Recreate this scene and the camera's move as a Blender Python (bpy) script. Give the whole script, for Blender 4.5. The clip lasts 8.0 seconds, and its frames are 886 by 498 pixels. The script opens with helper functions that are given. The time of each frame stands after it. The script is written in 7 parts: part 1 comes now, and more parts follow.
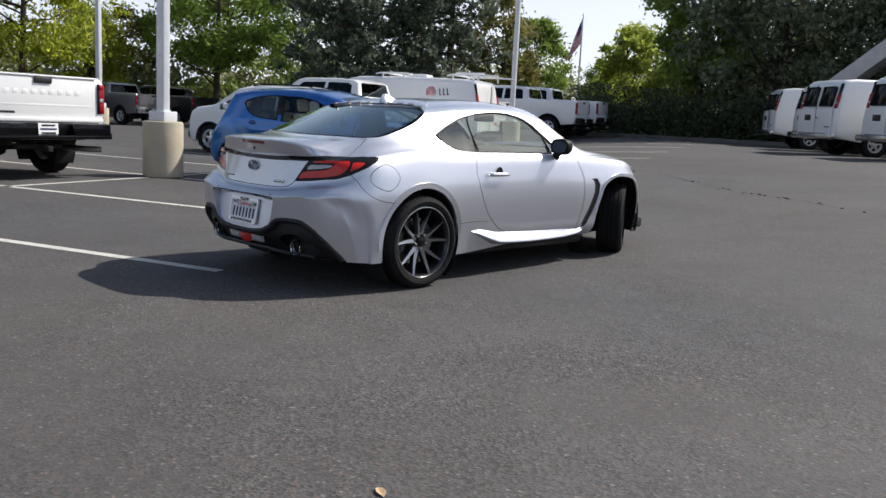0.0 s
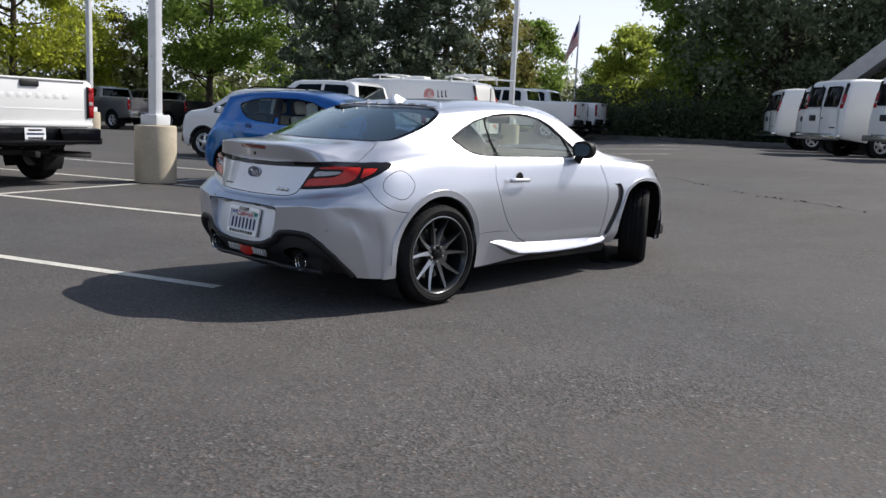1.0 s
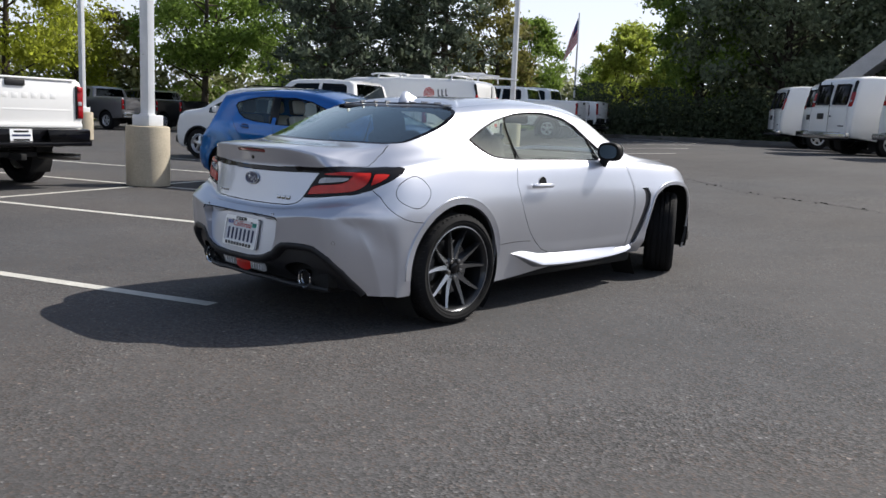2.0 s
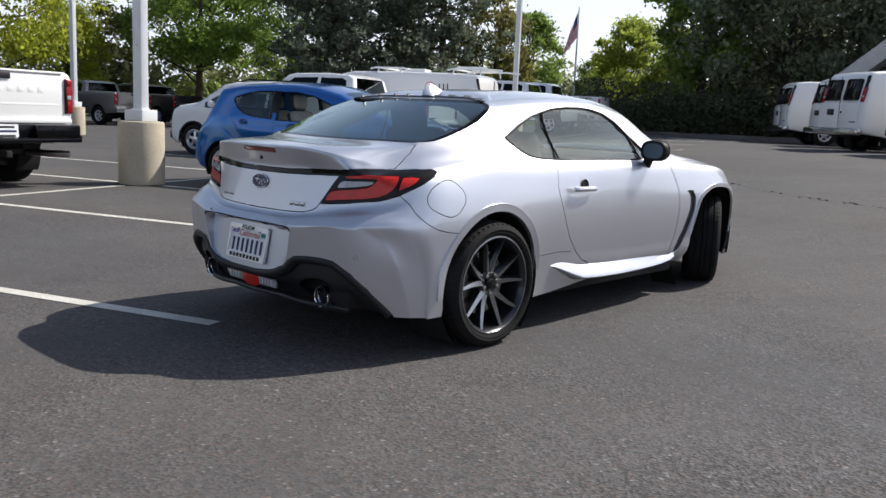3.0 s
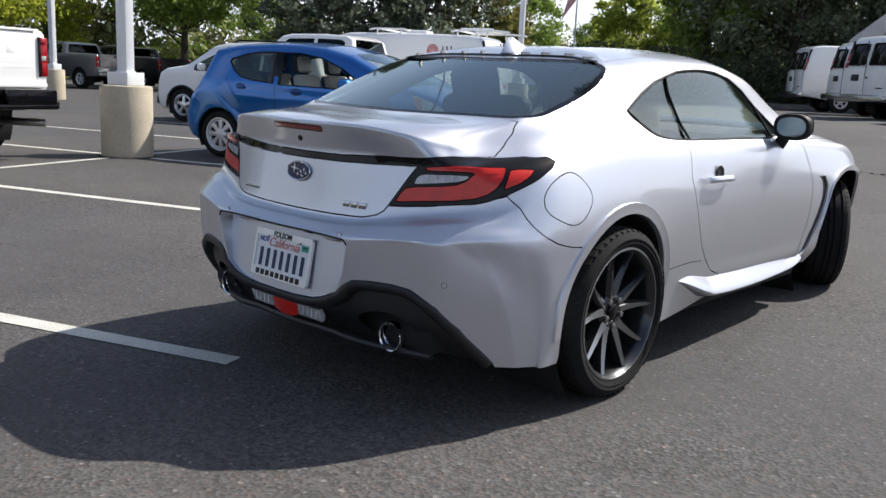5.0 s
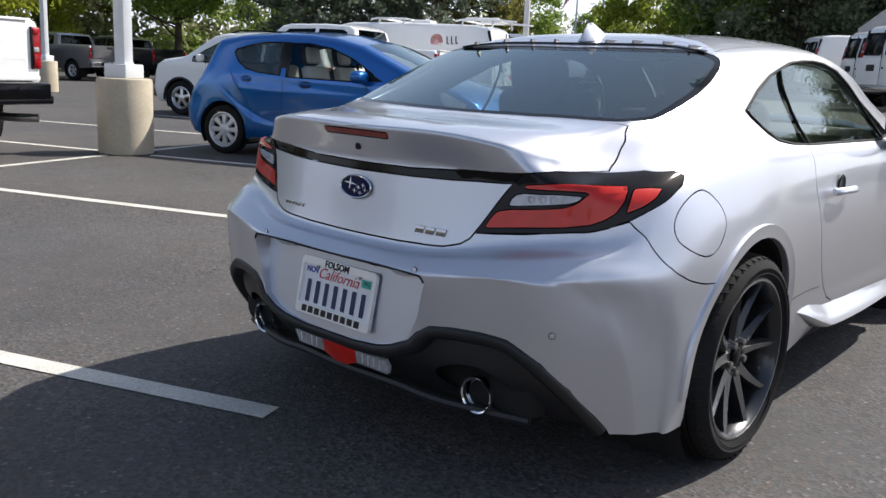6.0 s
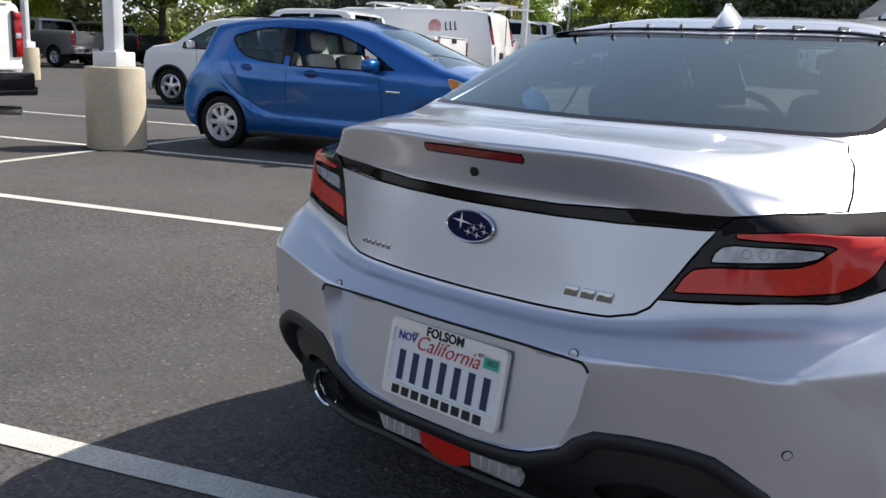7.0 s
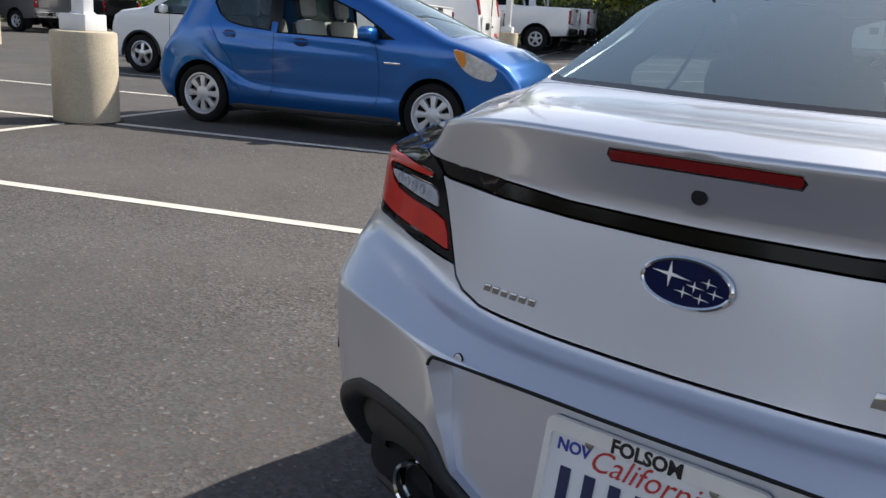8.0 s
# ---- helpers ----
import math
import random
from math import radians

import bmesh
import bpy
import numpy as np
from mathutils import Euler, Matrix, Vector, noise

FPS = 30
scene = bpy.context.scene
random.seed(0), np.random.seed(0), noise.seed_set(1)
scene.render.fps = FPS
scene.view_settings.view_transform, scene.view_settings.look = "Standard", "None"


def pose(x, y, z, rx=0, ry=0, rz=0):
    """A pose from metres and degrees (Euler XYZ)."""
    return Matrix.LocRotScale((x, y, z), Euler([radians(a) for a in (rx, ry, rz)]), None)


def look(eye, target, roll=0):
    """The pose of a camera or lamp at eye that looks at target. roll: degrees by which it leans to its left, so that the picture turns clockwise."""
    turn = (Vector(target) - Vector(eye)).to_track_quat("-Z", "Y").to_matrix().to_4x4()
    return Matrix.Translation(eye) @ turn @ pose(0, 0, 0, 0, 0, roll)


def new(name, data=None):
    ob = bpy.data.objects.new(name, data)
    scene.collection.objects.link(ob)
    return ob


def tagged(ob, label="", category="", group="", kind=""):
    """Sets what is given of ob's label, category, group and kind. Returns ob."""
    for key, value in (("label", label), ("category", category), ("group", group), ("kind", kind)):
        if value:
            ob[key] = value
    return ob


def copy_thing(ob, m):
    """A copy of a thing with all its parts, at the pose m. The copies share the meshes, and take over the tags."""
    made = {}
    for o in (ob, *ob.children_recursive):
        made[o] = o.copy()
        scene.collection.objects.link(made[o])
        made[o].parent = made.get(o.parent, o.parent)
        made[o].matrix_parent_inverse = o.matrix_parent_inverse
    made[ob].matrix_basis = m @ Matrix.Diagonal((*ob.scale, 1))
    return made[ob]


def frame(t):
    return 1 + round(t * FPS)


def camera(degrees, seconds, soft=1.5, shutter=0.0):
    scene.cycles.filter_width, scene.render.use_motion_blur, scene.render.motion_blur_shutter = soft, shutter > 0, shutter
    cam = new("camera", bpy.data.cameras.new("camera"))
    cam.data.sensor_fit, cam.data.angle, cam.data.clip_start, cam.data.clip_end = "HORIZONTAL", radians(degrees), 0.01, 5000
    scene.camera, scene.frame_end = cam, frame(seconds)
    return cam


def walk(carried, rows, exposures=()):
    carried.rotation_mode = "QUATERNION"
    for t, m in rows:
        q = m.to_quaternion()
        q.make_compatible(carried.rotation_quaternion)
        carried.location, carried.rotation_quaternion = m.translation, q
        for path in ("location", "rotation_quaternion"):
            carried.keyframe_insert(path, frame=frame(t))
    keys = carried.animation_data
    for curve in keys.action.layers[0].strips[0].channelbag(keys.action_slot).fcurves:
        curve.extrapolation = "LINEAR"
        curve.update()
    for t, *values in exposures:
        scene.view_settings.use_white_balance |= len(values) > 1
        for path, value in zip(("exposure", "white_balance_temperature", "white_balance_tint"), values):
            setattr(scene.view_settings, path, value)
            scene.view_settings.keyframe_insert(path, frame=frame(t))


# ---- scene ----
cam = camera(54.5, 8.0)

PATH = [
    (0, (4.985, -4.016, 1.17), (3.603, -2.603, 0.863), 2.9),
    (0.5, (4.761, -3.936, 1.169), (3.383, -2.518, 0.865), 2.9),
    (1, (4.539, -3.778, 1.153), (3.166, -2.355, 0.853), 2.6),
    (1.5, (4.329, -3.634, 1.151), (2.959, -2.208, 0.851), 2.5),
    (3, (3.545, -3.216, 1.14), (2.189, -1.779, 0.829), 2.5),
    (3.5, (3.256, -3.082, 1.133), (1.907, -1.642, 0.809), 2.8),
    (4, (3.0, -2.984, 1.134), (1.659, -1.541, 0.789), 2.9),
    (4.5, (2.711, -2.808, 1.121), (1.379, -1.363, 0.751), 2.8),
    (6, (1.821, -2.426, 1.115), (0.513, -0.969, 0.707), 2.6),
    (6.5, (1.493, -2.276, 1.107), (0.18, -0.826, 0.689), 2.5),
    (7, (1.112, -2.149, 1.121), (-0.165, -0.674, 0.684), 2.6),
    (7.5, (0.773, -1.999, 1.095), (-0.466, -0.496, 0.64), 3.1),
    (8, (0.431, -1.835, 1.084), (-0.781, -0.324, 0.588), 3.5),
]
walk(cam, [(t, look(eye, target, roll)) for t, eye, target, roll in PATH],
     exposures=[(0.0, 0.10, 6500, 10), (1.5, 0.12, 6500, 10), (3.0, 0.2, 6500, 10), (4.5, 0.32, 6500, 10), (6.0, 0.45, 6550, 10), (7.0, 0.46, 6680, 10), (8.0, 0.48, 6800, 10)])

# ---- world, sun, exposure ----
SUN = Vector((0.33, 0.97, 1.0)).normalized()
world = bpy.data.worlds.new("sky")
scene.world = world
world.use_nodes = True
_nt = world.node_tree
_sky = _nt.nodes.new("ShaderNodeTexSky")
_sky.sky_type = "NISHITA"
_sky.sun_disc = False
_sky.sun_elevation = math.asin(SUN.z)
_sky.sun_rotation = math.atan2(SUN.x, SUN.y)
_sky.dust_density = 1.6
_sky.air_density = 1.0
_haze = _nt.nodes.new("ShaderNodeMix")
_haze.data_type = "RGBA"
_dir = _nt.nodes.new("ShaderNodeTexCoord")
_sep = _nt.nodes.new("ShaderNodeSeparateXYZ")
_thick = _nt.nodes.new("ShaderNodeMapRange")
_thick.interpolation_type = "SMOOTHSTEP"
for _k, _v in (("From Min", 0.0), ("From Max", 0.50), ("To Min", 0.80), ("To Max", 0.05)):
    _thick.inputs[_k].default_value = _v
_nt.links.new(_dir.outputs["Generated"], _sep.inputs[0])
_nt.links.new(_sep.outputs[2], _thick.inputs["Value"])
_nt.links.new(_thick.outputs[0], _haze.inputs[0])
# the haze is brighter towards the sun
_aim = _nt.nodes.new("ShaderNodeVectorMath")
_aim.operation = "DOT_PRODUCT"
_aim.inputs[1].default_value = (SUN.x, SUN.y, 0.0)
_nt.links.new(_dir.outputs["Generated"], _aim.inputs[0])
_side = _nt.nodes.new("ShaderNodeMapRange")
for _k, _v in (("From Min", -0.72), ("From Max", 0.72), ("To Min", 0.96), ("To Max", 1.24)):
    _side.inputs[_k].default_value = _v
_nt.links.new(_aim.outputs["Value"], _side.inputs["Value"])
_veil = _nt.nodes.new("ShaderNodeVectorMath")
_veil.operation = "SCALE"
_veil.inputs[0].default_value = (7.8, 8.2, 9.6)
_nt.links.new(_side.outputs[0], _veil.inputs["Scale"])
_nt.links.new(_veil.outputs[0], _haze.inputs[7])
_nt.links.new(_sky.outputs[0], _haze.inputs[6])
_nt.links.new(_haze.outputs[2], _nt.nodes["Background"].inputs[0])
_nt.nodes["Background"].inputs[1].default_value = 0.108
_lamp = bpy.data.lights.new("sun", "SUN")
_lamp.energy, _lamp.angle, _lamp.color = 5.15, radians(0.53), (1.0, 0.955, 0.89)
sun = new("sun", _lamp)
sun.matrix_world = look(SUN * 60, (0, 0, 0))



# ---- materials ----
def material(name, color, rough=0.5, metal=0.0, coat=0.0, spec=0.5, trans=0.0, vary=0.0, vary_scale=3.0, bump=0.0,
             bump_scale=60.0, ior=1.45, emit=0.0, fine=0.0, coat_rough=0.03, rand=0.0):
    m = bpy.data.materials.new(name)
    m.use_nodes = True
    t = m.node_tree
    p = t.nodes["Principled BSDF"]
    def put(key, value):
        p.inputs[key].default_value = value
    put("Base Color", (*color, 1))
    put("Roughness", rough)
    put("Metallic", metal)
    put("Coat Weight", coat)
    put("Coat Roughness", coat_rough)
    put("Specular IOR Level", spec)
    put("Transmission Weight", trans)
    put("IOR", ior)
    if emit:
        put("Emission Color", (*color, 1))
        put("Emission Strength", emit)
    tc = t.nodes.new("ShaderNodeTexCoord")
    if vary or fine or rand:
        noise_a = t.nodes.new("ShaderNodeTexNoise")
        noise_a.inputs["Scale"].default_value = vary_scale
        noise_a.inputs["Detail"].default_value = 5
        t.links.new(tc.outputs["Object"], noise_a.inputs["Vector"])
        noise_b = t.nodes.new("ShaderNodeTexNoise")
        noise_b.inputs["Scale"].default_value = bump_scale
        noise_b.inputs["Detail"].default_value = 3
        t.links.new(tc.outputs["Object"], noise_b.inputs["Vector"])
        def spread(source, amount):
            r = t.nodes.new("ShaderNodeMapRange")
            r.inputs["From Min"].default_value, r.inputs["From Max"].default_value = 0.25, 0.75
            r.inputs["To Min"].default_value, r.inputs["To Max"].default_value = 1 - amount, 1 + amount
            t.links.new(source, r.inputs["Value"])
            return r.outputs[0]
        factors = [spread(noise_a.outputs["Fac"], vary), spread(noise_b.outputs["Fac"], fine)]
        if rand:
            info = t.nodes.new("ShaderNodeObjectInfo")
            isl = t.nodes.new("ShaderNodeNewGeometry")
            r = t.nodes.new("ShaderNodeMapRange")
            r.inputs["To Min"].default_value, r.inputs["To Max"].default_value = 1 - rand, 1 + rand
            t.links.new(isl.outputs["Random Per Island"], r.inputs["Value"])
            factors.append(r.outputs[0])
        last = None
        for f in factors:
            if last is None:
                last = f
            else:
                mul = t.nodes.new("ShaderNodeMath")
                mul.operation = "MULTIPLY"
                t.links.new(last, mul.inputs[0])
                t.links.new(f, mul.inputs[1])
                last = mul.outputs[0]
        mix = t.nodes.new("ShaderNodeVectorMath")
        mix.operation = "SCALE"
        mix.inputs[0].default_value = color
        t.links.new(last, mix.inputs["Scale"])
        t.links.new(mix.outputs[0], p.inputs["Base Color"])
    if bump:
        nb = t.nodes.new("ShaderNodeTexNoise")
        nb.inputs["Scale"].default_value = bump_scale
        nb.inputs["Detail"].default_value = 4
        t.links.new(tc.outputs["Object"], nb.inputs["Vector"])
        b = t.nodes.new("ShaderNodeBump")
        b.inputs["Strength"].default_value = bump
        b.inputs["Distance"].default_value = 0.01
        t.links.new(nb.outputs["Fac"], b.inputs["Height"])
        t.links.new(b.outputs[0], p.inputs["Normal"])
    return m


def car_paint(name, color, metal=0.0, rough=0.35):
    """Clear-coated paint with a film of dust."""
    return material(name, color, rough=rough, metal=metal, coat=1.0, vary=0.03, vary_scale=1.5, fine=0.04, bump_scale=900, coat_rough=0.07)


def glass(name, tint, base=0.10, rough=0.02):
    """Tinted safety glass: clear, with a mirror share by angle of view."""
    m = bpy.data.materials.new(name)
    m.use_nodes = True
    t = m.node_tree
    t.nodes.remove(t.nodes["Principled BSDF"])
    tr, gl, mx, fr = (t.nodes.new("ShaderNode" + k) for k in ("BsdfTransparent", "BsdfGlossy", "MixShader", "LayerWeight"))
    pw, ml = t.nodes.new("ShaderNodeMath"), t.nodes.new("ShaderNodeMath")
    tr.inputs[0].default_value = (*tint, 1)
    gl.inputs[0].default_value = (0.84, 0.96, 0.97, 1)
    gl.inputs["Roughness"].default_value = rough
    fr.inputs[0].default_value = 0.5
    pw.operation, ml.operation = "POWER", "MULTIPLY_ADD"
    pw.inputs[1].default_value = 3.8
    ml.inputs[1].default_value, ml.inputs[2].default_value = 0.85, base
    t.links.new(fr.outputs["Facing"], pw.inputs[0])
    t.links.new(pw.outputs[0], ml.inputs[0])
    t.links.new(ml.outputs[0], mx.inputs[0])
    t.links.new(tr.outputs[0], mx.inputs[1])
    t.links.new(gl.outputs[0], mx.inputs[2])
    t.links.new(mx.outputs[0], t.nodes["Material Output"].inputs[0])
    return m


SILVER = car_paint("silver_paint", (0.60, 0.62, 0.68), metal=0.78, rough=0.37)
BLACK_PLASTIC = material("black_plastic", (0.016, 0.016, 0.018), spec=0.5, rough=0.45, vary=0.15, bump=0.12, bump_scale=500)
GLOSS_BLACK = material("gloss_black", (0.005, 0.005, 0.006), rough=0.10, spec=0.25)
RUBBER = material("tyre_rubber", (0.012, 0.012, 0.0125), rough=0.85, spec=0.25, vary=0.2, vary_scale=9, bump=0.15, bump_scale=220)
LINER = material("wheel_well_liner", (0.012, 0.012, 0.012), rough=0.9)
GAP = material("panel_gap_shadow_rubber", (0.01, 0.01, 0.01), rough=0.9)
WHEEL_GREY = material("dark_wheel_paint", (0.042, 0.044, 0.048), rough=0.3, metal=0.7, coat=0.5)
WHEEL_CUT = material("machined_aluminium", (0.31, 0.32, 0.335), rough=0.27, metal=1.0)
STEEL = material("brake_steel", (0.32, 0.31, 0.30), rough=0.35, metal=1.0, vary=0.2, vary_scale=20)
CHROME = material("chrome", (0.78, 0.79, 0.80), rough=0.07, metal=1.0)
DARK_CHROME = material("dark_chrome_lettering", (0.40, 0.41, 0.43), rough=0.14, metal=1.0)
TINT_GLASS = glass("tinted_glass", (0.42, 0.50, 0.51), 0.10)
CLEAR_GLASS = glass("clear_glass", (0.88, 0.94, 0.88), 0.09)
SMOKED_GLASS = glass("smoked_side_glass", (0.27, 0.30, 0.29), 0.07)
OPEN_GLASS = glass("clean_clear_glass", (0.93, 0.95, 0.93), 0.015)
DARK_GLASS = glass("privacy_glass", (0.025, 0.028, 0.03), 0.02)
RED_LENS = material("red_lens", (0.60, 0.020, 0.012), rough=0.28, coat=0.5, spec=0.3, vary=0.12, vary_scale=30)
RED_DEEP = material("deep_red_lens", (0.30, 0.008, 0.012), rough=0.25, coat=0.3, spec=0.3, vary=0.15, vary_scale=25)
RED_DARK = material("dark_red_lens", (0.22, 0.008, 0.008), rough=0.12, coat=1.0)
LAMP_SMOKE = material("smoked_lamp_cover", (0.012, 0.012, 0.014), rough=0.06, spec=0.2)
GREY_LENS = material("smoky_clear_lens", (0.47, 0.48, 0.51), rough=0.12, coat=1.0, vary=0.25, vary_scale=35)
LED_GREY = material("led_housing_grey", (0.42, 0.43, 0.46), rough=0.2, spec=0.5)
CLEAR_LENS = material("clear_lens", (0.38, 0.39, 0.40), rough=0.15, coat=1.0, vary=0.3, vary_scale=40)
HEADLINER = material("grey_headliner", (0.30, 0.29, 0.28), rough=0.95)
CABIN = material("black_cabin_trim", (0.018, 0.018, 0.019), rough=0.75, vary=0.1, bump=0.1, bump_scale=300)
SEAT_CLOTH = material("black_seat_cloth", (0.03, 0.03, 0.032), rough=0.9, vary=0.12, bump=0.2, bump_scale=400)
WHITE_PAINT = car_paint("white_paint", (0.80, 0.80, 0.79))
PLATE_WHITE = material("plate_enamel", (0.82, 0.83, 0.84), rough=0.35, vary=0.05, vary_scale=12)
BRUSHED = material("brushed_plate_frame", (0.90, 0.91, 0.92), rough=0.3, metal=0.5, vary=0.06, vary_scale=20)
LIP_CUT = material("dull_rim_lip", (0.34, 0.345, 0.35), rough=0.35, metal=1.0)
FIN_GREY = material("grey_fin_plastic", (0.16, 0.165, 0.175), rough=0.3)
SEAL = material("matt_rubber_seal", (0.01, 0.01, 0.01), rough=0.6, spec=0.3)
INK_DARK = material("dark_blue_ink", (0.02, 0.03, 0.09), rough=0.5)
INK_BLACK = material("black_ink", (0.012, 0.012, 0.012), rough=0.5)
INK_RED = material("red_ink", (0.55, 0.04, 0.03), rough=0.5)
INK_BLUE = material("blue_ink", (0.03, 0.05, 0.35), rough=0.5)
INK_GREEN = material("teal_sticker", (0.06, 0.42, 0.33), rough=0.5)
EMBLEM_BLUE = material("blue_enamel", (0.006, 0.010, 0.055), rough=0.12, spec=0.3)


# ---- building blocks ----
def join(*pieces):
    """One list of corners and faces out of several."""
    verts, faces = [], []
    for v, f in pieces:
        n = len(verts)
        verts += [tuple(p) for p in v]
        faces += [tuple(i + n for i in q) for q in f]
    return verts, faces


def moved(vf, m):
    return [tuple(m @ Vector(p)) for p in vf[0]], vf[1]


def mirrored(vf):
    return [(-p[0], p[1], p[2]) for p in vf[0]], [tuple(reversed(q)) for q in vf[1]]


def part(name, vf, mat, parent=None, label="", sharp=35.0, normals=None):
    me = bpy.data.meshes.new(name)
    me.from_pydata([tuple(map(float, p)) for p in vf[0]], [], [tuple(map(int, q)) for q in vf[1]])
    me.materials.append(mat)
    me.update()
    me.shade_smooth()
    if normals is not None:
        me.normals_split_custom_set_from_vertices([tuple(map(float, n)) for n in normals])
    elif sharp is not None:
        me.set_sharp_from_angle(angle=radians(sharp))
    ob = new(name, me)
    ob.parent = parent
    if label:
        tagged(ob, label)
    return ob


def block(sx, sy, sz, bevel=0.0, at=(0, 0, 0), segs=2, m=None):
    bm = bmesh.new()
    bmesh.ops.create_cube(bm, size=1)
    bmesh.ops.scale(bm, vec=(sx, sy, sz), verts=bm.verts)
    if bevel:
        bmesh.ops.bevel(bm, geom=bm.edges[:], offset=bevel, segments=segs, affect="EDGES", profile=0.5)
    if m is not None:
        bmesh.ops.transform(bm, matrix=m, verts=bm.verts)
    bmesh.ops.translate(bm, vec=at, verts=bm.verts)
    bm.verts.index_update()
    out = [tuple(v.co) for v in bm.verts], [tuple(v.index for v in f.verts) for f in bm.faces]
    bm.free()
    return out


def revolve(profile, n=40, axis="x", at=(0, 0, 0), start=0.0, turn=360.0):
    """profile: (along the axis, radius) pairs."""
    verts, faces, k = [], [], len(profile)
    full = turn >= 359.9
    cols = n if full else n + 1
    for i in range(cols):
        a = radians(start + turn * i / n)
        c, s = math.cos(a), math.sin(a)
        for h, r in profile:
            p = {"x": (h, r * c, r * s), "y": (r * c, h, r * s), "z": (r * c, r * s, h)}[axis]
            verts.append((p[0] + at[0], p[1] + at[1], p[2] + at[2]))
    for i in range(n):
        j = (i + 1) % cols
        for q in range(k - 1):
            f = (i * k + q, i * k + q + 1, j * k + q + 1, j * k + q)
            faces.append(f if axis != "y" else tuple(reversed(f)))
    return verts, faces


def tube(points, radius, n=8, closed=False):
    pts = [Vector(p) for p in points]
    m = len(pts)
    verts, faces = [], []
    for i, p in enumerate(pts):
        a = pts[(i - 1) % m] if (closed or i) else p
        b = pts[(i + 1) % m] if (closed or i < m - 1) else p
        d = (b - a).normalized()
        side = d.cross(Vector((0, 0, 1)) if abs(d.z) < 0.95 else Vector((1, 0, 0))).normalized()
        up = side.cross(d)
        r = radius[i] if isinstance(radius, (list, tuple)) else radius
        for j in range(n):
            w = 2 * math.pi * j / n
            verts.append(tuple(p + side * (r * math.cos(w)) + up * (r * math.sin(w))))
    for i in range(m if closed else m - 1):
        k = (i + 1) % m
        for j in range(n):
            l = (j + 1) % n
            faces.append((i * n + j, i * n + l, k * n + l, k * n + j))
    if not closed:
        faces.append(tuple(reversed(range(n))))
        faces.append(tuple(range((m - 1) * n, m * n)))
    return verts, faces


def plate_of(poly, depth, m=None, bevel=0.0):
    """A flat outline in x and z, thickened from y = 0 to y = -depth, facing -y."""
    bm = bmesh.new()
    f = bm.faces.new([bm.verts.new((x, -depth, z)) for x, z in poly])
    if f.normal.y > 0:
        f.normal_flip()
    bm.normal_update()
    if f.normal.y > 0:
        f.normal_flip()
    r = bmesh.ops.extrude_face_region(bm, geom=[f])
    # the copy is the back
    bmesh.ops.translate(bm, vec=(0, depth, 0), verts=[g for g in r["geom"] if isinstance(g, bmesh.types.BMVert)])
    bmesh.ops.recalc_face_normals(bm, faces=bm.faces)
    if bevel:
        edges = [e for e in bm.edges if all(abs(v.co.y + depth) < 1e-6 for v in e.verts)]
        bmesh.ops.bevel(bm, geom=edges, offset=bevel, segments=2, affect="EDGES", profile=0.5)
    bm.verts.index_update()
    out = [tuple(v.co) for v in bm.verts], [tuple(v.index for v in q.verts) for q in bm.faces]
    bm.free()
    return moved(out, m) if m is not None else out


def smooth_line(points, per=6, closed=False):
    """A rounded line through points (Catmull-Rom)."""
    p = np.array(points, float)
    n = len(p)
    out = []
    for i in range(n if closed else n - 1):
        a, b, c, d = (p[(i + k) % n] if closed else p[min(max(i + k, 0), n - 1)] for k in (-1, 0, 1, 2))
        for s in np.linspace(0, 1, per, endpoint=False):
            out.append(0.5 * (2 * b + (c - a) * s + (2 * a - 5 * b + 4 * c - d) * s * s + (3 * b - a - 3 * c + d) * s ** 3))
    if not closed:
        out.append(p[-1])
    return np.array(out)


def inside(poly, pts):
    """Which of pts lie in the outline poly."""
    poly, pts = np.asarray(poly, float), np.asarray(pts, float)
    x, y = pts[:, 0], pts[:, 1]
    res = np.zeros(len(pts), bool)
    for (x0, y0), (x1, y1) in zip(poly, np.roll(poly, -1, axis=0)):
        if y0 == y1:
            continue
        hit = ((y0 > y) != (y1 > y)) & (x < (x1 - x0) * (y - y0) / (y1 - y0) + x0)
        res ^= hit
    return res


def lettering(text, size, depth=0.0006, shear=0.0, bold=0.0):
    """Built-in font as a mesh in x and z, facing -y, its middle at 0."""
    cu = bpy.data.curves.new("lettering", "FONT")
    cu.body, cu.size, cu.extrude, cu.align_x, cu.align_y, cu.shear, cu.resolution_u, cu.offset = text, size, depth, "CENTER", "CENTER", shear, 3, bold
    ob = bpy.data.objects.new("lettering", cu)
    me = bpy.data.meshes.new_from_object(ob)
    out = [(v.co.x, -v.co.z, v.co.y) for v in me.vertices], [tuple(q.vertices) for q in me.polygons]
    bpy.data.objects.remove(ob)
    bpy.data.curves.remove(cu)
    bpy.data.meshes.remove(me)
    return out


def empty_thing(name, label, category, m=None, group=""):
    ob = new(name)
    ob.empty_display_size = 0.2
    if m is not None:
        ob.matrix_world = m
    return tagged(ob, label, category, group)


# ---- ground ----
def ground_z(x, y):
    """The lot is level round the coupe and rises gently beyond it."""
    q = min(max((0.6 * x + 0.8 * y - 1.0) / 13.0, 0.0), 1.0)
    return 0.62 * q * q * (3 - 2 * q)


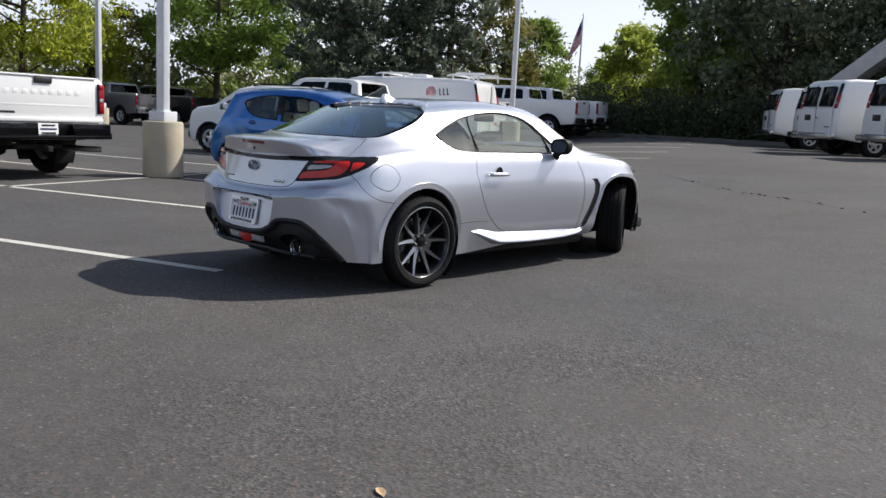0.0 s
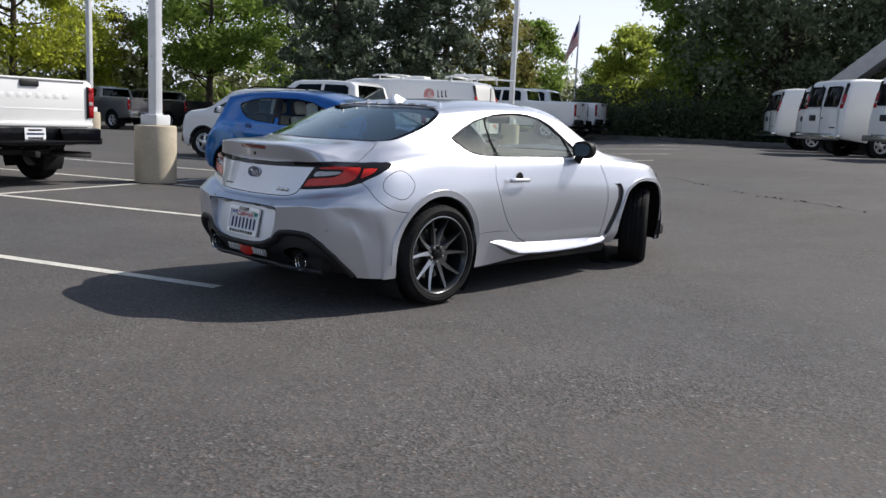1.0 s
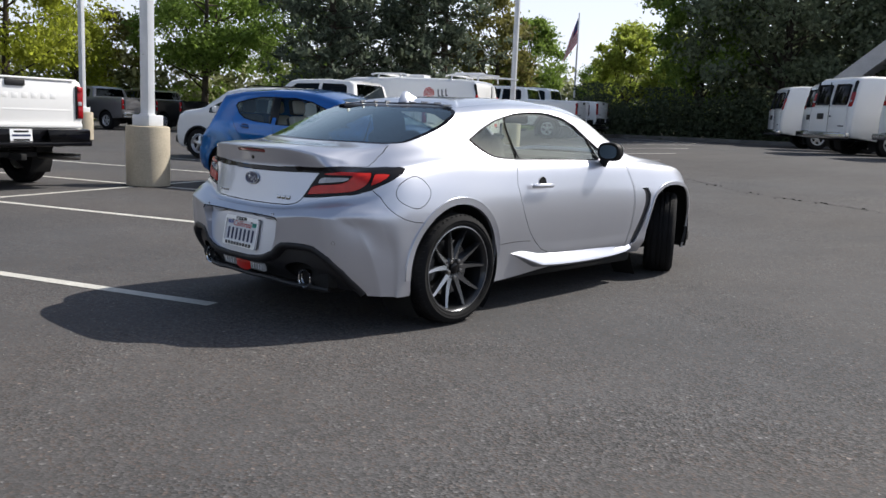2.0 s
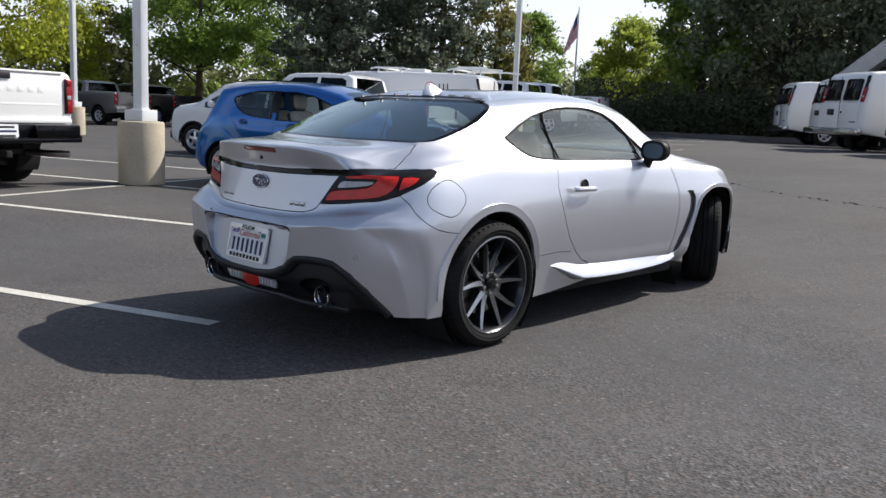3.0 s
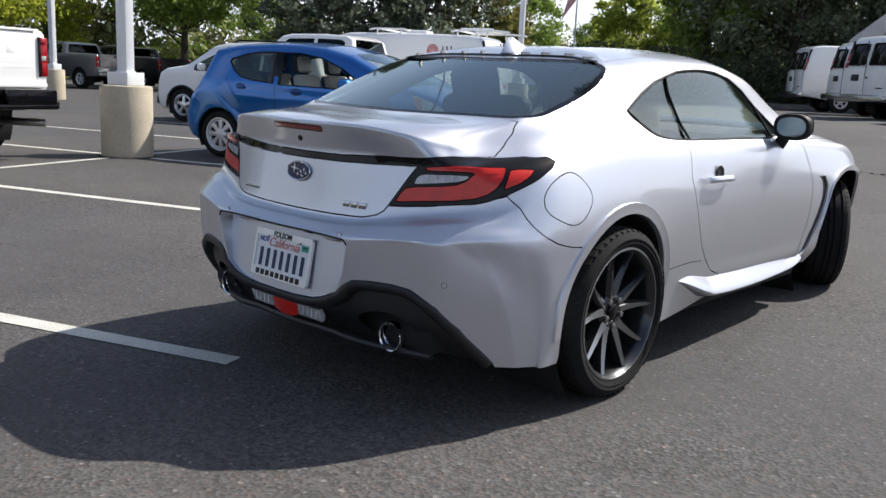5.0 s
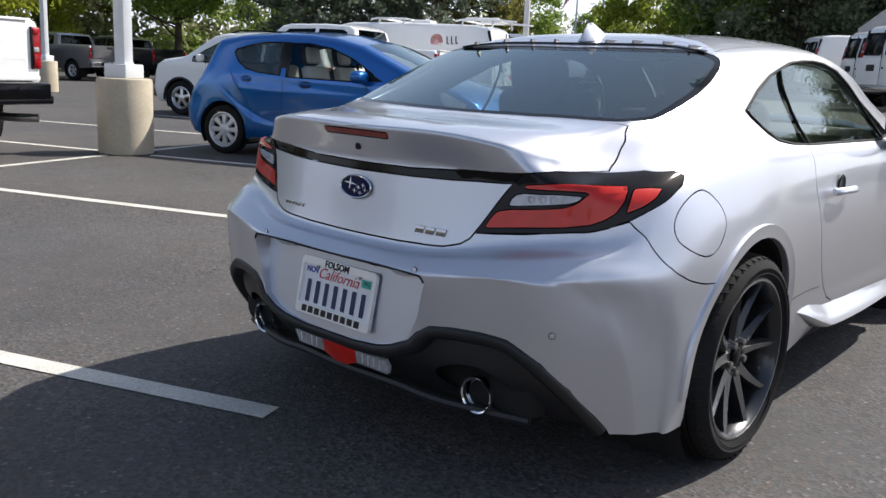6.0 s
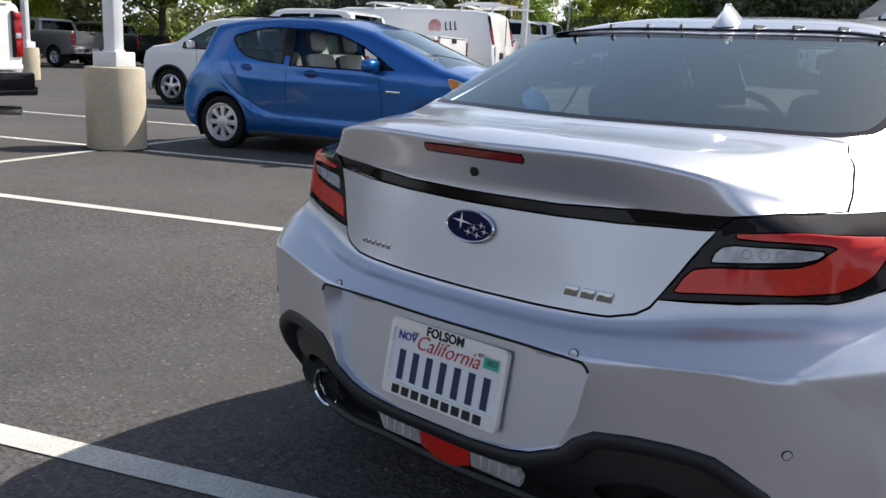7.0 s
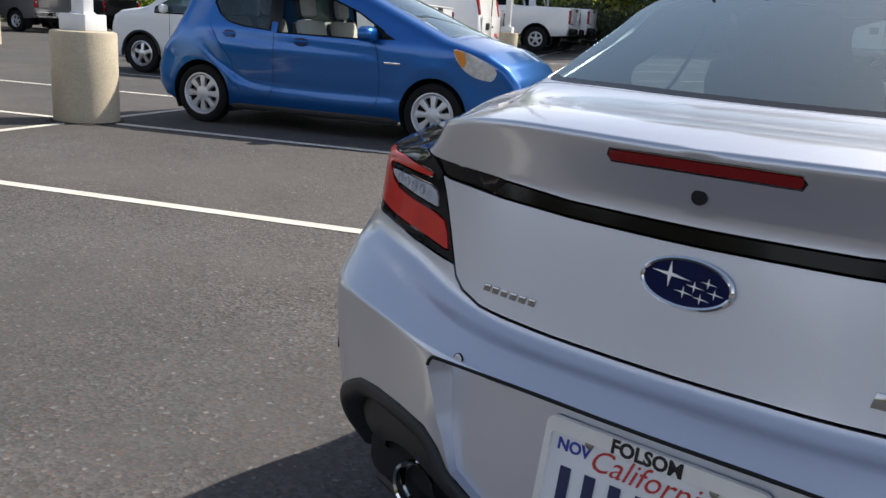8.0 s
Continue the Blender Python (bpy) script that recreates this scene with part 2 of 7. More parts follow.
def asphalt():
    m = bpy.data.materials.new("asphalt")
    m.use_nodes = True
    t = m.node_tree
    p = t.nodes["Principled BSDF"]
    tc = t.nodes.new("ShaderNodeTexCoord")
    def noise_at(scale, detail, rough=0.6):
        n = t.nodes.new("ShaderNodeTexNoise")
        n.inputs["Scale"].default_value, n.inputs["Detail"].default_value, n.inputs["Roughness"].default_value = scale, detail, rough
        t.links.new(tc.outputs["Object"], n.inputs["Vector"])
        return n.outputs["Fac"]
    def ramp(src, lo, hi, a, b):
        r = t.nodes.new("ShaderNodeMapRange")
        for k, v in (("From Min", lo), ("From Max", hi), ("To Min", a), ("To Max", b)):
            r.inputs[k].default_value = v
        t.links.new(src, r.inputs["Value"])
        return r.outputs[0]
    def times(a, b):
        mm = t.nodes.new("ShaderNodeMath")
        mm.operation = "MULTIPLY"
        t.links.new(a, mm.inputs[0])
        t.links.new(b, mm.inputs[1])
        return mm.outputs[0]
    vor = t.nodes.new("ShaderNodeTexVoronoi")
    vor.inputs["Scale"].default_value = 84
    t.links.new(tc.outputs["Object"], vor.inputs["Vector"])
    chips = t.nodes.new("ShaderNodeSeparateColor")
    t.links.new(vor.outputs["Color"], chips.inputs[0])
    # grain is open in some places and closed with tar in others
    rough_here = ramp(noise_at(0.55, 5, 0.65), 0.38, 0.66, 0.22, 1.0)
    swing = times(ramp(chips.outputs[0], 0.0, 1.0, -0.56, 0.56), rough_here)
    stone = ramp(swing, -1.0, 1.0, 0.0, 2.0)
    bright = ramp(chips.outputs[1], 0.972, 0.985, 1.0, 1.8)
    blot = ramp(noise_at(0.35, 6), 0.3, 0.7, 0.80, 1.18)
    worn = ramp(noise_at(2.6, 5, 0.7), 0.3, 0.7, 0.9, 1.1)
    value = times(times(stone, bright), times(blot, worn))
    mix = t.nodes.new("ShaderNodeVectorMath")
    mix.operation = "SCALE"
    hue = t.nodes.new("ShaderNodeMix")
    hue.data_type = "RGBA"
    hue.inputs[6].default_value, hue.inputs[7].default_value = (0.0675, 0.0685, 0.0715, 1), (0.075, 0.070, 0.067, 1)
    t.links.new(ramp(noise_at(0.22, 4), 0.35, 0.65, 0.0, 1.0), hue.inputs[0])
    warm = t.nodes.new("ShaderNodeMix")
    warm.data_type = "RGBA"
    warm.inputs[7].default_value = (0.092, 0.068, 0.056, 1)
    t.links.new(hue.outputs[2], warm.inputs[6])
    t.links.new(ramp(chips.outputs[2], 0.80, 0.9, 0.0, 0.6), warm.inputs[0])
    t.links.new(warm.outputs[2], mix.inputs[0])
    t.links.new(value, mix.inputs["Scale"])
    t.links.new(mix.outputs[0], p.inputs["Base Color"])
    p.inputs["Roughness"].default_value = 0.88
    p.inputs["Specular IOR Level"].default_value = 0.35
    bump = t.nodes.new("ShaderNodeBump")
    bump.inputs["Strength"].default_value = 0.6
    bump.inputs["Distance"].default_value = 0.006
    t.links.new(times(vor.outputs["Distance"], rough_here), bump.inputs["Height"])
    t.links.new(bump.outputs[0], p.inputs["Normal"])
    return m


ASPHALT = asphalt()
LINE_PAINT = material("worn_white_road_paint", (0.54, 0.525, 0.475), rough=0.85, vary=0.16, vary_scale=4, fine=0.3, bump_scale=140, bump=0.3)
CONCRETE = material("weathered_concrete", (0.44, 0.385, 0.29), rough=0.85, vary=0.12, vary_scale=3.5, fine=0.10, bump_scale=45, bump=0.25)
KERB_GREY = material("dirty_kerb_concrete", (0.13, 0.125, 0.115), rough=0.9, vary=0.3, vary_scale=2, fine=0.2, bump_scale=40, bump=0.3)
GREY_PAINT = material("grey_white_pole_paint", (0.62, 0.64, 0.66), rough=0.45, vary=0.05, vary_scale=6)


def build_ground():
    xs = sorted(set([-900, -400, -200, -120, -80] + list(range(-60, 61, 2)) + [80, 120, 200, 400, 900]))
    ys = sorted(set([-900, -400, -200, -120, -80] + list(range(-40, 81, 2)) + [100, 140, 200, 400, 900]))
    verts = [(x, y, ground_z(x, y)) for x in xs for y in ys]
    n = len(ys)
    faces = [(i * n + j, (i + 1) * n + j, (i + 1) * n + j + 1, i * n + j + 1) for i in range(len(xs) - 1) for j in range(n - 1)]
    ob = part("ground", (verts, faces), ASPHALT)
    tagged(ob, "dark grey asphalt of a car lot, fine stony grain", "ground", kind="structure")


build_ground()

# stalls: lines at 21.5 degrees, 2.85 m apart, counted from the pole's footing
STALL_U = Vector((math.cos(radians(21.5)), math.sin(radians(21.5))))
STALL_N = Vector((-STALL_U.y, STALL_U.x))
FOOT = Vector((-7.63, 2.52))


def lot(s, w):
    """A place in the lot: s metres along the stalls, w across them."""
    p = FOOT + STALL_U * s + STALL_N * w
    return p.x, p.y


def painted_line(a, b, width=0.10):
    a, b = Vector(a), Vector(b)
    d = (b - a).normalized()
    side = Vector((-d.y, d.x)) * width / 2
    n = max(2, int((b - a).length / 0.5))
    verts, faces = [], []
    for i in range(n + 1):
        c = a + (b - a) * (i / n)
        for k in (1, -1):
            q = c + side * k
            verts.append((q.x, q.y, ground_z(q.x, q.y) + 0.004))
        if i:
            faces.append((2 * i - 2, 2 * i - 1, 2 * i + 1, 2 * i))
    ob = part("stall_line", (verts, faces), LINE_PAINT)
    tagged(ob, "worn white painted stall line on the asphalt", "road marking", "stall lines", "structure")


for _k in range(-1, 11):
    painted_line(lot(-5.5, 2.85 * _k), lot(-0.06, 2.85 * _k))
    painted_line(lot(0.06, 2.85 * _k), lot(5.55, 2.85 * _k))
painted_line(lot(-5.5, -5.80), lot(5.57, -5.80))
for _k in range(-1, 10):
    painted_line(lot(0, 2.85 * _k + 0.06), lot(0, 2.85 * _k + 2.79))
painted_line((-18.85, 30.6), (-10.73, 25.0))
TAR = material("dark_tar_crack", (0.018, 0.017, 0.016), rough=0.9, vary=0.3, vary_scale=20)


def crack(points, seed):
    """An open seam in the asphalt, ragged in width, with crumbs beside it."""
    rng = np.random.default_rng(seed)
    line = smooth_line(points, 26)
    v, f = [], []
    for i, p in enumerate(line):
        d = line[min(i + 1, len(line) - 1)] - line[max(i - 1, 0)]
        d = d / (np.linalg.norm(d) + 1e-9)
        side = np.array([-d[1], d[0]])
        c = p + side * rng.normal(0, 0.022)
        w = max(0.002, rng.normal(0.009, 0.007)) * (1 + 1.6 * (math.sin(i * 0.13) > 0.75))
        for k in (1, -1):
            q = c + side * w * k
            v.append((q[0], q[1], ground_z(*q) + 0.003))
        if i and rng.uniform() > 0.12:
            f.append((2 * i - 2, 2 * i - 1, 2 * i + 1, 2 * i))
    ob = part("asphalt_crack", (v, f), TAR)
    tagged(ob, "thin ragged dark crack in the asphalt", "crack", kind="structure")
    crumbs = []
    for _ in range(46):
        p = line[rng.integers(0, len(line))] + rng.normal(0, 0.05, 2)
        r = rng.uniform(0.006, 0.022)
        crumbs.append(block(2.2 * r, 1.5 * r, 0.7 * r, 0.25 * r, segs=1, m=pose(p[0], p[1], ground_z(*p) + 0.3 * r, rng.uniform(-12, 12), 0, rng.uniform(0, 180))))
    ob = part("crumbs", join(*crumbs), TAR)
    tagged(ob, "dark crumbs of soil and tar along the crack", "debris", kind="stuff")


crack([(-3.76, 11.0), (-2.6, 9.95), (-1.8, 9.2), (-0.6, 8.42), (0.23, 7.98), (1.3, 7.17), (2.6, 6.5), (4.4, 5.6)], 5)


SPORTS_RINGS = [
    # bottom edge
    "0,-.755,.225 .3,-.755,.225 .56,-.69,.215 .705,-.63,.212 .809,-.522,.208 .832,-.455,.203 .855,-.4,.2 .83,0,.2 .8,.45,.19 .74,1.2,.225 .76,1.95,.235 .82,2.575,.2 .61,2.98,.19 .37,3.24,.17 0,3.3,.17",
    # lower bumper and sill
    "0,-.86,.33 .3,-.857,.33 .56,-.785,.33 .685,-.715,.33 .806,-.557,.33 .836,-.470,.33 .868,-.38,.33 .87,0,.33 .82,.45,.33 .8,1.2,.3 .815,1.95,.31 .85,2.575,.33 .65,2.97,.32 .4,3.27,.32 0,3.35,.32",
    # bumper and flank
    "0,-.872,.47 .3,-.868,.47 .55,-.8,.475 .680,-.748,.478 .792,-.607,.46 .834,-.490,.45 .8696,-.3807,.4345 .8776,0,.425 .8335,.45,.42 .8139,1.2,.3933 .8281,1.95,.4017 .85,2.575,.4133 .6565,2.966,.3833 .42,3.29,.47 0,3.37,.45",
    # bumper face under the shelf
    "0,-.886,.575 .3,-.881,.58 .55,-.812,.595 .672,-.763,.6 .760,-.649,.565 .828,-.532,.565 .8706,-.3793,.5321 .8871,0,.52 .8441,.45,.51 .8259,1.2,.4867 .8388,1.95,.4933 .8501,2.575,.4967 .6602,2.9618,.4467 .4124,3.2748,.5384 0,3.3624,.5184",
    # bumper shelf and widest line
    "0,-.881,.601 .3,-.876,.606 .55,-.815,.621 .665,-.762,.6305 .726,-.702,.630 .8095,-.5718,.6317 .8709,-.376,.6126 .888,0,.615 .8489,.45,.6 .8335,1.2,.58 .8441,1.95,.585 .8493,2.575,.58 .6564,2.957,.51 .41,3.27,.56 0,3.36,.54",
    # bumper shelf, rolled in
    "0,-.843,.624 .3,-.833,.630 .541,-.765,.6565 .6575,-.713,.671 .723,-.666,.676 .8026,-.5393,.6823 .8638,-.3598,.6914 .8757,0,.71 .8442,.45,.69 .8327,1.2,.6733 .8394,1.95,.6767 .8404,2.575,.6633 .6367,2.9509,.5733 .401,3.249,.578 0,3.336,.561",
    # foot of the boot lid and lamps
    "0,-.8,.645 .3,-.785,.652 .53,-.71,.69 .650,-.660,.7091 .714,-.620,.72 .804,-.495,.7549 .8436,-.3381,.7787 .8537,0,.805 .827,.45,.78 .8206,1.2,.7667 .8205,1.95,.7683 .8109,2.575,.7467 .5931,2.9401,.6367 .38,3.2,.62 0,3.28,.61",
    # top of the lamps, shoulder
    "0,-.765,.862 .3,-.745,.862 .52,-.683,.846 .645,-.637,.848 .714,-.588,.850 .779,-.477,.857 .8,-.34,.874 .82,0,.9 .8,.45,.87 .8,1.2,.86 .79,1.95,.86 .76,2.575,.83 .53,2.95,.7 .32,3.13,.68 0,3.19,.68",
    # spoiler lip, shoulder
    "0,-.8,.955 .3,-.783,.957 .465,-.720,.938 .555,-.610,.909 .622,-.515,.891 .70,-.425,.889 .745,-.33,.9 .77,0,.93 .765,.45,.91 .765,1.2,.9 .745,1.95,.895 .68,2.575,.86 .56,3.05,.73 .33,3.1,.72 0,3.13,.72",
    # boot deck, bonnet edge
    "0,-.7,.975 .3,-.68,.972 .46,-.6,.960 .535,-.51,.943 .582,-.445,.934 .65,-.37,.935 .7,-.26,.945 .735,.02,.955 .73,.45,.935 .73,1.2,.93 .7,1.95,.925 .6,2.5,.885 .48,2.9,.77 .28,2.95,.76 0,2.98,.76",
    # foot of the windows
    "0,-.37,.99 .3,-.355,.992 .5,-.31,.992 .5553,-.2934,.9908 .577,-.28,.99 .61,-.22,.99 .655,-.08,.995 .685,.15,1 .690,.51,.995 .687,1.2,1.0 .658,1.92,.962 .5,2.12,.93 .38,2.2,.94 .2,2.25,.945 0,2.27,.945",
    # half-way up the windows
    "0,.02,1.13 .3,.03,1.125 .483,-.005,1.121 .546,-.017,1.109 .571,-.0175,1.102 .593,.03,1.099 .621,.14,1.099 .637,.335,1.1 .64,.6,1.09 .635,1.2,1.085 .6,1.75,1.06 .46,1.88,1.07 .34,1.95,1.08 .17,1.99,1.085 0,2,1.085",
    # roof edge
    "0,.39,1.255 .3,.37,1.25 .47,.3,1.225 .5369,.2598,1.2051 .565,.245,1.195 .573,.28,1.195 .58,.36,1.2 .582,.5,1.21 .58,.75,1.22 .565,1.2,1.225 .53,1.5,1.2 .42,1.58,1.23 .3,1.62,1.245 .15,1.65,1.25 0,1.66,1.25",
    # roof
    "0,.55,1.28 .18,.53,1.278 .3,.5,1.27 .3245,.495,1.2661 .33,.5,1.265 .33,.55,1.27 .33,.65,1.278 .33,.75,1.283 .33,.9,1.287 .32,1.15,1.288 .3,1.3,1.28 .22,1.38,1.285 .15,1.4,1.287 .08,1.42,1.288 0,1.42,1.288",
    # roof ridge
    "0,.7,1.292 0,.72,1.292 0,.74,1.292 0,.7506,1.2919 0,.76,1.292 0,.8,1.293 0,.85,1.294 0,.9,1.295 0,1,1.295 0,1.1,1.295 0,1.18,1.294 0,1.2,1.294 0,1.22,1.294 0,1.24,1.293 0,1.25,1.293",
]


def bicubic(cage, creases=(), folds=(), steps=()):
    """A smooth skin through a cage of rings (bottom to top) and columns (rear middle, round the side, to front middle)."""
    g = np.array([[[float(a) for a in p.split(",")] for p in r.split()] for r in cage])
    def slopes(y, ax):
        y = np.moveaxis(y, ax, 0)
        d = np.diff(y, axis=0)
        m = np.concatenate([d[:1], (d[:-1] + d[1:]) / 2, d[-1:]])
        return np.moveaxis(m, 0, ax)
    mu, mv = slopes(g, 1), slopes(g, 0)
    for m in (mu,):
        m[:, 0, 1:] = 0
        m[:, -1, 1:] = 0
    muv = slopes(mu, 0)
    # slopes into and out of a ring differ where the skin is creased: (ring, weights by column)
    into, out = mv.copy(), mv.copy()
    for ring, weights in creases:
        for c, k in enumerate(weights):
            into[ring, c] = mv[ring, c] * (1 - k) + (g[ring, c] - g[ring - 1, c]) * k
            out[ring, c] = mv[ring, c] * (1 - k) + (g[ring + 1, c] - g[ring, c]) * k
    # a flat tread, then an upright rise, between a ring and the next
    for ring, weights in steps:
        for c, k in enumerate(weights):
            d = g[ring + 1, c] - g[ring, c]
            out[ring, c] = out[ring, c] * (1 - k) + d * (1.5, 1.5, 0.6) * k
            into[ring + 1, c] = into[ring + 1, c] * (1 - k) + d * (0.4, 0.4, 1.5) * k
    # the same across the columns: (column, weights by ring)
    left, right = mu.copy(), mu.copy()
    for col, weights in folds:
        for c, k in enumerate(weights):
            left[c, col] = mu[c, col] * (1 - k) + (g[c, col] - g[c, col - 1]) * k
            right[c, col] = mu[c, col] * (1 - k) + (g[c, col + 1] - g[c, col]) * k
    nv, nu = g.shape[:2]
    def skin(u, v):
        u, v = np.clip(np.atleast_1d(u), 0, nu - 1), np.clip(np.atleast_1d(v), 0, nv - 1)
        i, j = np.minimum(u.astype(int), nu - 2), np.minimum(v.astype(int), nv - 2)
        a, b = u - i, v - j
        def h(s):
            return (1 + 2 * s) * (1 - s) ** 2, s * (1 - s) ** 2, s * s * (3 - 2 * s), s * s * (s - 1)
        ha, hb = h(a), h(b)
        r = 0
        for jj in (0, 1):
            for ii in (0, 1):
                J, I = j + jj, i + ii
                r = (r + (ha[2 * ii] * hb[2 * jj])[:, None] * g[J, I] + (ha[2 * ii + 1] * hb[2 * jj])[:, None] * (left if ii else right)[J, I]
                     + (ha[2 * ii] * hb[2 * jj + 1])[:, None] * (into if jj else out)[J, I] + (ha[2 * ii + 1] * hb[2 * jj + 1])[:, None] * muv[J, I])
        return r
    return skin, nu - 1, nv - 1


class Skin:
    """Cuts a skin into panels along outlines that lie on it."""

    def __init__(self, cage, du, dv, creases=(), folds=(), steps=()):
        self.at, self.nu, self.nv = bicubic(cage, creases, folds, steps)
        self.du, self.dv = du, dv
        u, v = np.meshgrid(np.arange(0, self.nu + 0.001, 0.04), np.arange(0, self.nv + 0.001, 0.04))
        self.uv = np.stack([u.ravel(), v.ravel()], 1)
        self.cloud = self.at(self.uv[:, 0], self.uv[:, 1])
        self.shapes = {}
        self.lines = []

    def where(self, pts):
        """Skin coordinates nearest to the points."""
        out = []
        for p in np.asarray(pts, float):
            k = ((self.cloud - p) ** 2).sum(1).argmin()
            best = self.uv[k]
            step = 0.04
            for _ in range(4):
                s = np.linspace(-step, step, 5)
                c = np.stack(np.meshgrid(best[0] + s, best[1] + s), -1).reshape(-1, 2)
                c = np.clip(c, 0, (self.nu, self.nv))
                best = c[((self.at(c[:, 0], c[:, 1]) - p) ** 2).sum(1).argmin()]
                step /= 2.5
            out.append(best)
        return np.array(out)

    def outline(self, name, pts, curved=True, per=5, head=(), tail=()):
        """A closed outline from places on the skin; head and tail are corners given in skin coordinates."""
        q = np.array([[float(a) for a in p.split(",")] for p in pts.split()])
        if curved:
            q = smooth_line(q, per, closed=not (len(head) or len(tail)))
        uv = self.where(q)
        if len(head):
            uv = np.concatenate([np.array(head, float), uv])
        if len(tail):
            uv = np.concatenate([uv, np.array(tail, float)])
        self.shapes[name] = uv
        return uv

    def round_off(self, name, share=0.2):
        """Takes the corners off an outline."""
        q = self.shapes[name]
        for _ in range(2):
            nxt = np.roll(q, -1, axis=0)
            q = np.stack([q + (nxt - q) * share, nxt + (q - nxt) * share], 1).reshape(-1, 2)
        self.shapes[name] = q

    def add(self, name, uv):
        self.shapes[name] = np.asarray(uv, float)

    def cut(self):
        """Meshes the skin with every outline as an edge, and tells each face its panel (the first shape that holds it)."""
        from mathutils.geometry import delaunay_2d_cdt
        pts, edges = [], []
        lim = np.array([self.nu, self.nv], float)
        def line(q, closed):
            n = len(pts)
            pts.extend([tuple(p) for p in q])
            m = len(q)
            edges.extend([(n + i, n + (i + 1) % m) for i in range(m if closed else m - 1)])
        gu = np.linspace(0, self.nu, int(round(self.nu / self.du)) + 1)
        gv = np.linspace(0, self.nv, int(round(self.nv / self.dv)) + 1)
        u, v = np.meshgrid(gu, gv)
        grid = np.stack([u.ravel(), v.ravel()], 1)
        near = np.zeros(len(grid), bool)
        for q in self.shapes.values():
            dense = []
            for a, b in zip(q, np.roll(q, -1, axis=0)):
                n = max(1, int(max(abs(b[0] - a[0]) / self.du, abs(b[1] - a[1]) / self.dv)))
                dense.extend([a + (b - a) * k / n for k in range(n)])
            dense = np.array(dense)
            line(dense, True)
            sc = np.array([self.du, self.dv])
            for a in dense:
                near |= (np.abs((grid - a) / sc).max(1) < 0.35)
        edge = (np.abs(grid[:, 0] % self.nu) < 1e-6) | (np.abs(grid[:, 1] % self.nv) < 1e-6)
        inner = grid[~near & ~edge]
        for q in ([(0, b) for b in gv], [(self.nu, b) for b in gv], [(a, 0) for a in gu], [(a, self.nv) for a in gu]):
            line(q, False)
        pts.extend([tuple(p) for p in inner])
        res = delaunay_2d_cdt([Vector(p) for p in pts], edges, [], 0, 1e-5, False)
        self.v = np.array([tuple(p) for p in res[0]])
        tri = np.array([t for t in res[2]])
        mid = self.v[tri].mean(1)
        a, b, c = (self.v[tri[:, k]] for k in range(3))
        area = np.abs((b[:, 0] - a[:, 0]) * (c[:, 1] - a[:, 1]) - (c[:, 0] - a[:, 0]) * (b[:, 1] - a[:, 1]))
        keep = (mid > 0).all(1) & (mid < lim).all(1) & (area > 1e-9)
        tri, mid = tri[keep], mid[keep]
        self.tri = tri
        self.owner = np.full(len(tri), "", dtype=object)
        for name, q in self.shapes.items():
            hit = inside(q, mid) & (self.owner == "")
            self.owner[hit] = name.split("/")[0]
        uvc = np.clip(self.v, 0, lim)
        self.p = self.at(uvc[:, 0], uvc[:, 1])
        self.p[(uvc[:, 0] < 1e-6) | (uvc[:, 0] > self.nu - 1e-6), 0] = 0
        def ease(x, a, b):
            s = np.clip((x - a) / (b - a), 0, 1)
            return s * s * (3 - 2 * s)
        # broad, calm shading on the shoulders and flanks
        e = 0.01 + 0.75 * ease(uvc[:, 0], 3.0, 4.6) * ease(uvc[:, 1], 5.6, 7.4) * (1 - ease(uvc[:, 0], 9.5, 11.0)) * (1 - ease(uvc[:, 1], 11.0, 12.2))
        w = np.clip(uvc, (0.01, 0.01), (self.nu - 0.01, self.nv - 0.15))
        n = np.cross(self.at(w[:, 0] + e, w[:, 1]) - self.at(w[:, 0] - e, w[:, 1]), self.at(w[:, 0], w[:, 1] + e) - self.at(w[:, 0], w[:, 1] - e))
        n /= np.linalg.norm(n, axis=1)[:, None] + 1e-12
        n[self.p[:, 0] < 1e-5, 0] = 0
        self.n = n / (np.linalg.norm(n, axis=1)[:, None] + 1e-12)

    def panel(self, name, mat, parent, both=True, gap=0.002, skirt=0.02, sink=0.0, label="", part_name="", mirror_apart=False):
        """One panel as a mesh: gap all round it, its edge turned in by skirt, sunk below the skin by sink."""
        f = self.tri[self.owner == name]
        if not len(f):
            print("no panel", name)
            return
        ids, inv = np.unique(f, return_inverse=True)
        f = inv.reshape(f.shape)
        p, n = self.p[ids].copy(), self.n[ids]
        q = p[f]
        turn = (np.cross(q[:, 1] - q[:, 0], q[:, 2] - q[:, 0]) * n[f].mean(1)).sum(1) < 0
        f[turn] = f[turn][:, ::-1]
        count = {}
        for t in f:
            for a, b in ((t[0], t[1]), (t[1], t[2]), (t[2], t[0])):
                count[(a, b)] = 1
        border = [(a, b) for a, b in count if (b, a) not in count and not (p[a, 0] < 1e-4 and p[b, 0] < 1e-4)]
        push = np.zeros_like(p)
        for a, b in border:
            d = p[b] - p[a]
            for k in (a, b):
                s = np.cross(n[k], d)
                push[k] += s / (np.linalg.norm(s) + 1e-12)
        ln = np.linalg.norm(push, axis=1)
        push[ln > 0] /= ln[ln > 0][:, None]
        push[p[:, 0] < 1e-4, 0] = 0
        top = p + push * gap - n * sink
        verts, norms, faces = list(top), list(n), [tuple(t) for t in f]
